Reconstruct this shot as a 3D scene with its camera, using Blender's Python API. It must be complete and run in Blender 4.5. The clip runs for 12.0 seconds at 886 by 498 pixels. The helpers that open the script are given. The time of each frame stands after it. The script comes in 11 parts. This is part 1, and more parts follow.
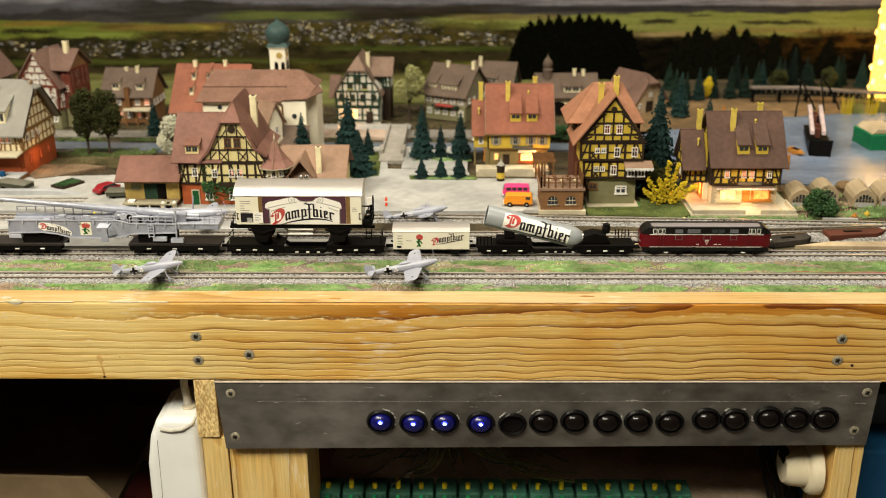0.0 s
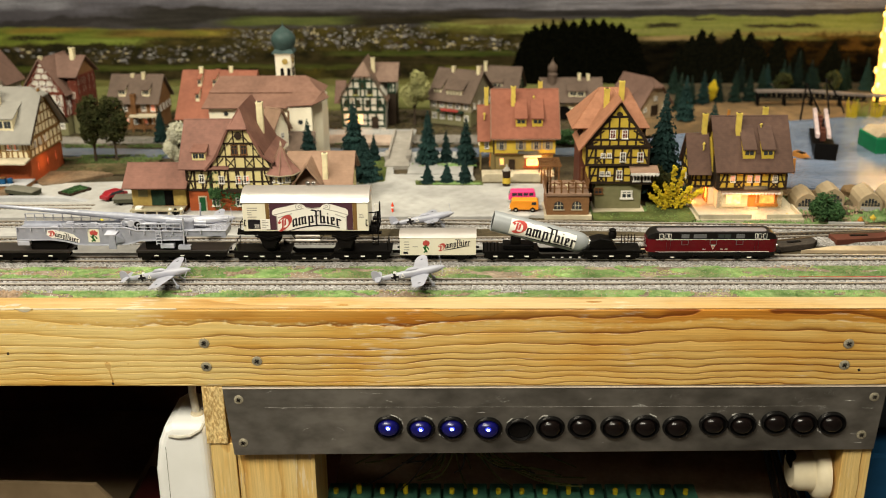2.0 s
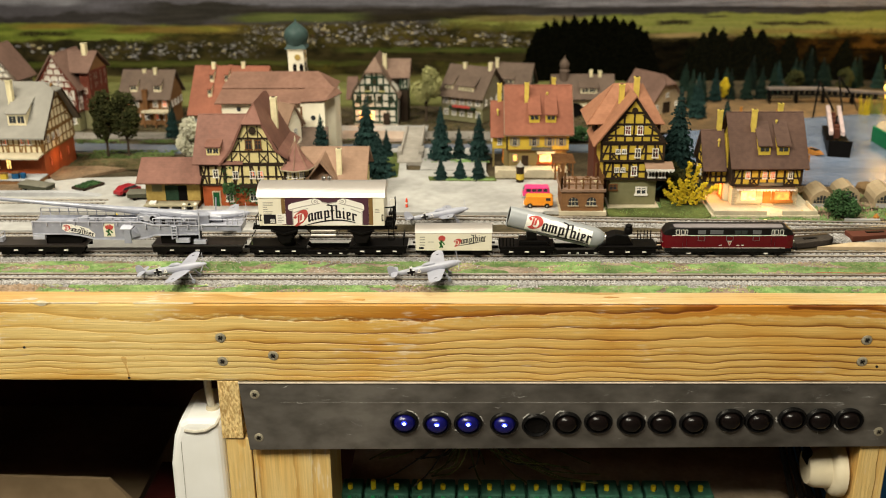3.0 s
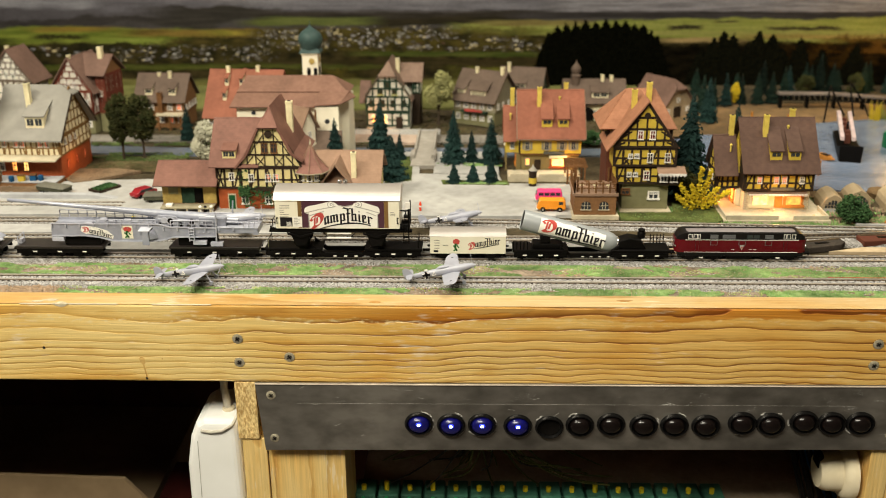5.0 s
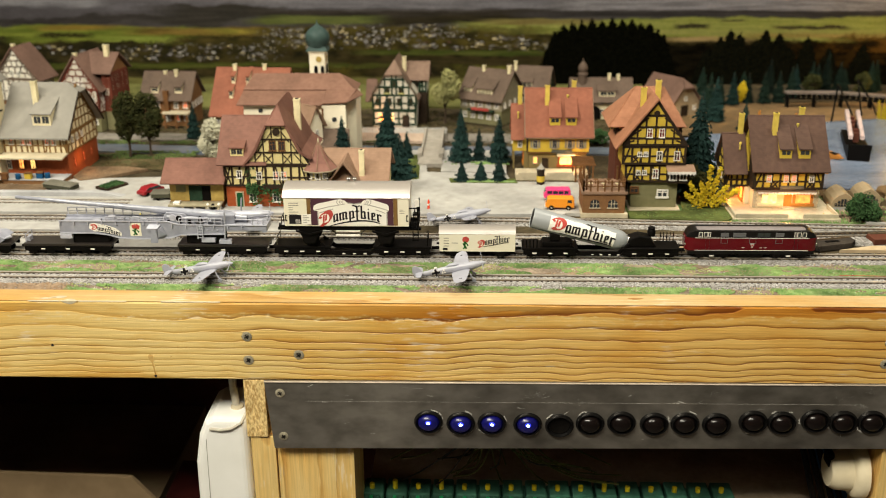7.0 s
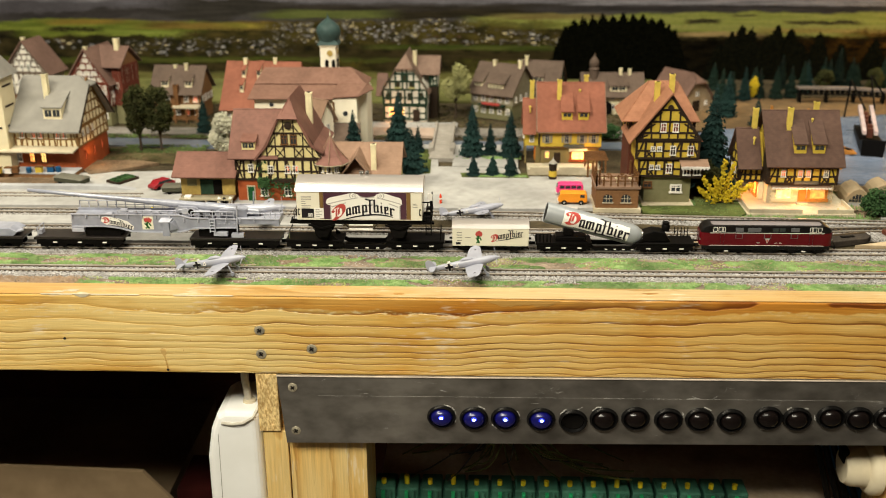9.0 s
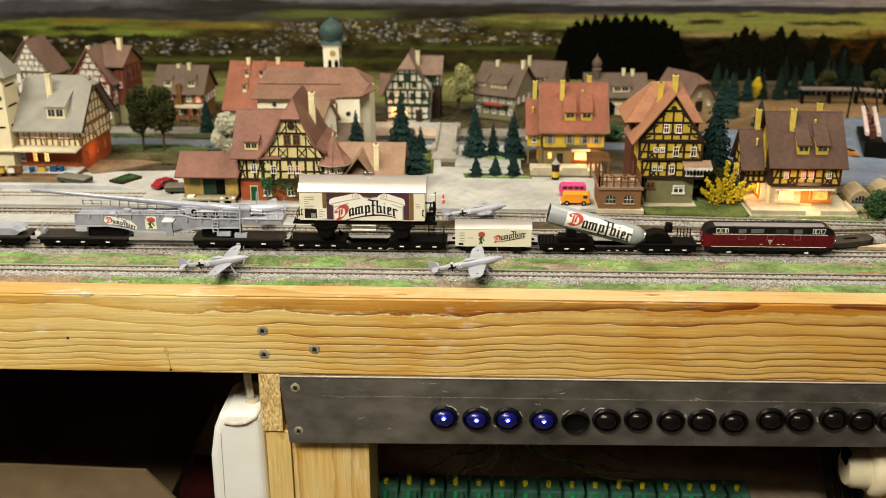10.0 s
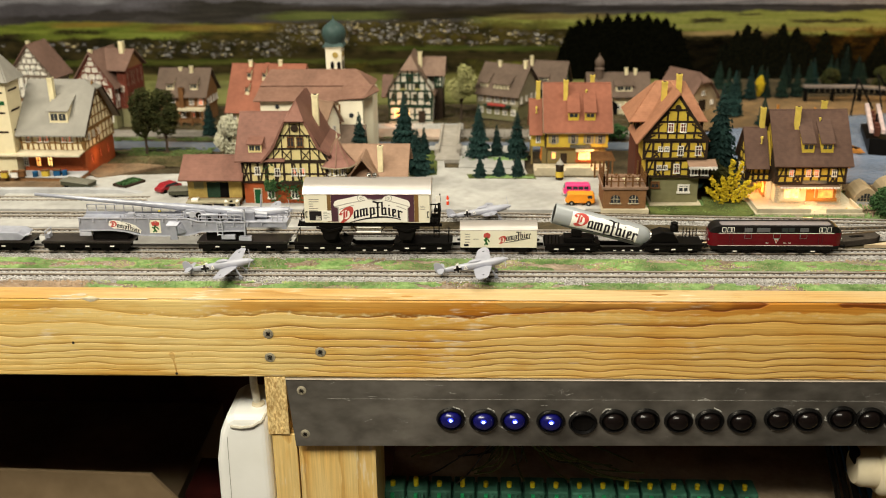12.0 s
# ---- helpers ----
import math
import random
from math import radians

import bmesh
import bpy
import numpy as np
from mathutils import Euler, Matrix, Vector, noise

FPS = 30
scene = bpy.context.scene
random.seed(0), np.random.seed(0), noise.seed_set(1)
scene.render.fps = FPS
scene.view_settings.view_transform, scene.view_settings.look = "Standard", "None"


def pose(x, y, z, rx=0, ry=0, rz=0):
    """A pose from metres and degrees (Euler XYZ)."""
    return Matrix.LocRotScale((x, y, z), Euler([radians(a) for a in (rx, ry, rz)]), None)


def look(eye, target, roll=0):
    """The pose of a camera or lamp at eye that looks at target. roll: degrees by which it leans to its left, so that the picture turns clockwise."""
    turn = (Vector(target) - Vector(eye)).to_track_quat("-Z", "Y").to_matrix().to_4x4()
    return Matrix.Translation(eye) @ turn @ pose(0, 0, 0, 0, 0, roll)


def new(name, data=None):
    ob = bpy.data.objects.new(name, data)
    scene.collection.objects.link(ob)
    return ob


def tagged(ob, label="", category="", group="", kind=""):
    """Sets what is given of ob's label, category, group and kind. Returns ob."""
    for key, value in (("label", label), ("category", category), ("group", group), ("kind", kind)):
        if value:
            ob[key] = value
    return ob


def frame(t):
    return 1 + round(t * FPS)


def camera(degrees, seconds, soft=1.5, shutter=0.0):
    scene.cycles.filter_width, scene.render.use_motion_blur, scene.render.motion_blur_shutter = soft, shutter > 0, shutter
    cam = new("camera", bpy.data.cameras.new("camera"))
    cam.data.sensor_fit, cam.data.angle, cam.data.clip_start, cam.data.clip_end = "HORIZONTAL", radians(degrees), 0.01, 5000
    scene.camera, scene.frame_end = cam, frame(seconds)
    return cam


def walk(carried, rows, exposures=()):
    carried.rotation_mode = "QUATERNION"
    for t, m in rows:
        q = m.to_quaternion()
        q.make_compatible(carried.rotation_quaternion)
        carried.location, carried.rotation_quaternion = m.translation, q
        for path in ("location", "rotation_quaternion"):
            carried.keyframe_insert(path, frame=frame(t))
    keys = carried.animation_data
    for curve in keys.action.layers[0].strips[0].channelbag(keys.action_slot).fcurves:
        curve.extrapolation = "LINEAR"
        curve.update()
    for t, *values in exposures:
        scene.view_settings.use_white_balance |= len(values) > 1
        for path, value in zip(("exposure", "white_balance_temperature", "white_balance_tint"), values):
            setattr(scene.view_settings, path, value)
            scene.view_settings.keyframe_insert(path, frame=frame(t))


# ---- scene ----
cam = camera(47.4, 12.0, 1.0)
# the lens is focused on the train; the village behind goes soft
cam.data.dof.use_dof, cam.data.dof.focus_distance, cam.data.dof.aperture_fstop = True, 0.77, 8.0
PATH = [
    (0, (0.03, -0.652, 0.291), (-0.006, 1.214, -0.427), -0.3),
    (0.5, (0.03, -0.651, 0.294), (-0.009, 1.213, -0.43), -0.6),
    (1, (0.033, -0.652, 0.295), (-0.012, 1.216, -0.418), -0.9),
    (1.5, (0.031, -0.651, 0.294), (-0.013, 1.217, -0.418), -0.8),
    (2, (0.028, -0.653, 0.294), (-0.016, 1.215, -0.419), -0.6),
    (2.5, (0.022, -0.653, 0.292), (-0.024, 1.216, -0.42), -0.6),
    (3, (0.018, -0.653, 0.291), (-0.032, 1.214, -0.424), -0.5),
    (5, (0.012, -0.66, 0.294), (-0.051, 1.209, -0.416), -0.4),
    (5.5, (0.013, -0.66, 0.294), (-0.052, 1.21, -0.412), -0.5),
    (6, (0.012, -0.658, 0.29), (-0.054, 1.213, -0.413), -0.5),
    (6.5, (0.009, -0.659, 0.291), (-0.055, 1.212, -0.415), -0.4),
    (8.5, (-0.001, -0.656, 0.289), (-0.071, 1.211, -0.424), -0.2),
    (9, (-0.001, -0.656, 0.288), (-0.076, 1.211, -0.427), -0.3),
    (9.5, (-0.001, -0.657, 0.289), (-0.078, 1.209, -0.427), -0.2),
    (10, (-0.002, -0.656, 0.289), (-0.08, 1.21, -0.427), -0.2),
    (10.5, (-0.002, -0.656, 0.29), (-0.08, 1.21, -0.425), -0.4),
    (11, (-0.003, -0.656, 0.291), (-0.08, 1.21, -0.424), -0.5),
    (11.5, (-0.005, -0.655, 0.29), (-0.082, 1.211, -0.425), -0.5),
    (12, (-0.005, -0.654, 0.289), (-0.086, 1.212, -0.426), -0.7),
]
walk(cam, [(t, look(eye, target, roll)) for t, eye, target, roll in PATH])

# ---- light ----
world = bpy.data.worlds.new("room_dark")
world.use_nodes = True
world.node_tree.nodes["Background"].inputs[0].default_value = (0.9, 0.85, 0.75, 1)
world.node_tree.nodes["Background"].inputs[1].default_value = 0.0
scene.world = world


def area_lamp(name, eye, target, sx, sy, watts, colour):
    data = bpy.data.lights.new(name, "AREA")
    data.shape, data.size, data.size_y, data.energy, data.color = "RECTANGLE", sx, sy, watts, colour
    ob = new(name, data)
    ob.matrix_world = look(eye, target)
    return ob


def bulb(name, x, y, z, watts, colour=(1.0, 0.45, 0.14), r=0.003):
    data = bpy.data.lights.new(name, "POINT")
    data.energy, data.color, data.shadow_soft_size = watts, colour, r
    ob = new(name, data)
    ob.location = (x, y, z)
    return ob


# unseen area lamps added above the layout: a front key, two fills
area_lamp("key_light_front", (-0.52, -0.85, 1.15), (-0.04, 0.10, 0.0), 1.2, 0.14, 40, (1.0, 0.94, 0.77))
area_lamp("fill_light_side", (-0.62, 0.06, 1.25), (0.0, 0.12, 0.0), 0.10, 0.45, 8.5, (1.0, 0.94, 0.77))
area_lamp("fill_light_east", (0.50, 0.26, 1.30), (-0.05, 0.26, 0.0), 0.10, 0.45, 12.5, (1.0, 0.94, 0.77))
scene.view_settings.exposure = 0.0


# ---- materials ----
def nodes_of(name):
    m = bpy.data.materials.new(name)
    m.use_nodes = True
    return m, m.node_tree, m.node_tree.nodes["Principled BSDF"]


def link(nt, a, b):
    nt.links.new(a, b)


def mixer(nt, kind="RGBA", blend="MIX"):
    n = nt.nodes.new("ShaderNodeMix")
    n.data_type, n.blend_type = kind, blend
    return n


def surf(name, a, b=None, scale=300.0, rough=0.6, metal=0.0, bump=0.0, bscale=None, stretch=(1, 1, 1), blotch=0.25, vary=0.0, emit=0.0, contrast=0.25, spec=None, rows=0.0):
    """A surface of two colours mixed by fine grain, with larger blotches, relief, and rows of tiles up the slope where asked."""
    m, nt, p = nodes_of(name)
    b = b or tuple(c * 0.7 for c in a)
    co = nt.nodes.new("ShaderNodeTexCoord")
    mp = nt.nodes.new("ShaderNodeMapping")
    mp.inputs["Scale"].default_value = stretch
    link(nt, co.outputs["Object"], mp.inputs["Vector"])
    n1 = nt.nodes.new("ShaderNodeTexNoise")
    n1.inputs["Scale"].default_value, n1.inputs["Detail"].default_value = scale, 4
    link(nt, mp.outputs[0], n1.inputs["Vector"])
    n2 = nt.nodes.new("ShaderNodeTexNoise")
    n2.inputs["Scale"].default_value, n2.inputs["Detail"].default_value = scale * 0.13, 3
    link(nt, mp.outputs[0], n2.inputs["Vector"])
    r1 = nt.nodes.new("ShaderNodeMapRange")
    r1.inputs[1].default_value, r1.inputs[2].default_value = 0.5 - contrast, 0.5 + contrast
    link(nt, n1.outputs[0], r1.inputs[0])
    mx = mixer(nt)
    mx.inputs["A"].default_value, mx.inputs["B"].default_value = (*a, 1), (*b, 1)
    link(nt, r1.outputs[0], mx.inputs["Factor"])
    r2 = nt.nodes.new("ShaderNodeMapRange")
    r2.inputs[1].default_value, r2.inputs[2].default_value = 0.3, 0.7
    r2.inputs[3].default_value, r2.inputs[4].default_value = 1.0 - blotch, 1.0 + blotch
    link(nt, n2.outputs[0], r2.inputs[0])
    sc = nt.nodes.new("ShaderNodeVectorMath")
    sc.operation = "SCALE"
    link(nt, mx.outputs["Result"], sc.inputs[0])
    link(nt, r2.outputs[0], sc.inputs["Scale"])
    out = sc.outputs[0]
    if vary:
        oi = nt.nodes.new("ShaderNodeObjectInfo")
        r3 = nt.nodes.new("ShaderNodeMapRange")
        r3.inputs[3].default_value, r3.inputs[4].default_value = 1.0 - vary, 1.0 + vary
        link(nt, oi.outputs["Random"], r3.inputs[0])
        s2 = nt.nodes.new("ShaderNodeVectorMath")
        s2.operation = "SCALE"
        link(nt, out, s2.inputs[0])
        link(nt, r3.outputs[0], s2.inputs["Scale"])
        out = s2.outputs[0]
    height = None
    if rows:
        wv = nt.nodes.new("ShaderNodeTexWave")
        wv.bands_direction, wv.wave_profile = "Z", "SAW"
        wv.inputs["Scale"].default_value, wv.inputs["Distortion"].default_value = rows, 0.3
        wv.inputs["Detail Scale"].default_value = 3.0
        link(nt, co.outputs["Object"], wv.inputs["Vector"])
        r4 = nt.nodes.new("ShaderNodeMapRange")
        r4.inputs[3].default_value, r4.inputs[4].default_value = 0.965, 1.015
        link(nt, wv.outputs["Fac"], r4.inputs[0])
        s3 = nt.nodes.new("ShaderNodeVectorMath")
        s3.operation = "SCALE"
        link(nt, out, s3.inputs[0])
        link(nt, r4.outputs[0], s3.inputs["Scale"])
        out, height = s3.outputs[0], wv.outputs["Fac"]
    link(nt, out, p.inputs["Base Color"])
    p.inputs["Roughness"].default_value, p.inputs["Metallic"].default_value = rough, metal
    p.inputs["Specular IOR Level"].default_value = spec if spec is not None else 0.5 if rough < 0.45 else 0.12
    if bump:
        bp = nt.nodes.new("ShaderNodeBump")
        bp.inputs["Strength"].default_value, bp.inputs["Distance"].default_value = bump if height is None else bump * 0.35, 0.0006
        if height is None:
            n3 = nt.nodes.new("ShaderNodeTexNoise")
            n3.inputs["Scale"].default_value, n3.inputs["Detail"].default_value = bscale or scale * 1.7, 3
            link(nt, mp.outputs[0], n3.inputs["Vector"])
            height = n3.outputs[0]
        link(nt, height, bp.inputs["Height"])
        link(nt, bp.outputs[0], p.inputs["Normal"])
    if emit:
        link(nt, out, p.inputs["Emission Color"])
        p.inputs["Emission Strength"].default_value = emit
    return m


def pine(name, light, amber, dark, rings=45.0, wave=3.0, flip=False, rough=0.42, crowd=-1500.0, stain=0.0):
    """Varnished softwood: growth rings along x, each running from pale through amber to a sharp dark line, with worn scuffs and stains."""
    m, nt, p = nodes_of(name)
    co = nt.nodes.new("ShaderNodeTexCoord")
    sp = nt.nodes.new("ShaderNodeSeparateXYZ")
    link(nt, co.outputs["Object"], sp.inputs[0])

    def op(kind, a, b=None, c=None):
        n = nt.nodes.new("ShaderNodeMath")
        n.operation = kind
        for k, v in enumerate((a, b, c)):
            if v is None:
                continue
            if isinstance(v, (int, float)):
                n.inputs[k].default_value = v
            else:
                link(nt, v, n.inputs[k])
        return n.outputs[0]

    def field(sx, sy, sz, detail=2):
        mp = nt.nodes.new("ShaderNodeMapping")
        mp.inputs["Scale"].default_value = (sx, sy, sz) if not flip else (sz, sy, sx)
        link(nt, co.outputs["Object"], mp.inputs["Vector"])
        n = nt.nodes.new("ShaderNodeTexNoise")
        n.inputs["Scale"].default_value, n.inputs["Detail"].default_value = 1.0, detail
        link(nt, mp.outputs[0], n.inputs["Vector"])
        return n.outputs[0]

    def span(v, lo, hi, a=0.0, c=1.0):
        n = nt.nodes.new("ShaderNodeMapRange")
        n.interpolation_type = "SMOOTHSTEP"
        for k, q in ((1, lo), (2, hi), (3, a), (4, c)):
            n.inputs[k].default_value = q
        link(nt, v, n.inputs[0])
        return n.outputs[0]

    across, along = sp.outputs[0 if flip else 2], sp.outputs[2 if flip else 0]
    # rings are wide near the top of the face, crowd together lower down and sway along the plank
    if not flip:
        across = op("ADD", across, op("MULTIPLY", op("SUBTRACT", field(11, 30, 12), 0.5), 0.013))
        across = op("ADD", across, op("MULTIPLY", op("SUBTRACT", field(45, 30, 40), 0.5), 0.0022))
    warp = op("MULTIPLY", op("MULTIPLY", across, across), crowd)
    turns = op("ADD", op("MULTIPLY", field(2.5, 30, 15), wave), op("ADD", op("MULTIPLY", across, rings), warp))
    turns = op("ADD", turns, op("MULTIPLY", field(30, 60, 60), 0.42))
    turns = op("ADD", turns, op("MULTIPLY", field(1.6, 30, 48), 1.3))
    saw = op("FRACT", op("MULTIPLY", turns, -1.0))
    ramp = nt.nodes.new("ShaderNodeValToRGB")
    e = ramp.color_ramp.elements
    e[0].position, e[0].color = 0.0, (0.05, 0.05, 0.05, 1)
    e[1].position, e[1].color = 1.0, (0.02, 0.02, 0.02, 1)
    for pos, v in ((0.30, 0.07), (0.55, 0.17), (0.74, 0.36), (0.87, 0.74), (0.945, 1.0), (0.975, 0.62)):
        e.new(pos).color = (v, v, v, 1)
    link(nt, saw, ramp.inputs[0])
    # some lines are strong, some nearly fade out
    strength = span(field(6, 60, 40), 0.30, 0.68, 0.75, 1.25)
    if not flip:
        # the rings stand out more towards the east end of the plank
        strength = op("MULTIPLY", strength, span(along, -0.28, 0.12, 0.66, 1.05))
    dark_line = op("MULTIPLY", ramp.outputs[0], strength)
    mx = nt.nodes.new("ShaderNodeValToRGB")
    e = mx.color_ramp.elements
    # palest stop paints a highlight beside each embossed ring line
    e[0].position, e[0].color = 0.0, (min(0.95, light[0] * 1.08), light[1] * 1.12, light[2] * 1.3, 1)
    e[1].position, e[1].color = 1.0, (*dark, 1)
    e.new(0.05).color = tuple(c * 0.97 for c in light) + (1,)
    e.new(0.46).color = (*amber, 1)
    link(nt, dark_line, mx.inputs[0])
    out = mx.outputs[0]

    def blend(kind, fac, colour):
        n = mixer(nt, blend=kind)
        n.inputs["B"].default_value = (*colour, 1)
        link(nt, fac, n.inputs["Factor"])
        link(nt, out, n.inputs["A"])
        return n.outputs["Result"]

    out = blend("MULTIPLY", span(field(7, 20, 22, 3), 0.42, 0.70), (0.92, 0.77, 0.50))
    out = blend("MULTIPLY", span(field(30, 60, 90, 4), 0.50, 0.75, 0.0, 0.7), (0.86, 0.72, 0.48))
    if stain:
        # a broad brown ring along the upper edge with a ragged lower rim, worn away towards the west
        rim = op("ADD", across, op("ADD", op("MULTIPLY", field(9, 60, 20, 3), 0.012), op("MULTIPLY", field(90, 60, 160, 4), 0.006)))
        band = op("MULTIPLY", span(rim, -0.0020, -0.0002), span(along, -0.21, -0.17))
        fade = op("ADD", span(field(5, 20, 20, 2), 0.38, 0.62, 0.35, 1.0), span(along, 0.05, 0.25, 0.0, 0.4))
        out = blend("MULTIPLY", op("MULTIPLY", op("MULTIPLY", band, fade), stain), (0.74, 0.53, 0.26))
        # pale torn fibres just below the rim
        torn = op("MULTIPLY", op("MULTIPLY", span(rim, -0.0075, -0.0030), span(op("MULTIPLY", rim, -1.0), 0.0002, 0.0018)), span(field(170, 300, 420, 4), 0.50, 0.66))
        out = blend("MIX", op("MULTIPLY", torn, 0.75), (0.74, 0.60, 0.33))
    if stain:
        # the colour turns redder towards the east end of the plank
        out = blend("MULTIPLY", span(along, -0.16, 0.16, 0.0, 1.0), (0.97, 0.85, 0.68))
    streak = field(18, 500, 700, 4)
    sc = nt.nodes.new("ShaderNodeVectorMath")
    sc.operation = "SCALE"
    link(nt, out, sc.inputs[0])
    link(nt, span(streak, 0.2, 0.8, 0.84, 1.14), sc.inputs["Scale"])
    out = sc.outputs[0]
    # pale scuffs where the varnish has worn off the raised grain
    scuff = op("MULTIPLY", field(60, 300, 420, 5), op("ADD", field(12, 20, 20, 3), 0.0))
    out = blend("MIX", op("MULTIPLY", span(scuff, 0.32, 0.44), 0.45), (0.82, 0.74, 0.58))
    link(nt, out, p.inputs["Base Color"])
    p.inputs["Roughness"].default_value = rough
    bp = nt.nodes.new("ShaderNodeBump")
    bp.inputs["Strength"].default_value, bp.inputs["Distance"].default_value = 0.62, 0.0007
    pits = op("MULTIPLY", span(field(160, 300, 420, 2), 0.58, 0.78), -0.30)
    link(nt, op("ADD", op("ADD", op("MULTIPLY", dark_line, -1.0), op("MULTIPLY", streak, 0.8)), pits), bp.inputs["Height"])
    link(nt, bp.outputs[0], p.inputs["Normal"])
    return m


def glow(name, colour, strength):
    m, nt, p = nodes_of(name)
    p.inputs["Base Color"].default_value = (*colour, 1)
    co = nt.nodes.new("ShaderNodeTexCoord")
    n = nt.nodes.new("ShaderNodeTexNoise")
    n.inputs["Scale"].default_value, n.inputs["Detail"].default_value = 260.0, 2
    link(nt, co.outputs["Object"], n.inputs["Vector"])
    r = nt.nodes.new("ShaderNodeMapRange")
    r.inputs[1].default_value, r.inputs[2].default_value = 0.35, 0.7
    r.inputs[3].default_value, r.inputs[4].default_value = strength * 0.45, strength * 1.5
    link(nt, n.outputs[0], r.inputs[0])
    p.inputs["Emission Color"].default_value = (*colour, 1)
    link(nt, r.outputs[0], p.inputs["Emission Strength"])
    return m


WOOD = pine("pine_varnished", (0.77, 0.568, 0.222), (0.625, 0.402, 0.118), (0.270, 0.126, 0.030), stain=1.0)
WOOD_TOP = pine("pine_top_edge", (0.54, 0.385, 0.190), (0.48, 0.322, 0.132), (0.39, 0.240, 0.090), rings=30, wave=2.4, crowd=0.0)
WOOD_UP = pine("pine_upright", (0.78, 0.57, 0.24), (0.70, 0.475, 0.17), (0.58, 0.36, 0.12), rings=40, wave=2, flip=True, crowd=0.0)
WOOD_WORN = pine("pine_worn_patch", (0.62, 0.39, 0.125), (0.47, 0.26, 0.065), (0.32, 0.155, 0.04), rings=60, wave=3, crowd=0.0)
ENDGRAIN = surf("pine_end_grain", (0.84, 0.64, 0.30), (0.46, 0.28, 0.10), scale=760, rough=0.8, bump=1.0, contrast=0.12, stretch=(1, 1, 0.40))
STEEL = surf("brushed_steel", (0.290, 0.268, 0.240), (0.150, 0.137, 0.120), scale=85, rough=0.36, metal=0.75, bump=0.05, bscale=900, stretch=(0.5, 1, 0.8), blotch=0.45, contrast=0.17)
SCUFF = surf("steel_scuff", (0.62, 0.60, 0.56), (0.30, 0.285, 0.26), scale=700, rough=0.6)
SCUFF_SOFT = surf("steel_rub", (0.40, 0.385, 0.36), (0.26, 0.25, 0.235), scale=500, rough=0.55, metal=0.4)
SCREW = surf("zinc_screw", (0.66, 0.60, 0.46), (0.34, 0.29, 0.20), scale=900, rough=0.3, metal=0.5)
SCREW_DARK = surf("screw_recess", (0.03, 0.025, 0.02), rough=0.7)
BLACK = surf("black_plastic", (0.004, 0.0038, 0.0038), (0.007, 0.0065, 0.0065), scale=300, rough=0.22, spec=0.30)
BLACK_MATT = surf("black_matt", (0.003, 0.0026, 0.0024), (0.006, 0.005, 0.0045), scale=500, rough=0.5, vary=0.2, spec=0.06)
BLUE_LED = glow("blue_light", (0.03, 0.05, 1.0), 1.3)
LED_CORE = glow("blue_white_light", (0.50, 0.64, 1.0), 9.0)
SMOKED = surf("smoked_cap", (0.005, 0.0032, 0.0030), (0.008, 0.0052, 0.0048), scale=120, rough=0.22, spec=0.32)
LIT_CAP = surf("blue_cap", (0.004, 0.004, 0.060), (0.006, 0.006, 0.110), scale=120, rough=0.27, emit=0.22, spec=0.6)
WHITE_PLASTIC = surf("white_plastic", (0.86, 0.85, 0.82), (0.80, 0.79, 0.75), scale=40, rough=0.4, blotch=0.04)
CREAM_PLASTIC = surf("cream_plastic", (0.66, 0.58, 0.42), (0.55, 0.47, 0.32), scale=80, rough=0.45, blotch=0.15)
PCB = surf("circuit_green", (0.028, 0.110, 0.070), (0.065, 0.190, 0.130), scale=200, rough=0.42, blotch=0.45)
PCB_EDGE = surf("terminal_green", (0.012, 0.24, 0.085), (0.018, 0.32, 0.12), scale=300, rough=0.35, vary=0.15)
YELLOW_PIN = surf("yellow_cap", (0.85, 0.68, 0.03), (0.72, 0.55, 0.02), scale=400, rough=0.45, vary=0.2)
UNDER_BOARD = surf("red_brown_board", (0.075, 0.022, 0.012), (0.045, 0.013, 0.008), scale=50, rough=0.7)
SHELF = surf("chipboard_tan", (0.50, 0.39, 0.28), (0.40, 0.30, 0.20), scale=260, rough=0.85, blotch=0.15)
CARD = surf("cardboard", (0.22, 0.155, 0.09), (0.18, 0.125, 0.07), scale=60, rough=0.85)
RED_DARK = surf("dark_red_board", (0.05, 0.008, 0.006), (0.03, 0.005, 0.004), scale=60, rough=0.7)
BLUE_BOX = surf("blue_painted", (0.015, 0.085, 0.20), (0.012, 0.065, 0.15), scale=60, rough=0.5)
BROWN_DARK = surf("dark_brown_board", (0.13, 0.042, 0.026), (0.085, 0.030, 0.019), scale=50, rough=0.7)
ROOM_WALL = surf("room_plaster", (0.30, 0.27, 0.22), (0.25, 0.22, 0.18), scale=6, rough=0.9)
ROOM_FLOOR = surf("room_floor", (0.16, 0.14, 0.12), (0.12, 0.10, 0.09), scale=12, rough=0.7)
CABLE = surf("cable_white", (0.60, 0.56, 0.47), rough=0.5)
CABLE_DARK = surf("cable_dark", (0.05, 0.045, 0.035), rough=0.6)
CABLE_GREEN = surf("cable_olive", (0.11, 0.12, 0.03), rough=0.6)

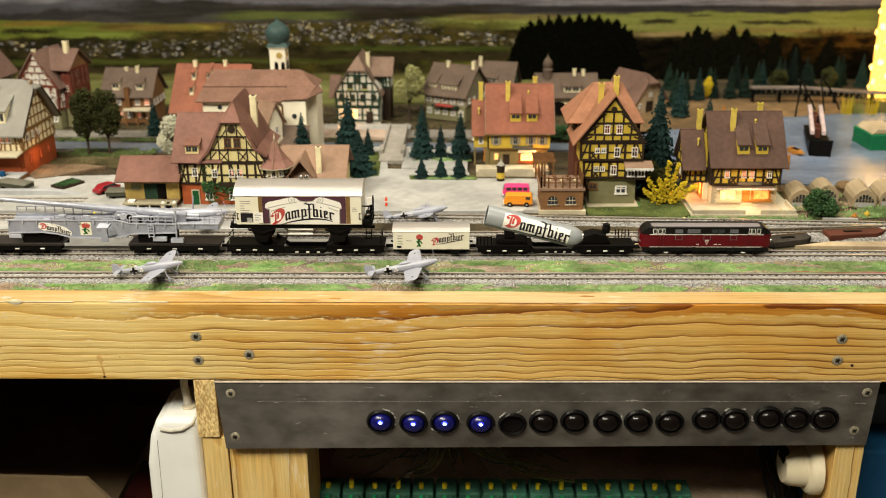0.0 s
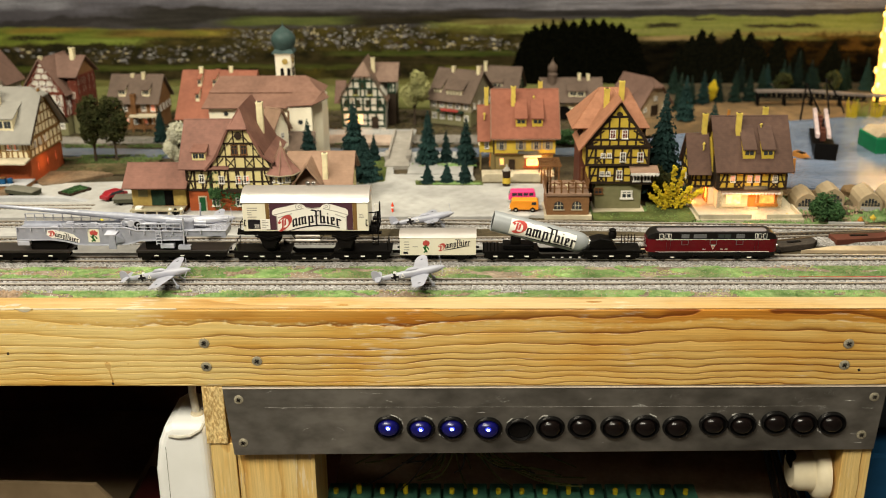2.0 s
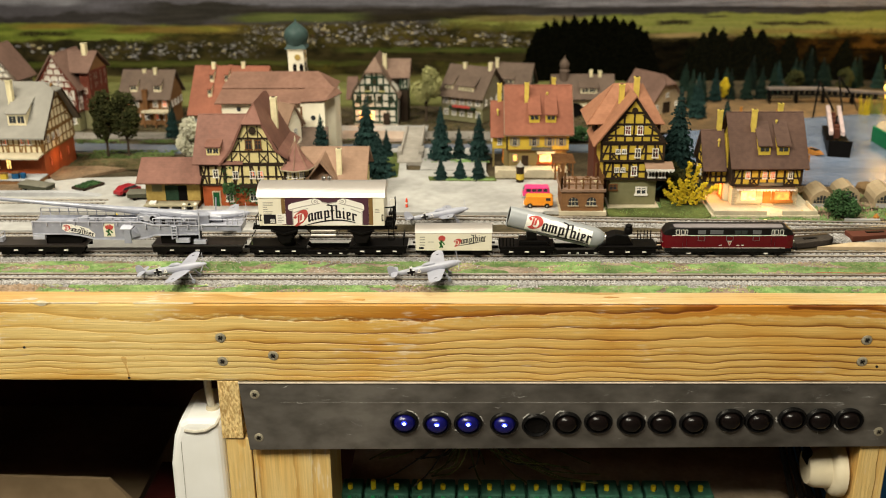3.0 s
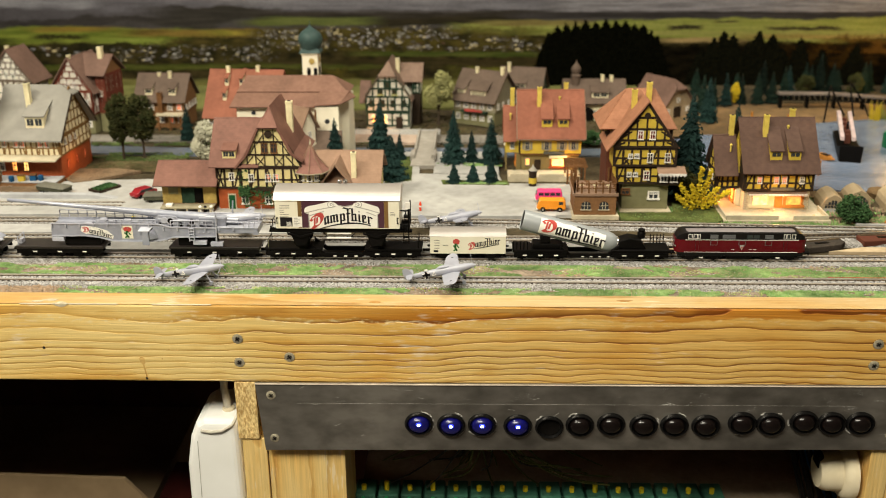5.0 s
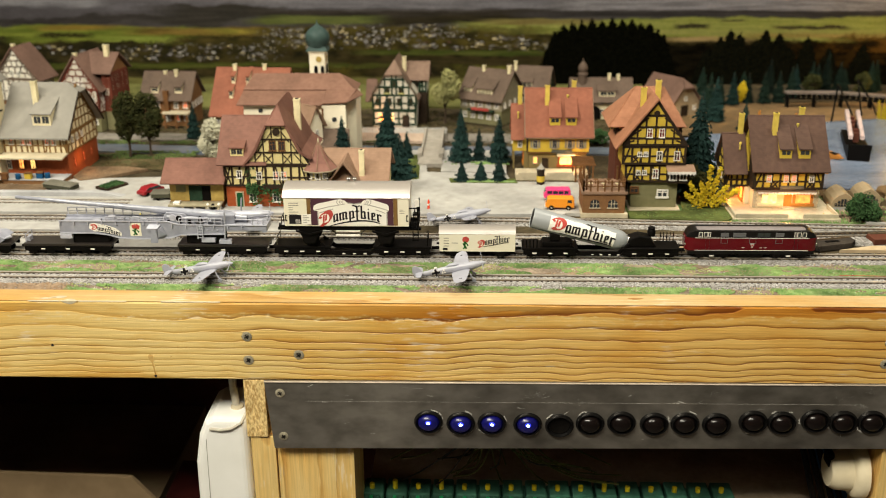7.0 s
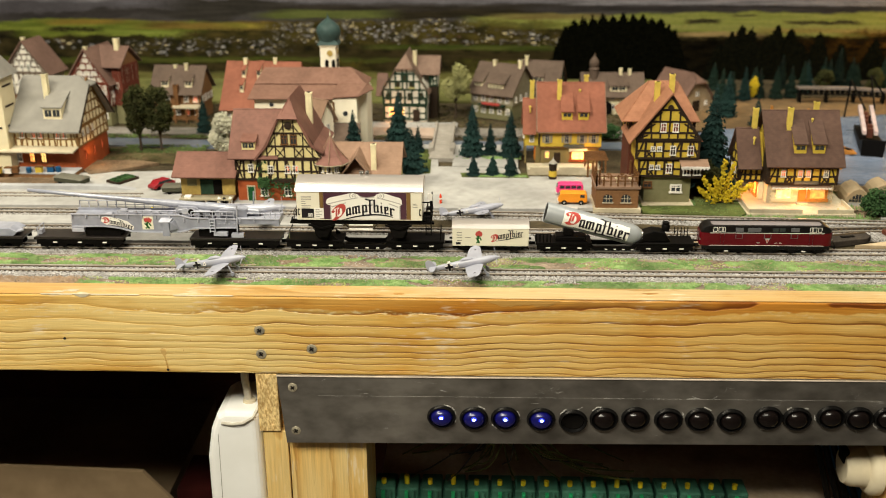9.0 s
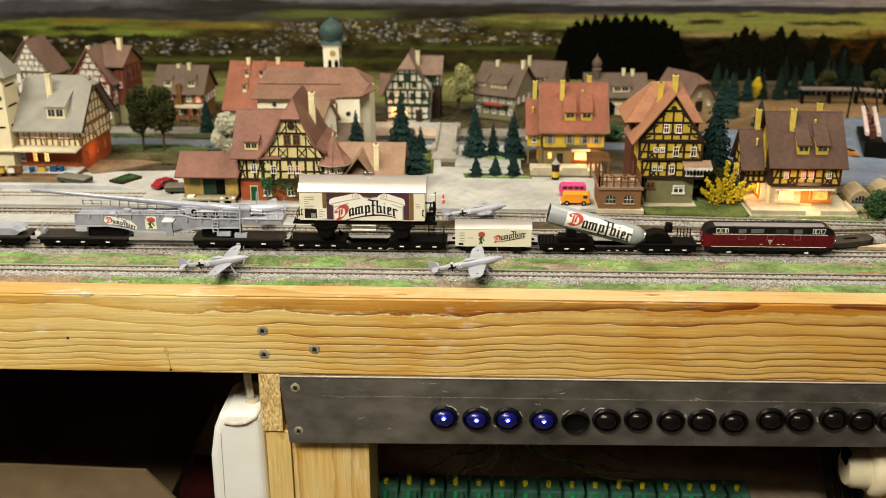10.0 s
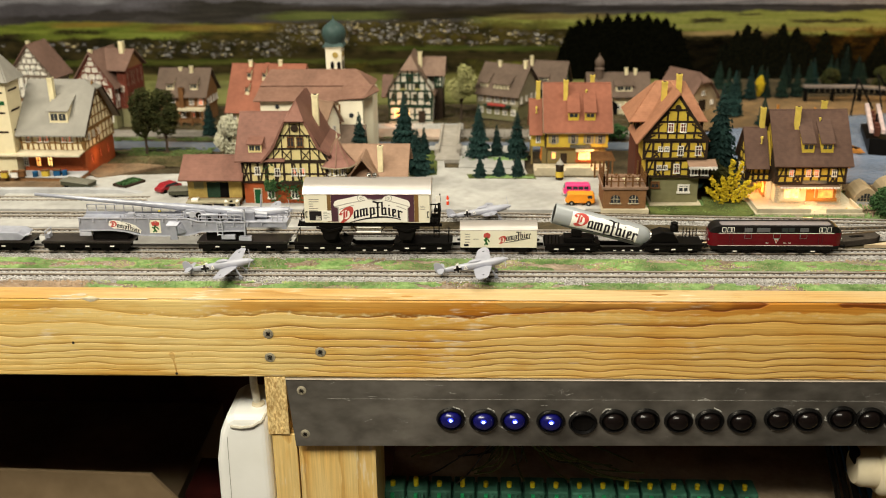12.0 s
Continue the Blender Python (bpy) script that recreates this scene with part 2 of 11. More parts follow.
GROUND = surf("earth_brown", (0.30, 0.235, 0.175), (0.13, 0.10, 0.070), scale=520, rough=0.95, bump=0.9, blotch=0.35)
EARTH = surf("dark_scatter_earth", (0.085, 0.062, 0.036), (0.040, 0.034, 0.018), scale=300, rough=0.95, bump=0.9, blotch=0.45)
BLADE_DARK = surf("scatter_dark", (0.045, 0.050, 0.018), (0.12, 0.085, 0.045), scale=140, rough=0.95, blotch=0.45)
INFILL_DIM = surf("infill_weathered", (0.30, 0.265, 0.18), (0.22, 0.19, 0.125), scale=200, rough=0.75, blotch=0.2)
BALLAST = surf("ballast_grey", (0.40, 0.38, 0.36), (0.10, 0.09, 0.078), scale=950, rough=0.95, bump=1.0, contrast=0.12)
STONE = surf("ballast_stone", (0.66, 0.645, 0.635), (0.19, 0.176, 0.166), scale=700, rough=0.9)
TURF = surf("turf_green", (0.050, 0.072, 0.016), (0.105, 0.115, 0.035), scale=500, rough=0.95, bump=1.0, blotch=0.4)
BLADE = surf("turf_flock", (0.098, 0.196, 0.050), (0.285, 0.372, 0.158), scale=170, rough=0.9, blotch=0.45)
BLADE_PALE = surf("turf_pale", (0.30, 0.36, 0.10), (0.42, 0.44, 0.20), scale=170, rough=0.9, blotch=0.4)
BLADE_DRY = surf("turf_brown", (0.27, 0.185, 0.115), (0.36, 0.265, 0.185), scale=200, rough=0.95, blotch=0.4)
ASPHALT = surf("grey_street", (0.40, 0.388, 0.365), (0.315, 0.303, 0.28), scale=120, rough=0.75, bump=0.25, blotch=0.26)
BRIDGE_STONE = surf("bridge_stone", (0.335, 0.305, 0.265), (0.25, 0.225, 0.19), scale=160, rough=0.85, bump=0.35, blotch=0.25)
# gravel tinted pinkish for the lamplight that falls on the path
LAMPLIT_PATH = surf("lamplit_gravel", (0.46, 0.355, 0.28), (0.36, 0.27, 0.21), scale=200, rough=0.9, bump=0.3, blotch=0.25)
KERB_GREY = surf("kerb_concrete", (0.37, 0.368, 0.375), (0.30, 0.298, 0.30), scale=140, rough=0.8, bump=0.2, blotch=0.2)
SIDING_EARTH = surf("siding_earth", (0.20, 0.135, 0.080), (0.12, 0.080, 0.048), scale=350, rough=0.95, bump=0.6, blotch=0.35)
DULL_ROAD = surf("dull_street", (0.215, 0.195, 0.170), (0.14, 0.125, 0.105), scale=120, rough=0.85, bump=0.25, blotch=0.35)
BLADE_DULL = surf("turf_dull", (0.050, 0.085, 0.022), (0.13, 0.165, 0.060), scale=170, rough=0.95, blotch=0.45)
PLATFORM = surf("platform_grey", (0.41, 0.397, 0.378), (0.32, 0.308, 0.29), scale=120, rough=0.8, bump=0.2, blotch=0.2)
SAND = surf("sand_tan", (0.46, 0.36, 0.24), (0.36, 0.27, 0.16), scale=200, rough=0.95, bump=0.5)
SHORE = surf("shore_ochre", (0.205, 0.125, 0.058), (0.090, 0.062, 0.033), scale=60, rough=0.95, bump=0.5, blotch=0.4)
WATER = surf("lake_blue", (0.125, 0.165, 0.25), (0.215, 0.245, 0.315), scale=70, rough=0.13, bump=1.0, bscale=190, blotch=0.3, stretch=(1, 2.2, 1))
STREAM = surf("stream_water", (0.105, 0.130, 0.175), (0.165, 0.185, 0.225), scale=60, rough=0.22, bump=0.5, bscale=150, blotch=0.25)
RAIL = surf("nickel_rail", (0.66, 0.60, 0.53), (0.46, 0.405, 0.34), scale=300, rough=0.28, metal=0.5)
RAIL_WEB = surf("rail_web_dark", (0.165, 0.118, 0.072), (0.10, 0.072, 0.045), scale=500, rough=0.7)
SLEEPER = surf("sleeper_brown", (0.030, 0.024, 0.019), (0.058, 0.047, 0.038), scale=500, rough=0.8)

GREY_PAINT = surf("aircraft_grey", (0.345, 0.348, 0.405), (0.275, 0.278, 0.325), scale=120, rough=0.38, blotch=0.12)
GUN_GREY = surf("gun_grey", (0.30, 0.308, 0.365), (0.215, 0.222, 0.268), scale=180, rough=0.30, blotch=0.2, spec=0.8)
GUN_LIGHT = surf("gun_light_grey", (0.45, 0.455, 0.52), (0.335, 0.34, 0.395), scale=180, rough=0.22, blotch=0.15, spec=0.8)
IVORY = surf("ivory_paint", (0.76, 0.71, 0.575), (0.70, 0.65, 0.51), scale=60, rough=0.4, blotch=0.06)
ROOF_WHITE = surf("silver_roof", (0.60, 0.555, 0.525), (0.52, 0.475, 0.44), scale=50, rough=0.38, metal=0.7, blotch=0.10)
AUBERGINE = surf("aubergine_panel", (0.055, 0.018, 0.03), (0.075, 0.028, 0.045), scale=80, rough=0.4)
OCHRE = surf("ochre_stripe", (0.20, 0.12, 0.045), (0.16, 0.09, 0.03), scale=80, rough=0.45)
SCROLL = surf("scroll_grey", (0.50, 0.47, 0.42), (0.33, 0.30, 0.27), scale=40, rough=0.5, blotch=0.3)
PRINT_WHITE = surf("print_white", (0.80, 0.77, 0.70), (0.76, 0.73, 0.66), scale=60, rough=0.5, blotch=0.04)
PRINT_RED = surf("print_red", (0.50, 0.085, 0.070), (0.40, 0.055, 0.045), scale=100, rough=0.45)
PRINT_BLACK = surf("print_black", (0.012, 0.010, 0.012), (0.02, 0.018, 0.02), scale=100, rough=0.5)
PRINT_GREEN = surf("print_green", (0.03, 0.14, 0.03), (0.02, 0.10, 0.02), scale=100, rough=0.5)
PRINT_GREY = surf("print_grey", (0.36, 0.33, 0.28), rough=0.6)
CAN_GREY = surf("can_grey", (0.30, 0.312, 0.318), (0.25, 0.262, 0.268), scale=60, rough=0.36, blotch=0.08)
CHROME = surf("chrome", (0.62, 0.60, 0.57), (0.5, 0.48, 0.45), scale=200, rough=0.25, metal=1.0)
LOCO_RED = surf("loco_crimson", (0.100, 0.0034, 0.0070), (0.082, 0.0028, 0.0056), scale=90, rough=0.20, blotch=0.05, spec=0.3)
LOCO_BLACK = surf("loco_black", (0.006, 0.0055, 0.0055), (0.010, 0.009, 0.009), scale=90, rough=0.3, spec=0.12)
LOCO_ROOF = surf("loco_roof_grey", (0.255, 0.225, 0.228), (0.195, 0.17, 0.174), scale=120, rough=0.35)
LOCO_GREY = surf("loco_grille", (0.09, 0.09, 0.095), (0.13, 0.13, 0.135), scale=700, rough=0.45, stretch=(0.1, 1, 3))
FLAT_BROWN = surf("wagon_deck", (0.020, 0.0145, 0.012), (0.011, 0.0085, 0.0075), scale=300, rough=0.42, stretch=(0.2, 1, 1))
WINE_PANE = surf("dark_red_pane", (0.16, 0.028, 0.022), (0.10, 0.02, 0.016), scale=300, rough=0.2)
RUST_PANE = surf("rust_pane", (0.085, 0.040, 0.018), (0.05, 0.026, 0.013), scale=300, rough=0.25)
GLASS_DARK = surf("dark_pane", (0.025, 0.028, 0.032), (0.04, 0.045, 0.05), scale=60, rough=0.12)

ROOF_RED = surf("tile_red", (0.26, 0.098, 0.060), (0.205, 0.074, 0.045), scale=240, rough=0.7, rows=190, bump=0.35, blotch=0.16)
ROOF_RUST = surf("tile_rust", (0.215, 0.118, 0.084), (0.165, 0.088, 0.062), scale=240, rough=0.7, rows=190, bump=0.35, blotch=0.18)
ROOF_ORANGE = surf("tile_orange", (0.34, 0.158, 0.090), (0.265, 0.118, 0.066), scale=240, rough=0.7, rows=190, bump=0.35, blotch=0.16)
ROOF_PLUM = surf("tile_plum", (0.205, 0.098, 0.072), (0.155, 0.074, 0.055), scale=240, rough=0.55, rows=190, bump=0.2, blotch=0.2)
ROOF_BROWN = surf("tile_brown", (0.105, 0.060, 0.044), (0.076, 0.043, 0.032), scale=240, rough=0.65, rows=190, bump=0.35, blotch=0.16)
ROOF_TURRET = surf("tile_pink", (0.27, 0.135, 0.105), (0.21, 0.10, 0.078), scale=240, rough=0.7, rows=190, bump=0.3, blotch=0.16)
ROOF_TAN = surf("tile_tan", (0.27, 0.17, 0.115), (0.22, 0.135, 0.09), scale=240, rough=0.7, rows=190, bump=0.3, blotch=0.14)
ROOF_GREY = surf("tile_grey", (0.25, 0.235, 0.205), (0.21, 0.197, 0.172), scale=120, rough=0.7, bump=0.1, blotch=0.12)
ROOF_GREYBROWN = surf("tile_greybrown", (0.125, 0.088, 0.066), (0.095, 0.066, 0.050), scale=240, rough=0.7, rows=190, bump=0.2, blotch=0.18)
ROOF_BACK = surf("tile_brown_faded", (0.205, 0.135, 0.100), (0.155, 0.100, 0.074), scale=240, rough=0.7, rows=190, bump=0.2, blotch=0.20)
PALE_WALL = surf("plaster_white", (0.62, 0.58, 0.50), (0.52, 0.48, 0.40), scale=200, rough=0.7, blotch=0.12)
ROOF_BARN = surf("tile_umber", (0.165, 0.098, 0.075), (0.125, 0.074, 0.056), scale=240, rough=0.7, rows=190, bump=0.2, blotch=0.18)
YELLOW = surf("infill_yellow", (0.56, 0.40, 0.055), (0.48, 0.335, 0.042), scale=200, rough=0.65, blotch=0.12)
PALE_YELLOW = surf("infill_pale_yellow", (0.66, 0.56, 0.27), (0.58, 0.48, 0.22), scale=200, rough=0.65, blotch=0.10)
CREAM = surf("plaster_cream", (0.72, 0.63, 0.42), (0.66, 0.57, 0.37), scale=160, rough=0.7, blotch=0.08)
PLASTER_BRIGHT = surf("plaster_bright", (0.76, 0.72, 0.63), (0.66, 0.62, 0.53), scale=200, rough=0.7, blotch=0.10)
TIMBER_GREY = surf("timber_grey", (0.15, 0.115, 0.085), (0.10, 0.075, 0.055), scale=400, rough=0.7)
CHURCH_WALL = surf("church_plaster", (0.80, 0.735, 0.58), (0.73, 0.665, 0.515), scale=120, rough=0.7, blotch=0.12)
OFFWHITE = surf("infill_white", (0.42, 0.385, 0.30), (0.33, 0.30, 0.23), scale=200, rough=0.7, blotch=0.14)
MUSTARD = surf("render_mustard", (0.235, 0.175, 0.072), (0.185, 0.138, 0.056), scale=160, rough=0.8, blotch=0.15)
OLIVE = surf("render_olive", (0.205, 0.19, 0.10), (0.16, 0.15, 0.075), scale=160, rough=0.8, blotch=0.12)
BRICK_RED = surf("brick_red", (0.35, 0.085, 0.028), (0.28, 0.062, 0.02), scale=500, rough=0.75, bump=0.4, blotch=0.16)
BRICK_BROWN = surf("brick_brown", (0.23, 0.115, 0.05), (0.17, 0.085, 0.036), scale=400, rough=0.75, bump=0.4, blotch=0.12)
TIMBER = surf("timber_dark", (0.022, 0.014, 0.009), (0.036, 0.023, 0.014), scale=400, rough=0.7)
TIMBER_BROWN = surf("timber_brown", (0.16, 0.075, 0.028), (0.11, 0.05, 0.02), scale=400, rough=0.7)
TIMBER_OCHRE = surf("timber_ochre", (0.235, 0.130, 0.046), (0.165, 0.088, 0.031), scale=400, rough=0.7)
TIMBER_RED = surf("timber_oxblood", (0.145, 0.038, 0.023), (0.10, 0.026, 0.016), scale=400, rough=0.7)
TIMBER_GREEN = surf("timber_green", (0.012, 0.028, 0.016), (0.020, 0.042, 0.025), scale=400, rough=0.7)
WINDOW_WHITE = surf("window_white", (0.76, 0.72, 0.66), (0.68, 0.64, 0.58), scale=300, rough=0.5)
GREEN_DOOR = surf("door_green", (0.012, 0.085, 0.03), (0.01, 0.06, 0.02), scale=300, rough=0.5)
CHIMNEY_YELLOW = surf("chimney_yellow", (0.62, 0.47, 0.10), (0.52, 0.38, 0.07), scale=300, rough=0.6)
CHIMNEY_PALE = surf("chimney_pale", (0.68, 0.60, 0.38), (0.60, 0.52, 0.32), scale=300, rough=0.6)
STONE_PALE = surf("stone_pale", (0.52, 0.45, 0.32), (0.42, 0.36, 0.25), scale=300, rough=0.8, bump=0.3)
DOME = surf("dome_verdigris", (0.048, 0.080, 0.073), (0.034, 0.058, 0.054), scale=200, rough=0.45, blotch=0.18)
GOLD = surf("dial_gold", (0.42, 0.30, 0.09), (0.30, 0.21, 0.06), scale=300, rough=0.5)
LIT = glow("lit_window_warm", (1.0, 0.40, 0.085), 1.9)
LIT_RED = glow("lit_window_red", (1.0, 0.24, 0.10), 0.34)
LIT_SHOP = glow("lit_shop_orange", (1.0, 0.34, 0.075), 1.15)
SLATE_SIGN = surf("grey_sign", (0.12, 0.12, 0.10), (0.07, 0.07, 0.06), scale=400, rough=0.6)
LIT_YELLOW = glow("lit_shop_yellow", (1.0, 0.60, 0.17), 2.4)
FIR = surf("fir_needles", (0.0065, 0.0185, 0.0165), (0.015, 0.037, 0.032), scale=300, rough=0.9, blotch=0.35, vary=0.2)
FIR_WOOD = surf("fir_of_the_wood", (0.0046, 0.0112, 0.0080), (0.011, 0.024, 0.0155), scale=300, rough=0.9, blotch=0.4, vary=0.45)
LEAF_DARK = surf("leaf_dark", (0.022, 0.030, 0.009), (0.05, 0.047, 0.014), scale=200, rough=0.9, blotch=0.4)
LEAF_GREEN = surf("leaf_green", (0.022, 0.058, 0.020), (0.050, 0.100, 0.035), scale=300, rough=0.9, blotch=0.4)
LEAF_PALE = surf("leaf_pale", (0.26, 0.26, 0.10), (0.36, 0.34, 0.15), scale=200, rough=0.9, blotch=0.35)
LEAF_YELLOW = surf("leaf_yellow", (0.50, 0.36, 0.012), (0.60, 0.46, 0.03), scale=300, rough=0.85, blotch=0.35)
BLOSSOM = surf("blossom_white", (0.56, 0.53, 0.42), (0.44, 0.43, 0.30), scale=300, rough=0.9, blotch=0.25)
BARK = surf("bark", (0.07, 0.05, 0.035), (0.045, 0.032, 0.022), scale=400, rough=0.9)
PINK = surf("van_pink", (0.72, 0.045, 0.20), (0.66, 0.04, 0.17), scale=100, rough=0.35, blotch=0.05)
ORANGE = surf("van_orange", (0.78, 0.28, 0.015), (0.72, 0.24, 0.012), scale=100, rough=0.35, blotch=0.05)
CAR_RED = surf("car_red", (0.28, 0.012, 0.018), (0.22, 0.009, 0.014), scale=100, rough=0.3)
ARMY = surf("lorry_olive", (0.075, 0.075, 0.05), (0.055, 0.055, 0.037), scale=200, rough=0.6)
GREENHOUSE = surf("greenhouse_ochre", (0.40, 0.31, 0.19), (0.32, 0.24, 0.15), scale=150, rough=0.55, blotch=0.2)
ORANGE_POST = surf("post_orange", (0.48, 0.20, 0.04), (0.38, 0.15, 0.03), scale=300, rough=0.7)
REED = surf("reed_green", (0.16, 0.20, 0.04), (0.26, 0.26, 0.07), scale=300, rough=0.9)
GREEN_BOAT = surf("boat_green", (0.01, 0.16, 0.06), (0.012, 0.12, 0.05), scale=150, rough=0.45)
BRIDGE_TOP = surf("bridge_deck", (0.20, 0.165, 0.145), (0.14, 0.115, 0.10), scale=200, rough=0.7)


# ---- building blocks ----
class Shape:
    """Gathers solids of one part; made() turns them into one mesh."""

    def __init__(self):
        self.v, self.f = [], []

    def add(self, verts, faces):
        k = len(self.v)
        self.v += [tuple(p) for p in verts]
        self.f += [tuple(i + k for i in q) for q in faces]
        return self

    def hexa(self, p):
        return self.add(p, [(0, 3, 2, 1), (4, 5, 6, 7), (0, 1, 5, 4), (1, 2, 6, 5), (2, 3, 7, 6), (3, 0, 4, 7)])

    def box(self, x0, x1, y0, y1, z0, z1):
        return self.hexa([(x0, y0, z0), (x1, y0, z0), (x1, y1, z0), (x0, y1, z0), (x0, y0, z1), (x1, y0, z1), (x1, y1, z1), (x0, y1, z1)])

    def prism(self, poly, axis, c0, c1):
        """A flat outline (counter-clockwise or not) pulled along an axis."""
        n = len(poly)

        def at(a, b, c):
            return {"x": (c, a, b), "y": (a, c, b), "z": (a, b, c)}[axis]

        v = [at(a, b, c0) for a, b in poly] + [at(a, b, c1) for a, b in poly]
        f = [tuple(range(n)), tuple(range(2 * n - 1, n - 1, -1))] + [(i, i + n, (i + 1) % n + n, (i + 1) % n) for i in range(n)]
        return self.add(v, f)

    def rod(self, p, q, r0, r1=None, n=8):
        p, q, r1 = Vector(p), Vector(q), r0 if r1 is None else r1
        d = (q - p).normalized()
        a = d.orthogonal().normalized()
        b = d.cross(a)
        ring = [(math.cos(2 * math.pi * i / n), math.sin(2 * math.pi * i / n)) for i in range(n)]
        v = [p + (a * c + b * s) * r0 for c, s in ring] + [q + (a * c + b * s) * r1 for c, s in ring]
        f = [tuple(range(n - 1, -1, -1)), tuple(range(n, 2 * n))] + [(i, (i + 1) % n, (i + 1) % n + n, i + n) for i in range(n)]
        return self.add(v, f)

    def loft(self, rings):
        n = len(rings[0])
        v = [p for r in rings for p in r]
        f = [tuple(range(n - 1, -1, -1)), tuple(range((len(rings) - 1) * n, len(rings) * n))]
        for k in range(len(rings) - 1):
            f += [(k * n + i, k * n + (i + 1) % n, (k + 1) * n + (i + 1) % n, (k + 1) * n + i) for i in range(n)]
        return self.add(v, f)

    def lathe(self, x, y, profile, n=16):
        return self.loft([[(x + r * math.cos(2 * math.pi * i / n), y + r * math.sin(2 * math.pi * i / n), z) for i in range(n)] for r, z in profile])

    def bar(self, fr, u0, v0, u1, v1, w, t):
        """A bar of width w and thickness t lying on a facade plane fr = (origin, across, up, outward)."""
        o, ud, vd, nd = fr
        d = Vector((u1 - u0, v1 - v0)).normalized()
        s = Vector((-d.y, d.x)) * w / 2
        pts = []
        for h in (-0.0004, t):
            for a, b in ((u0 - s.x, v0 - s.y), (u1 - s.x, v1 - s.y), (u1 + s.x, v1 + s.y), (u0 + s.x, v0 + s.y)):
                pts.append(o + ud * a + vd * b + nd * h)
        return self.hexa(pts)

    def plate(self, fr, u0, u1, v0, v1, h0, h1):
        o, ud, vd, nd = fr
        return self.hexa([o + ud * a + vd * b + nd * h for h in (h0, h1) for a, b in ((u0, v0), (u1, v0), (u1, v1), (u0, v1))])

    def made(self, name, material, parent=None, label="", smooth=False, bevel=0.0, seg=2):
        me = bpy.data.meshes.new(name)
        me.from_pydata(self.v, [], self.f)
        bm = bmesh.new()
        bm.from_mesh(me)
        bmesh.ops.recalc_face_normals(bm, faces=bm.faces)
        bm.to_mesh(me)
        bm.free()
        me.materials.append(material)
        if smooth:
            for q in me.polygons:
                q.use_smooth = True
            me.set_sharp_from_angle(angle=radians(40))
        ob = new(name, me)
        ob.parent = parent
        if label:
            ob["label"] = label
        if bevel:
            b = ob.modifiers.new("bevel", "BEVEL")
            b.width, b.segments, b.limit_method, b.angle_limit = bevel, seg, "ANGLE", radians(40)
        return ob


def thing(name, label, category, x=0, y=0, z=0, rz=0, group="", kind="", rx=0, ry=0):
    ob = new(name)
    ob.empty_display_size = 0.01
    ob.matrix_world = pose(x, y, z, rx, ry, rz)
    return tagged(ob, label, category, group, kind)


def face(o, across, up=(0, 0, 1)):
    across, up = Vector(across).normalized(), Vector(up).normalized()
    return (Vector(o), across, up, across.cross(up))


def soup(name, material, points, size, parent=None, kind="stuff", seed=1, flat=1.0, label="", tall=1.0):
    """Many small tetrahedra, one mesh: grains, flock, leaves."""
    rng = np.random.default_rng(seed)
    p = np.asarray(points, dtype=float)
    n = len(p)
    base = np.array([[1, 0, -0.35], [-0.5, 0.87, -0.35], [-0.5, -0.87, -0.35], [0, 0, 1.0]])
    base[:, 2] *= tall
    q = rng.normal(size=(n, 4))
    q /= np.linalg.norm(q, axis=1)[:, None]
    if tall != 1.0:
        q[:, 1:3] *= 0.35
        q /= np.linalg.norm(q, axis=1)[:, None]
    w, x, y, z = q.T
    R = np.stack([1 - 2 * (y * y + z * z), 2 * (x * y - z * w), 2 * (x * z + y * w), 2 * (x * y + z * w), 1 - 2 * (x * x + z * z), 2 * (y * z - x * w), 2 * (x * z - y * w), 2 * (y * z + x * w), 1 - 2 * (x * x + y * y)], axis=1).reshape(n, 3, 3)
    s = size * rng.uniform(0.6, 1.4, n)
    v = np.einsum("nij,kj->nki", R, base) * s[:, None, None]
    v[:, :, 2] *= flat
    v = (v + p[:, None, :]).reshape(-1, 3)
    k = np.arange(n)[:, None] * 4
    f = np.concatenate([k + np.array(t) for t in ((0, 1, 3), (1, 2, 3), (2, 0, 3), (0, 2, 1))], axis=0)
    me = bpy.data.meshes.new(name)
    me.from_pydata(v.tolist(), [], f.tolist())
    me.materials.append(material)
    ob = new(name, me)
    ob.parent = parent
    if kind:
        ob["kind"] = kind
    if label:
        ob["label"] = label
    return ob


# ---- the room and the bench ----
def slab(name, label, material, x0, x1, y0, y1, z0, z1, bevel=0.0):
    ob = Shape().box(x0, x1, y0, y1, z0, z1).made(name, material, bevel=bevel)
    return tagged(ob, label, name.split("_")[0], kind="structure")


slab("floor", "dark grey workshop floor", ROOM_FLOOR, -2.6, 2.6, -2.2, 1.0, -1.05, -1.0)
slab("ceiling", "plain pale ceiling of the room", ROOM_WALL, -2.6, 2.6, -2.2, 1.0, 1.40, 1.45)
slab("wall_south", "plain pale plaster wall behind the viewer", ROOM_WALL, -2.6, 2.6, -2.3, -2.2, -1.0, 1.40)
slab("wall_north", "plain pale plaster wall behind the backdrop", ROOM_WALL, -2.6, 2.6, 0.9, 1.0, -1.0, 1.40)
slab("wall_west", "plain pale plaster side wall", ROOM_WALL, -2.7, -2.6, -2.2, 0.9, -1.0, 1.40)
slab("wall_east", "plain pale plaster side wall", ROOM_WALL, 2.6, 2.7, -2.2, 0.9, -1.0, 1.40)

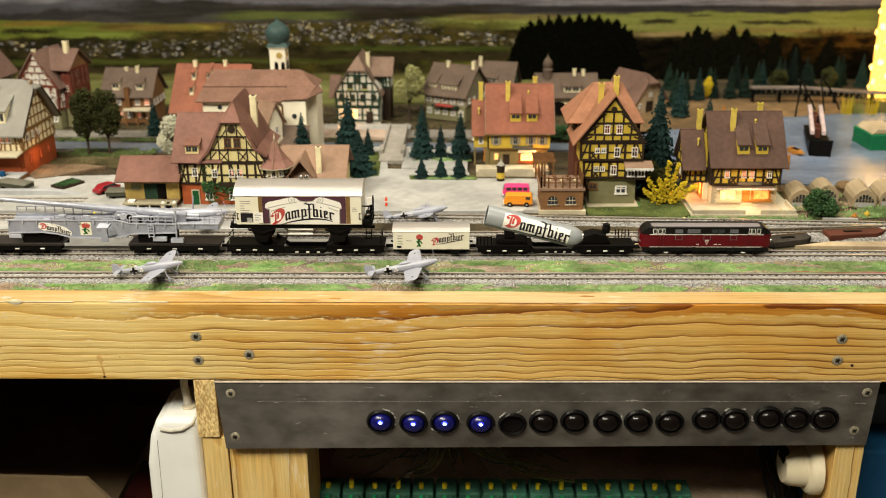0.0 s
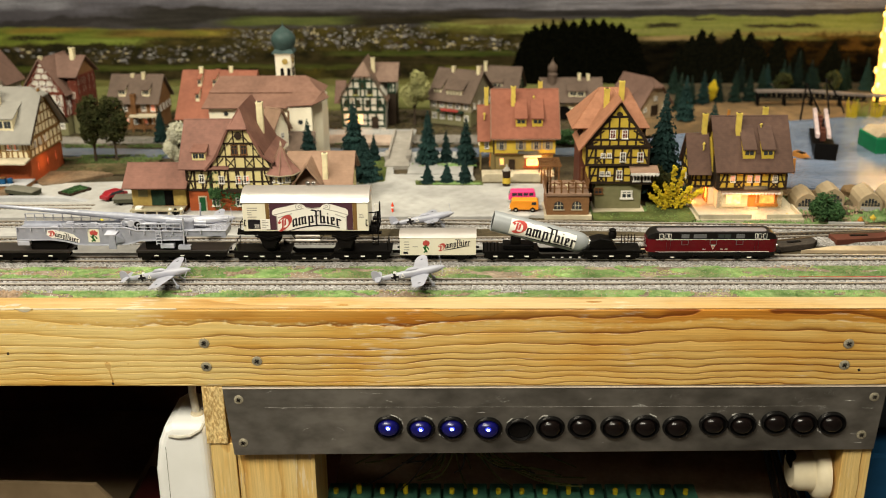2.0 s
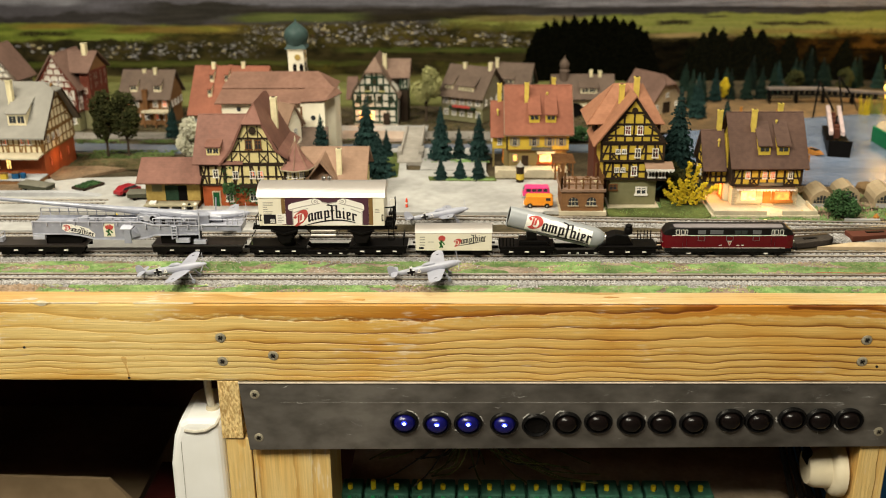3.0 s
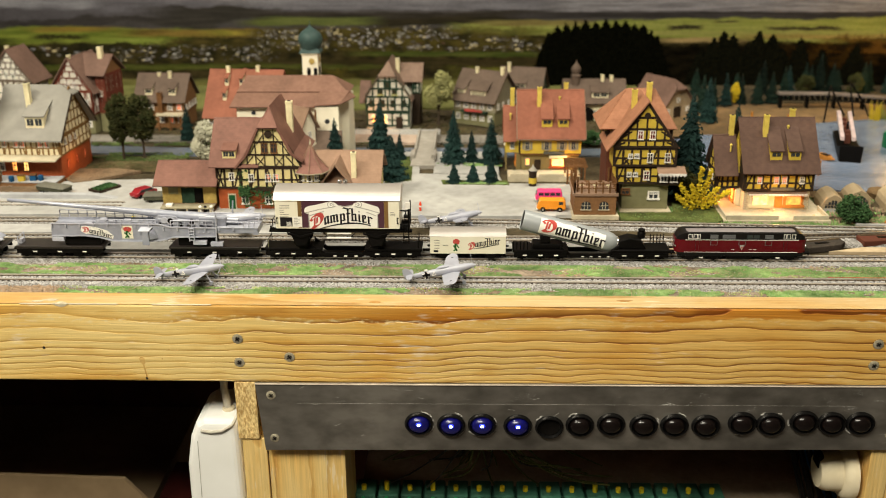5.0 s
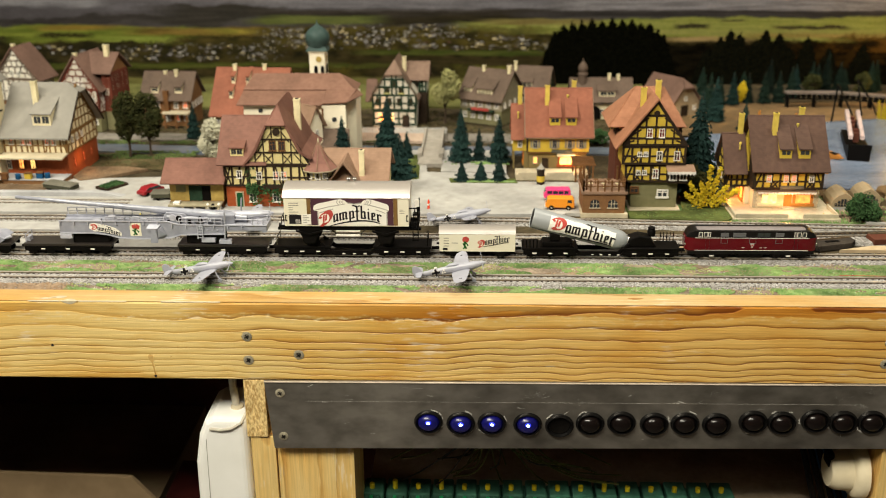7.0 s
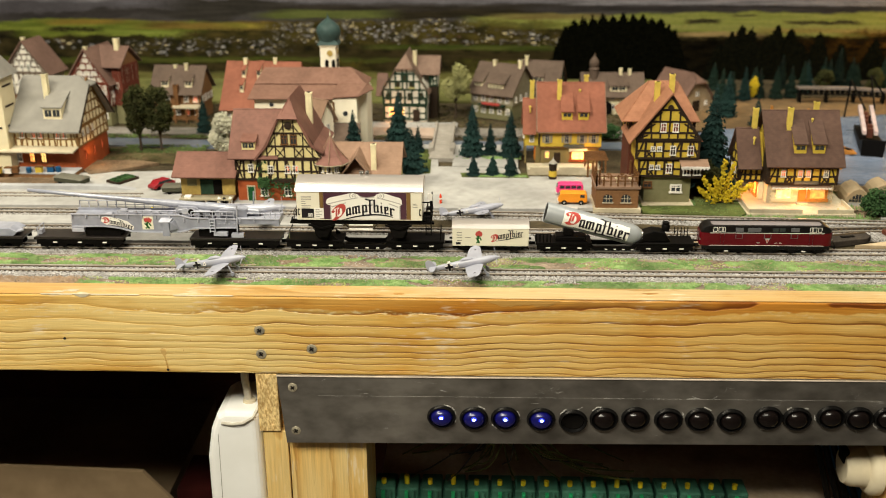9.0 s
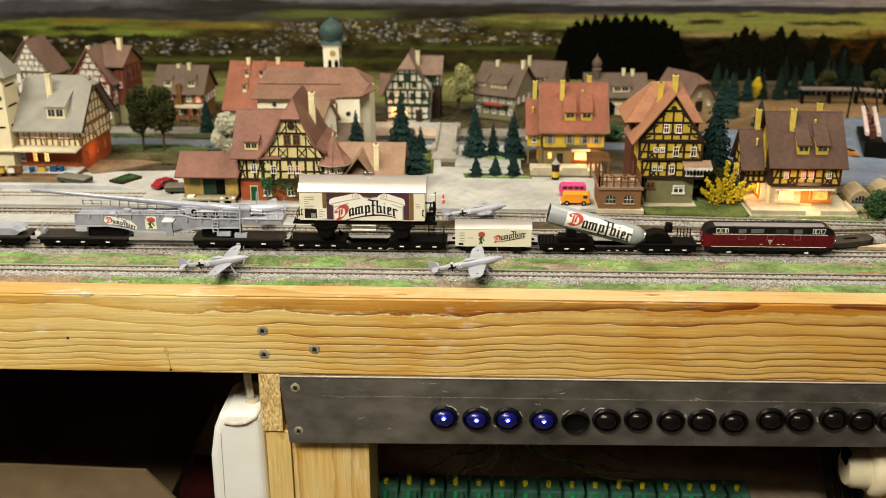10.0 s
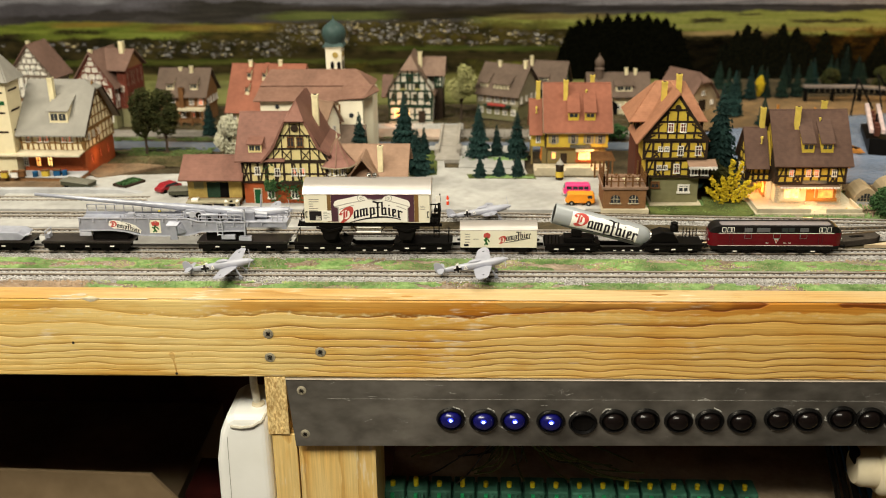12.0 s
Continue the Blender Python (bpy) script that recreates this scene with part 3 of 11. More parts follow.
# ground of the layout: one sheet with gentle unevenness
def ground_sheet():
    nx, ny, x0, x1, y0, y1 = 150, 70, -1.5, 1.5, 0.018, 0.80
    v = []
    for j in range(ny + 1):
        for i in range(nx + 1):
            x, y = x0 + (x1 - x0) * i / nx, y0 + (y1 - y0) * j / ny
            z = -0.004 + 0.0012 * noise.noise((x * 30, y * 30, 0)) * min(1, max(0, (y - 0.02) * 30))
            v.append((x, y, z))
    f = [(j * (nx + 1) + i, j * (nx + 1) + i + 1, (j + 1) * (nx + 1) + i + 1, (j + 1) * (nx + 1) + i) for j in range(ny) for i in range(nx)]
    ob = Shape().add(v, f).made("ground", EARTH, smooth=True)
    return tagged(ob, "brown scattered-earth ground of the model layout", "ground", kind="structure")


ground = ground_sheet()
base = Shape().box(-1.5, 1.5, 0.0205, 0.80, -0.024, -0.0055).made("bench_board", BROWN_DARK)
tagged(base, "thick board under the model landscape", "board", kind="structure")

# front beam with screws
beam = thing("front_beam", "varnished pine beam with wavy grain, front edge of the layout", "beam")
Shape().box(-1.3, 1.3, 0.0, 0.0200, -0.063, -0.0013).made("beam_body", WOOD, beam, bevel=0.0012)
Shape().box(-1.3, 1.3, 0.0006, 0.0202, -0.0011, -0.0004).made("top_edge", WOOD_TOP, beam, "paler worn top edge", bevel=0.0003)


def screw(parent, x, y, z, r=0.0038, name="screw"):
    s = Shape()
    prof = [(r * 1.0, -0.0002), (r * 0.98, 0.0004), (r * 0.55, 0.0009), (r * 0.5, 0.0002)]
    s.loft([[(x + a * math.cos(2 * math.pi * i / 14), y - h, z + a * math.sin(2 * math.pi * i / 14)) for i in range(14)] for a, h in prof])
    ob = s.made(name, SCREW, parent, smooth=True)
    t = Shape()
    for a in (0.6, 0.6 + math.pi / 2):
        c, q = math.cos(a) * r * 0.45, math.sin(a) * r * 0.45
        fr = face((x, y - 0.0008, z), (1, 0, 0))
        t.bar(fr, -c, -q, c, q, r * 0.22, 0.0005)
    t.made("cross_slot", SCREW_DARK, ob)
    return ob


for sx, sz in ((-0.1607, -0.0276), (-0.1607, -0.0466), (-0.1234, -0.0420), (0.301, -0.028), (0.300, -0.045)):
    screw(beam, sx, 0.0, sz)
    Shape().lathe(0, 0, [(0.0042, 0), (0.0041, 0.0003)], 16).made("countersink", SCREW_DARK, beam).matrix_basis = pose(sx, 0.0003, sz, 90)
for hx, hz in ((-0.305, -0.036), (-0.231, -0.0605), (0.311, -0.049)):
    Shape().lathe(0, 0, [(0.0011, 0), (0.001, 0.0004)], 10).made("nail_hole", SCREW_DARK, beam).matrix_basis = pose(hx, 0.0001, hz, 90)

# a run of old resin, a chipped arris and small dents
drip = [(-0.2352, -0.0440), (-0.2334, -0.0430), (-0.2312, -0.0438), (-0.2306, -0.0464), (-0.2316, -0.0494), (-0.2308, -0.0540), (-0.2302, -0.0606), (-0.2312, -0.0610), (-0.2320, -0.0550), (-0.2328, -0.0498), (-0.2346, -0.0468)]
Shape().prism(drip, "y", -0.0002, 0.0003).made("resin_run", WOOD_WORN, beam, "brown run of old resin")
chip = [(-0.2945, -0.0003), (-0.2905, -0.0022), (-0.2880, -0.0030), (-0.2850, -0.0026), (-0.2815, -0.0003)]
Shape().prism(chip, "y", -0.0003, 0.0010).made("edge_chip", STONE_PALE, beam, "pale chip in the upper edge")
# pale strips lay the front edge's highlight on as colour
for k, (x0, x1) in enumerate(((-0.2812, -0.2460), (-0.2210, -0.1780), (-0.3180, -0.2950))):
    Shape().loft([[(x0, -0.0001, -0.0010), (x0, 0.0006, -0.0003), (x0, 0.0006, -0.0008)], [(x1, -0.0001, -0.0008 - 0.0001 * k), (x1, 0.0005, -0.0003), (x1, 0.0005, -0.0008)]]).made("arris_highlight", STONE_PALE, beam, "pale strip for the highlight on the worn arris")
for hx, hz in ((-0.2120, -0.0366), (-0.2178, -0.0444), (-0.2060, -0.0372)):
    Shape().lathe(0, 0, [(0.0007, 0), (0.0005, 0.0002)], 8).made("dent", WOOD_WORN, beam).matrix_basis = pose(hx, 0.0001, hz, 90)

# worn places: a torn crescent below the upper edge and pale scuffs on top
rng = random.Random(31)
low = []
for i in range(25):
    t = i / 24
    low.append((0.004 + 0.051 * t, -0.0024 - 0.0052 * math.sin(math.pi * t) ** 0.8 * (0.8 + 0.3 * math.sin(9 * t)) + rng.uniform(-0.0007, 0.0007)))
Shape().prism([(x, -0.0019) for x, z in reversed(low)] + low, "y", -0.0003, 0.0004).made("worn_crescent", WOOD_WORN, beam, "torn brown patch of bare grain")
for k, (x, y, a, b) in enumerate(((-0.297, 0.0062, 0.0065, 0.0022), (-0.307, 0.0040, 0.0050, 0.0016), (-0.288, 0.0020, 0.0040, 0.0014), (0.120, 0.0110, 0.0060, 0.0016), (-0.060, 0.0060, 0.0045, 0.0014))):
    pts = []
    for i in range(14):
        q = rng.uniform(0.55, 1.1)
        pts.append((x + a * q * math.cos(i * math.tau / 14), y + b * q * math.sin(i * math.tau / 14)))
    Shape().prism(pts, "z", -0.0007, -0.0001).made("scuff", STONE_PALE if k < 3 else WOOD_WORN, beam, "pale scuff" if k < 3 else "brown stain")

# steel switch panel
panel = thing("switch_panel", "scratched brushed-steel panel with a row of round push switches", "switch panel")
s = Shape()
s.prism([(-0.150, -0.0620), (0.332, -0.0595), (0.329, -0.1130), (-0.1455, -0.1192)], "y", -0.0035, -0.0015)
s.made("plate", STEEL, panel, bevel=0.0003)
# folded edge in a pale colour that paints in its highlight
Shape().prism([(-0.1500, -0.0620), (0.332, -0.0595), (0.332, -0.0606), (-0.1499, -0.0631)], "y", -0.0044, -0.0036).made("folded_edge", surf("fold_highlight", (0.60, 0.52, 0.43), (0.46, 0.39, 0.31), scale=200, rough=0.5), panel, "folded upper edge, its highlight in the pale colour", bevel=0.0003)
rng = random.Random(5)
for k in range(34):
    x, z = rng.uniform(-0.14, 0.325), rng.uniform(-0.108, -0.066)
    L, a = rng.uniform(0.0015, 0.008), rng.choice((rng.uniform(-0.1, 0.1), rng.uniform(0, 3.1)))
    Shape().bar(face((x, -0.0035, z), (1, 0, 0)), 0, 0, L * math.cos(a), L * math.sin(a) * 0.6, rng.uniform(0.0001, 0.0003), 0.00005).made("scratch", SCUFF, panel)
for k in range(16):
    # clouded rub marks, each a knot of hairline scratches
    x, z = rng.uniform(-0.12, 0.31), rng.choice((rng.uniform(-0.084, -0.064), rng.uniform(-0.112, -0.064)))
    g = Shape()
    for j in range(rng.randint(4, 11)):
        a, L = rng.uniform(0, 3.1), rng.uniform(0.0006, 0.003)
        ox, oz = rng.gauss(0, 0.0022), rng.gauss(0, 0.0014)
        g.bar(face((x, -0.0035, z), (1, 0, 0)), ox, oz, ox + L * math.cos(a), oz + L * math.sin(a), rng.uniform(0.00008, 0.00022), 0.00004)
    g.made("rub_mark", SCUFF_SOFT, panel)
Shape().bar(face((0, -0.0035, 0), (1, 0, 0)), -0.12, -0.0785, 0.29, -0.0765, 0.00012, 0.00003).made("scratch", SCUFF, panel)
for sx, sz in ((-0.1385, -0.0720), (-0.1380, -0.1085), (0.3235, -0.069), (0.3185, -0.1005)):
    screw(panel, sx, -0.0035, sz, 0.0036)
BUTTONS = [(-0.029, -0.0965), (-0.005, -0.0975), (0.018, -0.097), (0.0445, -0.0975), (0.068, -0.0985), (0.0905, -0.0965), (0.1135, -0.0955), (0.1375, -0.0962), (0.160, -0.0957), (0.183, -0.096), (0.2095, -0.0935), (0.2303, -0.094), (0.2545, -0.092), (0.2745, -0.0928), (0.2953, -0.0925)]


def push_switch(x, z, state):
    b = thing("push_switch", {"lit": "round black push switch glowing blue, set in the steel panel", "hollow": "round black push switch with sunken dark cap", "off": "round black push switch with domed smoky cap"}[state], "switch", x, -0.0035, z + 0.0022, group="switches on the panel", rx=90)
    b.matrix_basis = b.matrix_basis @ Matrix.Diagonal((1.0, 0.87, 1.0, 1.0))
    r = 0.0106
    Shape().lathe(0, 0, [(r, 0.0), (r * 1.01, 0.0012), (r * 0.93, 0.0030), (r * 0.86, 0.0033), (r * 0.79, 0.0020), (r * 0.75, 0.0004)], 32).made("bezel", BLACK, b, smooth=True)
    if state == "hollow":
        Shape().lathe(0, 0, [(r * 0.72, 0.0003), (r * 0.70, 0.0010), (r * 0.55, 0.0008), (0.0002, 0.0006)], 24).made("cap", BLACK_MATT, b, smooth=True)
        return
    cap = [(r * 0.735, 0.0008), (r * 0.715, 0.0026), (r * 0.62, 0.0043), (r * 0.42, 0.0056), (r * 0.18, 0.0061), (0.0002, 0.0062)]
    c = Shape().lathe(0, 0, cap, 28).made("cap", LIT_CAP if state == "lit" else SMOKED, b, smooth=True)
    if state == "lit":
        Shape().lathe(0.0001, 0.0019, [(0.0024, 0.0052), (0.0022, 0.0059), (0.0013, 0.0063), (0.0002, 0.0064)], 18).made("glow_ring", BLUE_LED, c, smooth=True)
        Shape().lathe(0.0001, 0.0019, [(0.0014, 0.0061), (0.0011, 0.0066), (0.0002, 0.0067)], 14).made("glow_core", LED_CORE, c, smooth=True)


for k, (bx, bz) in enumerate(BUTTONS):
    push_switch(bx, bz, "lit" if k < 4 else "hollow" if k == 4 else "off")

# ragged pale glue marks round some switch bezels
rng = random.Random(12)
for k, (bx, bz) in enumerate(BUTTONS):
    for j in range(5 if k < 4 else 2 if k % 2 else 1):
        a0 = rng.uniform(-2.6, 0.9) if k < 4 else rng.uniform(0, 6.28)
        n, g = rng.randint(3, 7), Shape()
        prev = None
        for i in range(n):
            a, q = a0 + i * 0.11, 0.0108 + rng.uniform(0.0, 0.0012)
            cur = (bx + q * math.cos(a), bz + 0.0022 + 0.88 * q * math.sin(a))
            if prev:
                g.bar(face((0, -0.0035, 0), (1, 0, 0)), *prev, *cur, rng.uniform(0.0003, 0.0010), 0.0003)
            prev = cur
        g.made("glue_mark", SCUFF, panel)

# uprights under the beam
post = thing("table_leg", "pine upright under the beam with sawn end grain block", "table leg", group="uprights under the beam")
Shape().box(-0.1665, -0.1505, 0.0005, 0.045, -0.112, -0.0635).made("block", ENDGRAIN, post, "sawn end grain", bevel=0.0006)
Shape().box(-0.1645, -0.146, 0.002, 0.047, -0.99, -0.1125).made("side_board", WOOD_UP, post, bevel=0.0006)
Shape().box(-0.1455, -0.0865, 0.004, 0.060, -0.99, -0.0635).made("leg_board", WOOD_UP, post, bevel=0.0008)
post2 = thing("table_leg", "pine upright beside the steel panel", "table leg", group="uprights under the beam")
Shape().box(0.309, 0.330, 0.0005, 0.05, -0.99, -0.0635).made("leg_board", WOOD_UP, post2, bevel=0.0006)
for x in (-1.25, 1.2):
    p3 = thing("table_leg", "pine upright under the beam", "table leg", group="uprights under the beam")
    Shape().box(x, x + 0.06, 0.003, 0.06, -0.99, -0.0635).made("leg_board", WOOD_UP, p3, bevel=0.0006)

# power adapter with cable beside the leg
adapter = thing("power_adapter", "white plastic plug-in power adapter hanging under the beam", "power adapter")
prof = [(-0.1945, -0.0995), (-0.1675, -0.0995), (-0.1668, -0.30), (-0.2050, -0.30), (-0.2112, -0.176), (-0.2105, -0.140), (-0.2062, -0.116), (-0.2010, -0.1035)]
Shape().prism(prof, "y", 0.006, 0.060).made("housing", WHITE_PLASTIC, adapter, bevel=0.006, seg=4)
Shape().hexa([Vector(p) for p in ((-0.2042, 0.0057, -0.29), (-0.2039, 0.0057, -0.29), (-0.2039, 0.0070, -0.29), (-0.2042, 0.0070, -0.29), (-0.2002, 0.0057, -0.118), (-0.1999, 0.0057, -0.118), (-0.1999, 0.0070, -0.118), (-0.2002, 0.0070, -0.118))]).made("seam", PRINT_GREY, adapter)
c = Shape()
pts = [(-0.182, 0.030, -0.062), (-0.1815, 0.027, -0.083), (-0.1785, 0.024, -0.104)]
for a, b in zip(pts, pts[1:]):
    c.rod(a, b, 0.0030, n=12)
c.made("cable", CABLE, adapter, smooth=True)
c = Shape()
pts = [(-0.1965, 0.0055, -0.1085), (-0.188, 0.0050, -0.1092), (-0.180, 0.0050, -0.1080), (-0.172, 0.0060, -0.1035), (-0.168, 0.018, -0.096)]
for a, b in zip(pts, pts[1:]):
    c.rod(a, b, 0.0012, n=8)
c.made("thin_wire", CABLE, adapter, smooth=True)
Shape().lathe(-0.1785, 0.024, [(0.0052, -0.1000), (0.005, -0.0980), (0.0036, -0.0975)], 16).made("cable_grommet", CREAM_PLASTIC, adapter, smooth=True)

# circuit boards under the bench
shelf = slab("shelf_board", "pale chipboard shelf under the bench", SHELF, -0.085, 0.31, 0.045, 0.30, -0.217, -0.209)
circ = thing("circuit_board", "green circuit board with rows of yellow-capped terminals", "circuit board")
Shape().box(-0.0875, 0.2225, 0.046, 0.082, -0.2085, -0.2065).made("board", PCB, circ)
for k in range(16):
    x = -0.0786 + k * 0.01934
    blk = Shape().box(x - 0.0086, x + 0.0086, 0.052, 0.075, -0.2064, -0.1958).made("relay_block", PCB, circ, bevel=0.0014, seg=2)
    Shape().rod((x - 0.0015, 0.0600, -0.1970), (x - 0.0015, 0.0600, -0.1880 if k in (1, 3, 10) else -0.1916), 0.0021, n=12).made("yellow_cap", YELLOW_PIN, blk, smooth=True)
    Shape().box(x - 0.0030, x + 0.0002, 0.0480, 0.0521, -0.2060, -0.1972).made("green_terminal", PCB_EDGE, blk, bevel=0.0006)
    Shape().rod((x + 0.004, 0.049, -0.2064), (x + 0.004, 0.049, -0.196), 0.0018, 0.0015, 8).made("capacitor", PCB, blk)
wires = thing("wire_bundle", "loose thin wires hanging above the circuit board", "wires", kind="stuff")
rng = random.Random(8)
for k in range(26):
    w = Shape()
    x0, y0 = 0.035 + rng.uniform(-0.02, 0.02), 0.07 + rng.uniform(-0.01, 0.03)
    x1 = x0 + rng.uniform(-0.11, 0.11)
    prev = (x0 * 0.6, y0, -0.12)
    for i in range(1, 9):
        t = i / 8
        cur = (x0 * 0.6 + (x1 - x0 * 0.6) * t ** 1.6, y0 + 0.01 * math.sin(t * 5 + k), -0.12 - 0.068 * t ** 0.6 + 0.004 * math.sin(7 * t + k))
        w.rod(prev, cur, 0.0007, n=5)
        prev = cur
    w.made("wire", (CABLE_GREEN, CABLE_GREEN, CABLE_DARK)[k % 3], wires)

# white round fitting and leaning bars near the far leg
knob = thing("lamp_socket", "cream plastic round socket fixed to the upright", "socket", 0.300, 0.026, -0.150, ry=-90)
Shape().lathe(0, 0, [(0.0225, -0.006), (0.0225, 0.000), (0.020, 0.003), (0.0165, 0.004), (0.0155, 0.016), (0.013, 0.020), (0.0002, 0.0205)], 32).made("socket_body", CREAM_PLASTIC, knob, smooth=True)
Shape().box(0.004, 0.017, -0.006, 0.008, 0.0170, 0.0215).made("burn_mark", BLACK_MATT, knob, bevel=0.002)
bars = thing("leaning_bars", "dark metal bars leaning under the bench", "metal bars")
for k in range(4):
    Shape().rod((0.263 + k * 0.006, 0.05, -0.128), (0.292 + k * 0.008, 0.046, -0.23), 0.0024, n=8).made("bar", BLACK_MATT, bars, smooth=True)

# things in the dark below
paper_box = thing("cardboard_box", "open pale cardboard box standing in the dark under the bench", "box")
Shape().prism([(-0.62, -0.45), (-0.255, -0.45), (-0.262, -0.262), (-0.300, -0.216), (-0.62, -0.208)], "y", 0.10, 0.104).made("front_flap", CARD, paper_box)
Shape().box(-0.62, -0.30, 0.104, 0.34, -0.45, -0.28).made("carton", CARD, paper_box)
Shape().box(-0.285, -0.19, 0.14, 0.20, -0.34, -0.262).made("red_crate", RED_DARK).parent = None
tagged(bpy.data.objects["red_crate"], "dark red crate in the shadow under the bench", "crate")
bb = thing("storage_box", "blue painted storage box beside the bench leg", "storage box")
Shape().box(0.345, 0.62, 0.06, 0.26, -0.45, -0.158).made("box_body", BLUE_BOX, bb, bevel=0.003)
Shape().box(0.342, 0.62, 0.10, 0.262, -0.1575, -0.128).made("box_lid", surf("grey_blue_lid", (0.16, 0.20, 0.23), (0.13, 0.165, 0.19), scale=90, rough=0.5), bb, bevel=0.002)
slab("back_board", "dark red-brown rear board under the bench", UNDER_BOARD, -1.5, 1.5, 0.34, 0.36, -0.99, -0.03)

# ---- backdrop: a printed landscape on a board ----
def backdrop_paint(name, west, east):
    """Printing ink laid in soft, wavering bands: sky, hills, fields, woods, a far town and dark spruces; one sheet holds what lies between west and east."""
    m, nt, p = nodes_of(name)
    co = nt.nodes.new("ShaderNodeTexCoord")
    sp = nt.nodes.new("ShaderNodeSeparateXYZ")
    link(nt, co.outputs["Object"], sp.inputs[0])
    X, Z = sp.outputs[0], sp.outputs[2]

    def op(kind, a, b=None, c=None):
        n = nt.nodes.new("ShaderNodeMath")
        n.operation = kind
        for k, v in enumerate((a, b, c)):
            if v is None:
                continue
            if isinstance(v, (int, float)):
                n.inputs[k].default_value = v
            else:
                link(nt, v, n.inputs[k])
        return n.outputs[0]

    def mapped(sx, sz):
        mp = nt.nodes.new("ShaderNodeMapping")
        mp.inputs["Scale"].default_value = (sx, 0.0, sz)
        link(nt, co.outputs["Object"], mp.inputs["Vector"])
        return mp.outputs[0]

    def fields(sx, sz, detail):
        n = nt.nodes.new("ShaderNodeTexNoise")
        n.inputs["Scale"].default_value, n.inputs["Detail"].default_value = 1.0, detail
        link(nt, mapped(sx, sz), n.inputs["Vector"])
        s = nt.nodes.new("ShaderNodeSeparateColor")
        link(nt, n.outputs["Color"], s.inputs[0])
        return [op("SUBTRACT", s.outputs[k], 0.5) for k in range(3)]

    coarse, mid, fine, streak = fields(7, 16, 3), fields(42, 95, 4), fields(210, 300, 3), fields(16, 230, 4)

    def step(v, lo, hi):
        n = nt.nodes.new("ShaderNodeMapRange")
        n.interpolation_type = "SMOOTHSTEP"
        n.inputs[1].default_value, n.inputs[2].default_value = lo, hi
        link(nt, v, n.inputs[0])
        return n.outputs[0]

    state = {"out": None, "k": 0}

    def mask(x0, x1, lo, hi, wave=(0.0, 0.010, 0.003), soft=0.0020, soft_x=0.03):
        """A band from x0 to x1 between two heights; a height may be a pair, at x0 and at x1."""
        k = state["k"] = state["k"] + 1
        if x1 + 0.12 < west or x0 - 0.12 > east:
            return None
        shift = op("ADD", op("MULTIPLY", coarse[k % 3], wave[0]), op("ADD", op("MULTIPLY", mid[k % 3], wave[1]), op("MULTIPLY", fine[k % 3], wave[2])))
        zz = op("ADD", Z, shift)
        parts = []
        for h, up in ((lo, True), (hi, False)):
            if h is None:
                continue
            a, b = h if isinstance(h, tuple) else (h, h)
            slope = (b - a) / (x1 - x0)
            edge = op("MULTIPLY_ADD", X, slope, a - slope * x0)
            parts.append(step(op("SUBTRACT", zz, edge) if up else op("SUBTRACT", edge, zz), -soft, soft))
        xx = op("ADD", X, op("MULTIPLY", shift, 2.0))
        parts += [step(xx, x0 - soft_x, x0 + soft_x), step(op("MULTIPLY", xx, -1.0), -x1 - soft_x, -x1 + soft_x)]
        out = parts[0]
        for q in parts[1:]:
            out = op("MULTIPLY", out, q)
        return out

    def paint(area, a, b, grain=None, opacity=1.0, contrast=0.16):
        if area is None and state["out"] is not None:
            return
        c = mixer(nt)
        c.inputs["A"].default_value, c.inputs["B"].default_value = (*a, 1), (*b, 1)
        link(nt, step(grain or streak[state["k"] % 3], -contrast, contrast), c.inputs["Factor"])
        if state["out"] is None:
            state["out"] = c.outputs["Result"]
            return
        n = mixer(nt)
        link(nt, op("MULTIPLY", area, opacity), n.inputs["Factor"])
        link(nt, state["out"], n.inputs["A"])
        link(nt, c.outputs["Result"], n.inputs["B"])
        state["out"] = n.outputs["Result"]

    # woods as the ground colour of the print, hills and sky above
    paint(None, (0.010, 0.009, 0.0045), (0.034, 0.026, 0.011), mid[0])
    paint(mask(-1.5, 1.5, 0.079, None), (0.030, 0.027, 0.026), (0.048, 0.043, 0.042), coarse[1])
    paint(mask(-1.5, -0.22, 0.092, 0.2, (0.09, 0.012, 0.001), 0.005, 0.10), (0.066, 0.061, 0.068), (0.044, 0.040, 0.044), coarse[2])
    paint(mask(-1.5, -0.52, 0.107, 0.2, (0.05, 0.004, 0), 0.004), (0.16, 0.155, 0.17), (0.11, 0.105, 0.118))
    paint(mask(-0.52, -0.30, 0.104, 0.2, (0.05, 0.006, 0), 0.005), (0.085, 0.079, 0.090), (0.065, 0.060, 0.066))
    paint(mask(-0.30, 0.12, 0.1060, 0.2, (0.006, 0.004, 0), 0.0018), (0.120, 0.114, 0.128), (0.085, 0.080, 0.090))
    paint(mask(0.12, 1.5, 0.1020, 0.2, (0.006, 0.004, 0), 0.0018), (0.175, 0.165, 0.180), (0.100, 0.094, 0.102))
    paint(mask(-1.5, 1.5, 0.124, 0.5, (0.05, 0.01, 0), 0.010), (0.20, 0.19, 0.205), (0.12, 0.115, 0.128), coarse[0])
    paint(mask(-0.68, -0.40, 0.083, 0.094, (0.05, 0.012, 0.003), 0.003), (0.021, 0.019, 0.018), (0.031, 0.027, 0.026), opacity=0.9)
    paint(mask(-0.46, -0.26, 0.083, 0.106, (0.07, 0.012, 0.003), 0.003, 0.05), (0.022, 0.020, 0.017), (0.034, 0.030, 0.026))
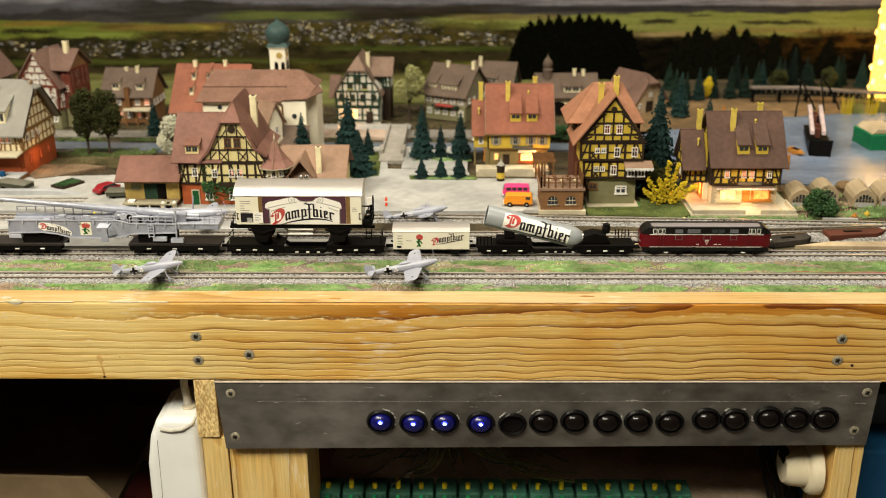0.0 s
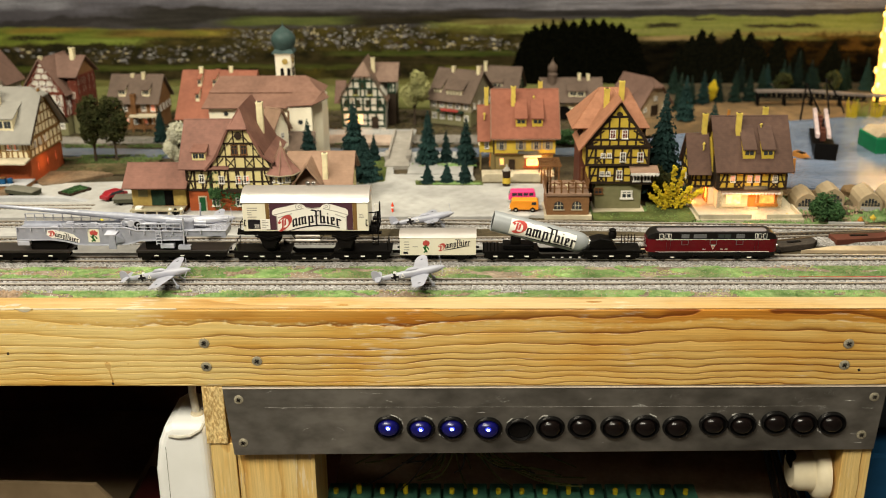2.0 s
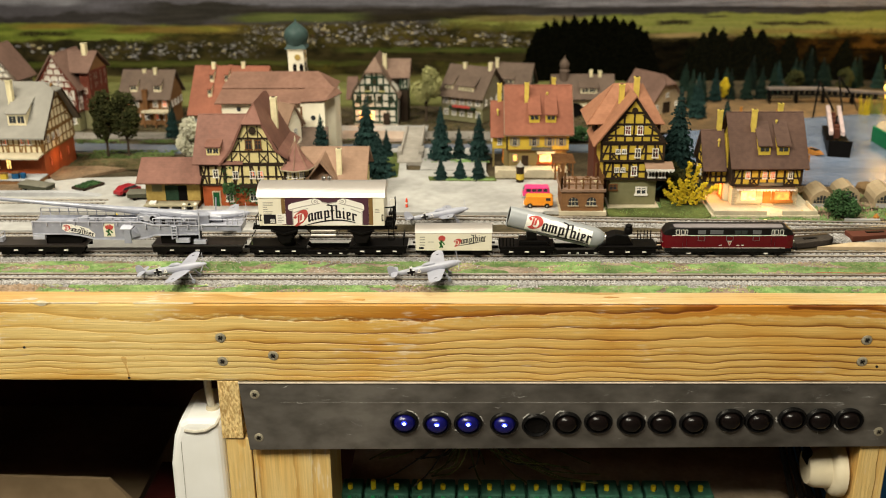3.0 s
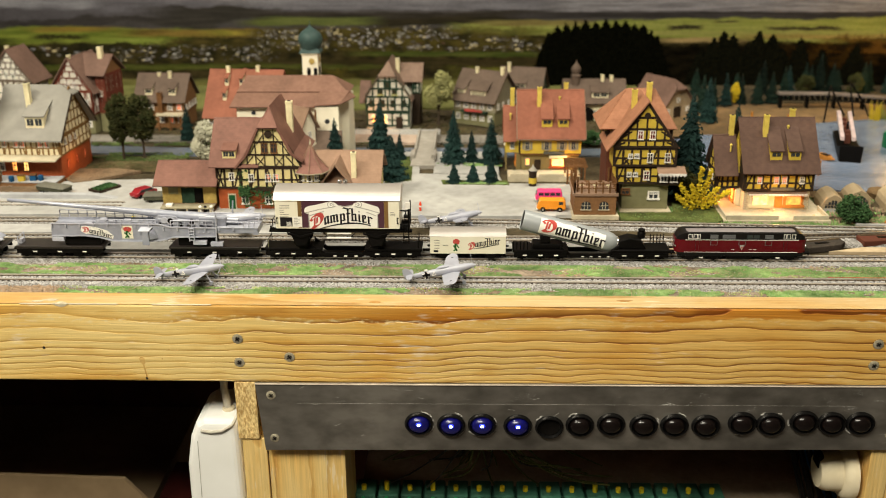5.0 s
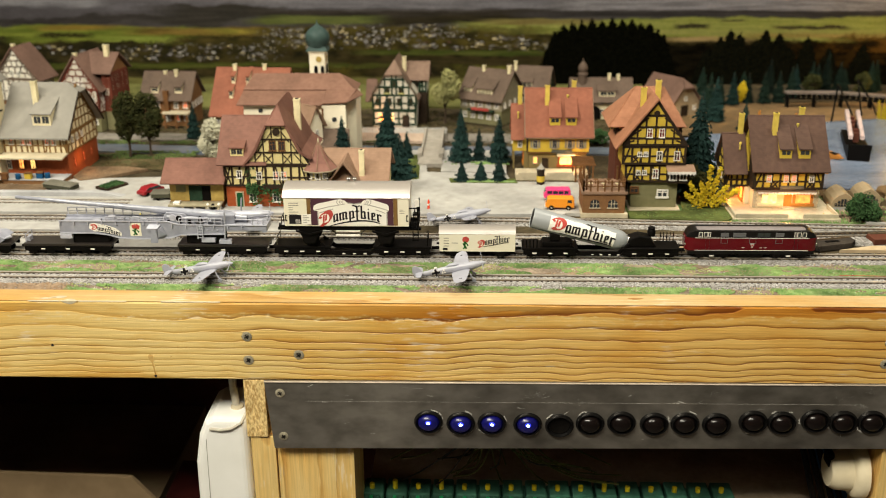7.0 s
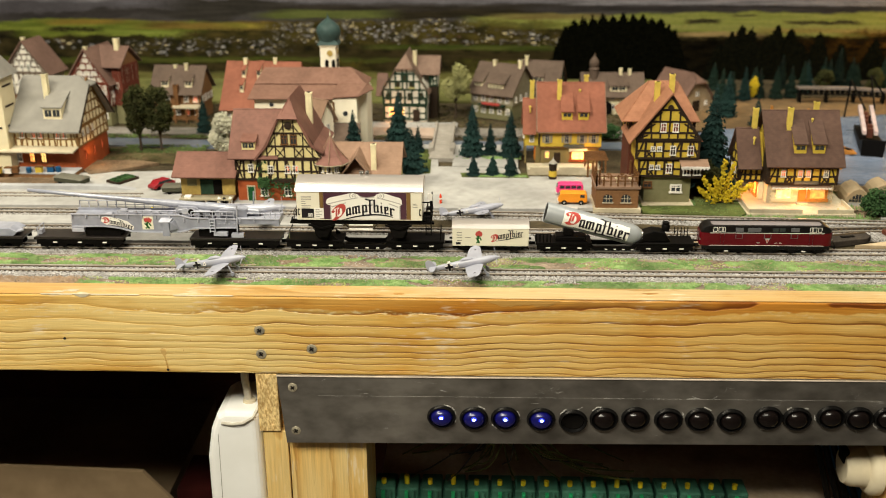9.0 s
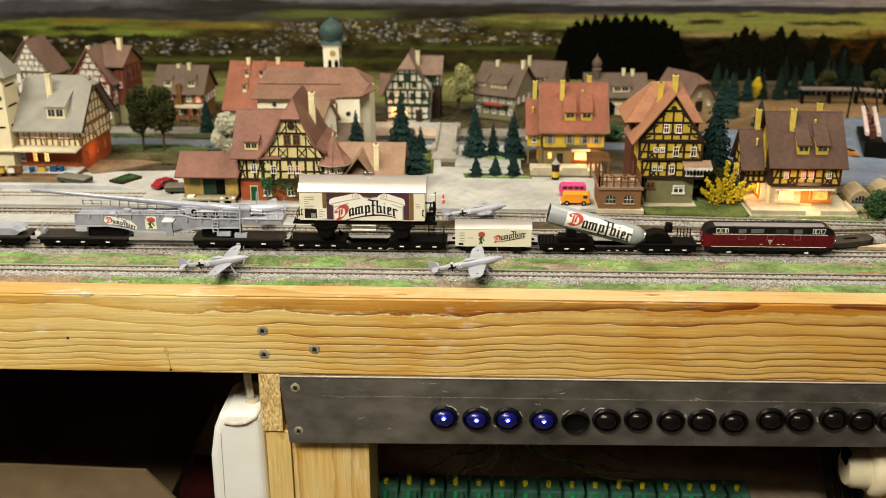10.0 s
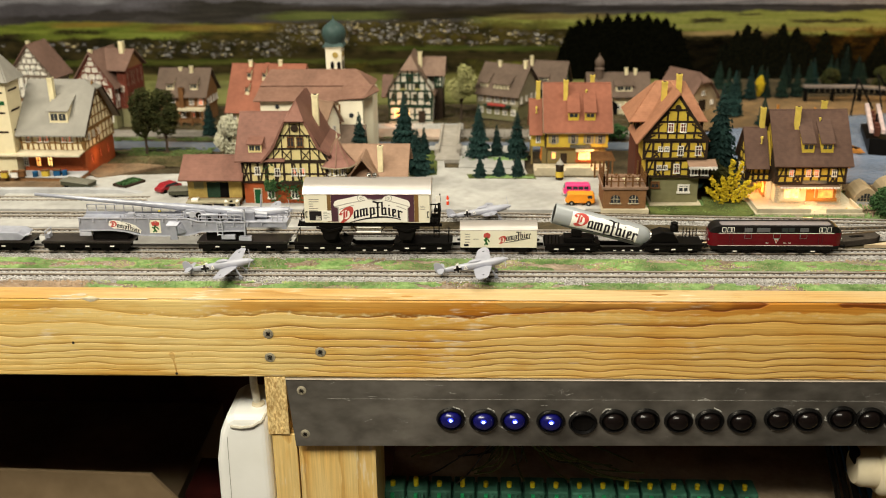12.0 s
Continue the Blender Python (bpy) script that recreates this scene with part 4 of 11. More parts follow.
    # long brown ridge over the middle, thinner to the east
    paint(mask(-0.30, 0.10, 0.085, 0.103, (0.012, 0.004, 0.002)), (0.016, 0.014, 0.011), (0.031, 0.026, 0.021))
    paint(mask(0.06, 1.5, 0.094, 0.1015, (0.008, 0.003, 0.001)), (0.020, 0.018, 0.017), (0.036, 0.032, 0.032))
    paint(mask(-0.13, 0.06, 0.083, 0.094, (0.02, 0.006, 0.003)), (0.014, 0.012, 0.008), (0.026, 0.021, 0.013))
    # fields of the west: bright green with golden brown strips
    paint(mask(-1.5, -0.37, (0.066, 0.056), 0.081, (0.030, 0.012, 0.001), 0.003, 0.05), (0.066, 0.084, 0.014), (0.130, 0.148, 0.026))
    paint(mask(-0.62, -0.51, 0.076, 0.083, (0.006, 0.004, 0.002), 0.002), (0.165, 0.110, 0.022), (0.105, 0.080, 0.018))
    paint(mask(-0.485, -0.29, 0.069, 0.079, (0.010, 0.006, 0.002), 0.003), (0.145, 0.098, 0.024), (0.072, 0.050, 0.014))
    paint(mask(-0.53, -0.40, 0.0575, 0.067, (0.008, 0.004, 0.001), 0.003), (0.125, 0.155, 0.026), (0.175, 0.190, 0.045))
    paint(mask(-0.37, -0.31, 0.071, 0.078, (0.0, 0.006, 0.003)), (0.200, 0.160, 0.030), (0.120, 0.110, 0.020), mid[1])
    paint(mask(-0.31, -0.26, 0.084, 0.092, (0.004, 0.004, 0.001), 0.002), (0.058, 0.068, 0.018), (0.080, 0.090, 0.024))
    paint(mask(-1.5, -0.66, 0.054, 0.066, (0.0, 0.014, 0.005)), (0.008, 0.007, 0.004), (0.022, 0.018, 0.009), mid[2])
    paint(mask(-0.575, -0.495, 0.049, 0.0585, (0.0, 0.012, 0.005)), (0.007, 0.007, 0.004), (0.020, 0.017, 0.008), mid[2])
    paint(mask(-0.41, -0.20, 0.050, 0.068, (0.0, 0.014, 0.006)), (0.010, 0.009, 0.005), (0.030, 0.024, 0.009), mid[2])
    paint(mask(-1.5, -0.12, 0.022, 0.030, (0.016, 0.008, 0.002), 0.002), (0.040, 0.048, 0.010), (0.070, 0.078, 0.018), opacity=0.8)
    # fields of the middle and the east
    paint(mask(-0.285, -0.135, 0.0855, 0.0965, (0.008, 0.004, 0.001), 0.002), (0.060, 0.072, 0.022), (0.090, 0.100, 0.030))
    paint(mask(-0.02, 0.62, (0.074, 0.056), (0.084, 0.0955), (0.020, 0.008, 0.001), 0.0022), (0.128, 0.142, 0.030), (0.185, 0.190, 0.052))
    paint(mask(0.02, 0.17, 0.083, 0.091, (0.006, 0.004, 0.001), 0.002), (0.110, 0.082, 0.030), (0.150, 0.130, 0.042))
    paint(mask(0.27, 0.38, 0.060, 0.066, (0.006, 0.005, 0.001), 0.002), (0.250, 0.175, 0.080), (0.180, 0.150, 0.050))
    paint(mask(0.22, 0.62, 0.070, 0.076, (0.006, 0.004, 0.001), 0.002), (0.205, 0.190, 0.066), (0.150, 0.160, 0.040), opacity=0.7)
    paint(mask(0.38, 1.5, 0.064, 0.070, (0.008, 0.006, 0.002), 0.002), (0.230, 0.160, 0.055), (0.150, 0.110, 0.034), opacity=0.8)
    paint(mask(0.282, 0.326, 0.0775, 0.0835, (0.0, 0.007, 0.003), 0.0012, 0.008), (0.020, 0.019, 0.010), (0.040, 0.034, 0.016), fine[0])
    paint(mask(0.418, 0.520, 0.0765, 0.0815, (0.0, 0.008, 0.003), 0.0014, 0.012), (0.024, 0.021, 0.012), (0.046, 0.038, 0.018), fine[0])
    paint(mask(0.345, 0.375, 0.0870, 0.0895, (0.0, 0.004, 0.002), 0.001, 0.008), (0.030, 0.028, 0.014), (0.050, 0.044, 0.02), fine[0])
    paint(mask(-0.16, 0.105, 0.0405, 0.0475, (0.010, 0.005, 0.001), 0.002), (0.030, 0.040, 0.009), (0.058, 0.066, 0.016))
    paint(mask(-0.01, 0.105, 0.0475, 0.0545, (0.0, 0.006, 0.004)), (0.006, 0.006, 0.003), (0.014, 0.012, 0.006), mid[2])
    paint(mask(-0.30, 0.11, 0.028, 0.036, (0.012, 0.008, 0.003), 0.003), (0.036, 0.026, 0.012), (0.020, 0.017, 0.007), opacity=0.9)
    paint(mask(-0.26, -0.17, 0.006, 0.022, (0.0, 0.020, 0.010), 0.003), (0.060, 0.048, 0.010), (0.020, 0.018, 0.006), mid[1])
    paint(mask(-0.02, 0.11, 0.004, 0.026, (0.0, 0.020, 0.010), 0.003), (0.105, 0.100, 0.018), (0.030, 0.028, 0.008), mid[1])
    paint(mask(-1.5, 0.10, -0.05, 0.008, (0.008, 0.008, 0.002), 0.003), (0.130, 0.118, 0.040), (0.090, 0.086, 0.028))
    # the far town: small pale specks, thick in the middle, loose in the west
    shades = [(0.0, (0.020, 0.017, 0.013)), (0.26, (0.060, 0.052, 0.046)), (0.42, (0.120, 0.110, 0.104)), (0.56, (0.30, 0.285, 0.275)), (0.68, (0.050, 0.030, 0.018)), (0.76, (0.40, 0.33, 0.19)), (0.86, (0.180, 0.170, 0.180))]

    def town(sx, sz, areas):
        vo = nt.nodes.new("ShaderNodeTexVoronoi")
        vo.inputs["Scale"].default_value = 1.0
        link(nt, mapped(sx, sz), vo.inputs["Vector"])
        sc = nt.nodes.new("ShaderNodeSeparateColor")
        link(nt, vo.outputs["Color"], sc.inputs[0])
        ramp = nt.nodes.new("ShaderNodeValToRGB")
        ramp.color_ramp.interpolation = "CONSTANT"
        e = ramp.color_ramp.elements
        for k, (pos, c) in enumerate(shades):
            q = e[k] if k < 2 else e.new(pos)
            q.position, q.color = pos, (*c, 1)
        link(nt, sc.outputs[0], ramp.inputs[0])
        speck = step(op("ADD", op("MULTIPLY", vo.outputs["Distance"], -1.0), op("MULTIPLY", fine[2], 0.5)), -0.66, -0.30)
        for x0, x1, lo, hi, dense in areas:
            area = mask(x0, x1, lo, hi, (0.004, 0.012, 0.005), 0.003)
            if area is None:
                continue
            area = op("MULTIPLY", op("MULTIPLY", area, speck), step(op("ADD", sc.outputs[1], op("ADD", op("MULTIPLY", mid[1], 3.6), op("MULTIPLY", coarse[2], 2.0))), 0.40 + dense, 0.52 + dense))
            n = mixer(nt)
            link(nt, area, n.inputs["Factor"])
            link(nt, state["out"], n.inputs["A"])
            link(nt, ramp.outputs[0], n.inputs["B"])
            state["out"] = n.outputs["Result"]

    # hedges and single trees in the western fields
    paint(mask(-0.62, -0.545, 0.0655, 0.0720, (0.0, 0.012, 0.005), 0.0015, 0.012), (0.018, 0.018, 0.007), (0.034, 0.032, 0.010), fine[1])
    paint(mask(-0.56, -0.43, 0.0475, 0.0600, (0.0, 0.016, 0.006), 0.002, 0.02), (0.007, 0.007, 0.004), (0.018, 0.016, 0.007), mid[2])
    paint(mask(-0.43, -0.30, 0.0560, 0.0660, (0.0, 0.018, 0.006), 0.002, 0.02), (0.022, 0.019, 0.007), (0.050, 0.038, 0.012), mid[2])
    # tawny trees among the houses
    paint(mask(-0.30, 0.10, 0.048, 0.080, (0.0, 0.016, 0.008), 0.003), (0.075, 0.058, 0.014), (0.012, 0.011, 0.005), mid[2], 0.75, 0.22)
    paint(mask(-0.50, -0.29, 0.030, 0.058, (0.0, 0.016, 0.008), 0.003), (0.046, 0.036, 0.012), (0.008, 0.008, 0.004), mid[2], 0.8, 0.2)
    town(125, 250, ((-0.27, 0.100, (0.058, 0.049), (0.080, 0.066), 0.02), (-0.48, -0.36, 0.036, 0.055, 0.06), (-0.36, -0.29, 0.036, 0.052, 0.30), (-0.72, -0.50, 0.044, 0.053, 0.38)))
    town(230, 470, ((-0.29, 0.100, (0.052, 0.048), (0.078, 0.066), 0.16), (-0.20, -0.02, 0.062, 0.083, 0.10), (-0.50, -0.29, 0.034, 0.056, 0.22)))
    # dusky woods of the east and their autumn colours
    paint(mask(0.255, 1.5, -0.1, (0.056, 0.060), (0.010, 0.012, 0.006)), (0.0024, 0.0021, 0.0013), (0.0068, 0.0054, 0.0030), mid[0])
    paint(mask(0.44, 1.5, 0.026, (0.060, 0.074), (0.02, 0.022, 0.010), 0.004), (0.022, 0.012, 0.0036), (0.0036, 0.0026, 0.0015), mid[1], 0.9, 0.12)
    paint(mask(0.50, 1.5, 0.046, 0.066, (0.02, 0.020, 0.012), 0.004), (0.080, 0.038, 0.008), (0.008, 0.005, 0.0024), mid[2], 0.9, 0.14)

    # single spruces: a ragged peak each
    def peaks(rows, wave=(0.006, 0.012)):
        if rows[0][0] - 0.06 > east:
            return None
        top = None
        for x, z, k in rows:
            h = op("SUBTRACT", z, op("MULTIPLY", op("POWER", op("ABSOLUTE", op("SUBTRACT", op("ADD", X, op("MULTIPLY", fine[1], 0.012)), x)), 1.35), k))
            top = h if top is None else op("MAXIMUM", top, h)
        return step(op("SUBTRACT", op("ADD", top, op("ADD", op("MULTIPLY", mid[0], wave[0]), op("MULTIPLY", fine[0], wave[1]))), Z), -0.0016, 0.0016)

    paint(peaks([(0.359, 0.0765, 9), (0.346, 0.067, 9), (0.373, 0.072, 10), (0.330, 0.052, 9), (0.408, 0.0765, 9), (0.395, 0.062, 10), (0.428, 0.0710, 9), (0.443, 0.054, 9), (0.467, 0.0665, 10), (0.498, 0.052, 10), (0.545, 0.058, 9)]), (0.0022, 0.0024, 0.0015), (0.0056, 0.0056, 0.0032), fine[2])
    stand = [(0.115, 0.0750, 10), (0.126, 0.0830, 8), (0.139, 0.0870, 10), (0.152, 0.0885, 9), (0.166, 0.0920, 10), (0.180, 0.0910, 10), (0.194, 0.0930, 10), (0.208, 0.0895, 9), (0.221, 0.0925, 10), (0.234, 0.0860, 9), (0.246, 0.0850, 9), (0.257, 0.0775, 9), (0.266, 0.0695, 10)]
    paint(peaks(stand, (0.010, 0.010)), (0.0012, 0.0013, 0.0008), (0.0030, 0.0030, 0.0017), fine[2])
    # paper tooth
    n = nt.nodes.new("ShaderNodeVectorMath")
    n.operation = "SCALE"
    link(nt, state["out"], n.inputs[0])
    link(nt, op("ADD", 1.0, op("ADD", op("MULTIPLY", fine[1], 0.45), op("MULTIPLY", mid[2], 0.35))), n.inputs["Scale"])
    link(nt, n.outputs[0], p.inputs["Base Color"])
    p.inputs["Roughness"].default_value, p.inputs["Specular IOR Level"].default_value = 0.9, 0.0
    return m


bd = thing("backdrop", "printed backdrop of dark autumn hills, fields and a far town", "backdrop", kind="structure")
for x0, x1, side in ((-1.4, 0.02, "west"), (0.02, 1.4, "east")):
    Shape().box(x0, x1, 0.778, 0.790, -0.03, 0.42).made("landscape_print", backdrop_paint("printed_landscape_" + side, x0, x1), bd)

# ---- streets, platforms, lake ----
def patch(name, label, material, poly, z, thick=0.0022, bevel=0.0):
    ob = Shape().prism(poly, "z", z - thick, z).made(name, material, bevel=bevel)
    return tagged(ob, label, name.split("_")[-1], kind="structure")


patch("market_pavement", "grey paved village square", ASPHALT, [(-0.46, 0.205), (0.10, 0.205), (0.10, 0.232), (0.137, 0.235), (0.137, 0.300), (0.040, 0.302), (0.036, 0.330), (-0.045, 0.335), (-0.050, 0.42), (-0.075, 0.42), (-0.075, 0.335), (-0.46, 0.300)], -0.0012, 0.004)
patch("village_stream", "grey-blue water of the stream through the village", STREAM, [(-0.66, 0.424), (-0.42, 0.416), (-0.30, 0.409), (-0.13, 0.410), (0.30, 0.408), (0.30, 0.436), (-0.13, 0.441), (-0.30, 0.438), (-0.42, 0.447), (-0.66, 0.455)], -0.0022, 0.0030)
patch("village_road", "dull grey-brown village street behind the stream", DULL_ROAD, [(-0.62, 0.470), (-0.30, 0.462), (-0.13, 0.464), (0.30, 0.456), (0.30, 0.486), (-0.13, 0.50), (-0.30, 0.492), (-0.62, 0.498)], -0.0016, 0.004)
patch("back_road", "grey side street by the white house", ASPHALT, [(-0.15, 0.4985), (-0.03, 0.495), (-0.03, 0.522), (-0.15, 0.524)], -0.0014, 0.004)
# the pale pink of this path is lamplight put into its colour
patch("gravel_path", "gravel path along the stream, pinkish lamplight in its colour", LAMPLIT_PATH, [(-0.150, 0.459), (-0.0550, 0.4575), (-0.0550, 0.4935), (-0.150, 0.4975)], -0.0009, 0.003)
kerb = thing("platform_kerb", "raised pale grey concrete platform edge with sloping end", "kerb", kind="structure")
Shape().loft([[(x, 0.2470, -0.0060), (x, 0.2555, -0.0060), (x, 0.2550, z), (x, 0.2478, z)] for x, z in ((-1.0, 0.0030), (-0.362, 0.0030), (-0.350, 0.0024), (-0.340, 0.0008), (-0.330, -0.0011))]).made("platform_edge", KERB_GREY, kerb, bevel=0.0004)
patch("bare_earth", "bare red-brown earth beside the warehouse", SIDING_EARTH, [(-0.404, 0.312), (-0.392, 0.2985), (-0.376, 0.305), (-0.352, 0.326), (-0.335, 0.340), (-0.362, 0.349), (-0.404, 0.348)], -0.0004, 0.003)
patch("siding_earth", "brown earth bed between platform and loading dock", SIDING_EARTH, [(-1.0, 0.2560), (-0.418, 0.2560), (-0.407, 0.2845), (-1.0, 0.2845)], -0.0004, 0.003)
patch("platform_pavement", "long grey concrete strip between the tracks", PLATFORM, [(-1.0, 0.112), (0.14, 0.112), (0.14, 0.130), (-1.0, 0.130)], -0.0008, 0.004)
patch("platform_pavement", "long grey concrete strip between the tracks", PLATFORM, [(-1.0, 0.153), (-0.12, 0.153), (-0.12, 0.174), (-1.0, 0.174)], -0.0008, 0.004)
patch("platform_pavement", "long grey concrete strip beside the square", PLATFORM, [(-1.0, 0.199), (0.085, 0.199), (0.085, 0.2048), (-1.0, 0.216)], -0.0002, 0.004)
patch("sandy_ground", "tan sanded patch beside the siding", SAND, [(0.11, 0.113), (0.20, 0.112), (0.21, 0.122), (0.13, 0.126)], -0.0012, 0.003)
patch("sandy_ground", "tan sanded patch beside the siding", SAND, [(0.30, 0.116), (0.50, 0.112), (0.50, 0.128), (0.33, 0.126)], -0.0012, 0.003)
patch("lake_shore", "ochre sandy shore round the lake", SHORE, [(0.20, 0.40), (0.27, 0.33), (0.30, 0.262), (0.9, 0.25), (0.9, 0.70), (0.30, 0.70), (0.19, 0.56)], -0.0016, 0.003)
water = patch("lake_water", "blue rippled water of the model lake", WATER, [(0.215, 0.42), (0.262, 0.345), (0.315, 0.285), (0.42, 0.272), (0.60, 0.268), (0.8, 0.30), (0.8, 0.55), (0.52, 0.575), (0.42, 0.55), (0.335, 0.50), (0.27, 0.49), (0.225, 0.46)], -0.0002, 0.0022)
patch("turf_lawn", "dark scatter lawn by the station", BLADE_DARK, [(-0.40, 0.352), (-0.375, 0.346), (-0.345, 0.357), (-0.318, 0.354), (-0.304, 0.366), (-0.300, 0.392), (-0.34, 0.398), (-0.37, 0.389), (-0.40, 0.393)], -0.0014, 0.003)
patch("turf_lawn", "thin green scatter border round the small firs", TURF, [(-0.020, 0.297), (0.046, 0.296), (0.044, 0.310), (-0.022, 0.311)], -0.0006, 0.003)
patch("garden_pavement", "grey paved yard round the tall firs", ASPHALT, [(-0.0310, 0.3365), (0.0360, 0.3325), (0.0380, 0.419), (-0.0310, 0.419)], -0.0010, 0.004)
patch("turf_lawn", "green scatter lawn below the yellow house", TURF, [(0.142, 0.192), (0.225, 0.186), (0.245, 0.206), (0.225, 0.236), (0.195, 0.240), (0.192, 0.214), (0.142, 0.212)], -0.0009, 0.003)
patch("turf_lawn", "green scatter lawn by the fir tree", TURF, [(-0.078, 0.30), (-0.052, 0.31), (-0.055, 0.40), (-0.078, 0.40)], -0.0009, 0.003)

patch("wood_floor", "dark brown floor of the wood behind the lake", EARTH, [(0.27, 0.655), (0.50, 0.668), (0.9, 0.65), (0.9, 0.777), (0.27, 0.777)], -0.0008, 0.003)
patch("far_meadow", "pale yellow-green meadow before the backdrop", surf("meadow_flock", (0.17, 0.165, 0.055), (0.11, 0.115, 0.035), scale=120, rough=0.95, bump=0.8, blotch=0.35), [(-1.3, 0.60), (0.10, 0.64), (0.24, 0.70), (0.24, 0.779), (-1.3, 0.779)], -0.0010, 0.003)

# ---- tracks ----
def track(y, x0=-1.2, x1=1.2, bend=None, ballast=True, seed=1):
    t = thing("railway_track", "narrow model railway track with nickel rails on dark sleepers", "track", group="railway tracks", kind="structure")
    n = 80 if bend else 2

    def at(u):
        x = x0 + (x1 - x0) * u
        return x, y + (bend(x) if bend else 0.0)

    for k, off in enumerate((-0.0045, 0.0045)):
        s = Shape()
        rings, webs = [], []
        for i in range(n + 1):
            x, yy = at(i / n)
            c = yy + off
            rings.append([(x, c - 0.0004, -0.0007), (x, c + 0.0004, -0.0007), (x, c + 0.00040, 0.0), (x, c - 0.00040, 0.0)])
            webs.append([(x, c - 0.0007, -0.0024), (x, c + 0.0007, -0.0024), (x, c + 0.00025, -0.0007), (x, c - 0.00025, -0.0007)])
        head = s.loft(rings).made("rail", RAIL, t)
        Shape().loft(webs).made("rail_web", RAIL_WEB, head, "dark rail web")
    s = Shape()
    m = int((x1 - x0) / 0.0046)
    for i in range(m):
        x, yy = at((i + 0.5) / m)
        s.box(x - 0.0009, x + 0.0009, yy - 0.0068, yy + 0.0068, -0.0040, -0.0019)
        for e in (-1, 1):
            s.box(x - 0.0008, x + 0.0008, yy + e * 0.0045 - 0.0016, yy + e * 0.0045 + 0.0013, -0.0019, -0.0010)
    s.made("sleepers", SLEEPER, t)["kind"] = "stuff"
    return t


def ballast_bed(y, x0, x1, half, seed, grains, bend=None):
    rng = np.random.default_rng(seed)
    b = thing("ballast_bed", "grey crushed-stone ballast bed under the track", "ballast", kind="stuff")
    n = 60
    rings = []
    for i in range(n + 1):
        x = x0 + (x1 - x0) * i / n
        yy = y + (bend(x) if bend else 0)
        rings.append([(x, yy - half, -0.0060), (x, yy + half, -0.0060), (x, yy + half * 0.72, -0.0016), (x, yy - half * 0.72, -0.0016)])
    Shape().loft(rings).made("bed", BALLAST, b)
    x = rng.uniform(max(x0, -0.56), min(x1, 0.52), grains)
    y2 = rng.uniform(-half, half, grains)
    yy = np.array([y + (bend(c) if bend else 0) for c in x]) + y2
    z = -0.0017 - np.maximum(0, np.abs(y2) - half * 0.72) * 0.0040 / (half * 0.28)
    soup("stones", STONE, np.stack([x, yy, z], 1), 0.00062, b, seed=seed)
    return b


siding = lambda x: 0.0 if x < 0.02 else -0.020 * min(1.0, (x - 0.02) / 0.40)
track(0.0505)
track(0.0985)
track(0.1420, bend=lambda x: 0.0 if x < 0.18 else 0.020 * min(1, (x - 0.18) / 0.25))
track(0.1865, bend=siding)
track(0.2320, -1.2, -0.318)
ballast_bed(0.0490, -1.2, 1.2, 0.0135, 3, 26000)
ballast_bed(0.0975, -1.2, 1.2, 0.0145, 4, 15000)
ballast_bed(0.1420, -1.2, 1.2, 0.0105, 5, 6000)
ballast_bed(0.1865, 0.06, 1.2, 0.0120, 6, 7000, siding)
ballast_bed(0.1865, -1.2, 0.06, 0.0110, 7, 3000)

# turf strips and scattered flock along the front
def flock(name, label, material, seed, n, region, size, keep=-0.25, tall=2.2, lift=-0.0026):
    rng = np.random.default_rng(seed)
    x = rng.uniform(region[0], region[1], n)
    y = rng.uniform(region[2], region[3], n)
    ok = [noise.noise((a * 26, b * 90, seed)) + 0.5 * noise.noise((a * 90, b * 160, seed)) > keep for a, b in zip(x, y)]
    x, y = x[ok], y[ok]
    ob = soup(name, material, np.stack([x, y, np.full(len(x), lift)], 1), size, seed=seed, tall=tall)
    tagged(ob, label, "turf", kind="stuff")


strip = Shape()
strip.box(-0.60, 0.60, 0.0204, 0.0352, -0.0052, -0.0031)
strip.box(-0.60, 0.60, 0.0626, 0.0836, -0.0052, -0.0028)
tagged(strip.made("turf_base", GROUND), "brown earth strip below the turf", "turf", kind="stuff")
flock("turf", "bright green flock grass along the beam", BLADE, 41, 36000, (-0.302, 0.46, 0.0205, 0.0370), 0.00068, -0.12, 1.25)
flock("turf", "bright green flock grass between the tracks", BLADE, 42, 60000, (-0.52, 0.48, 0.0625, 0.0850), 0.00068, -0.12, 1.25)
flock("turf", "brown dry flock at the end of the beam", BLADE_DRY, 58, 5000, (-0.50, -0.296, 0.0205, 0.0370), 0.0007, -0.3, 1.2)
flock("turf", "yellow-green flock tips over the turf", BLADE_PALE, 52, 13000, (-0.30, 0.48, 0.0205, 0.0850), 0.00062, 0.10, 1.2)
flock("turf", "brown dry flock between the tracks", BLADE_DRY, 43, 30000, (-0.52, 0.48, 0.0205, 0.0870), 0.0007, 0.14, 1.2)
flock("gravel", "light grey gravel strewn over the turf strips", STONE, 51, 9000, (-0.54, 0.50, 0.0205, 0.0860), 0.00055, 0.05, 1.0)
flock("turf", "green flock at the square's edge", BLADE, 44, 5000, (0.142, 0.24, 0.192, 0.235), 0.0009, -0.1)
flock("turf", "green and brown flock by the siding", BLADE, 45, 9000, (0.20, 0.50, 0.182, 0.215), 0.0009, 0.05)
flock("turf", "green flock round the small firs", BLADE, 46, 1500, (-0.020, 0.044, 0.297, 0.310), 0.0008, -0.1, 1.2, -0.0004)
flock("turf", "thin green border of the paved yard", BLADE, 53, 900, (-0.028, 0.040, 0.362, 0.372), 0.0008, 0.0, 1.2, -0.0008)
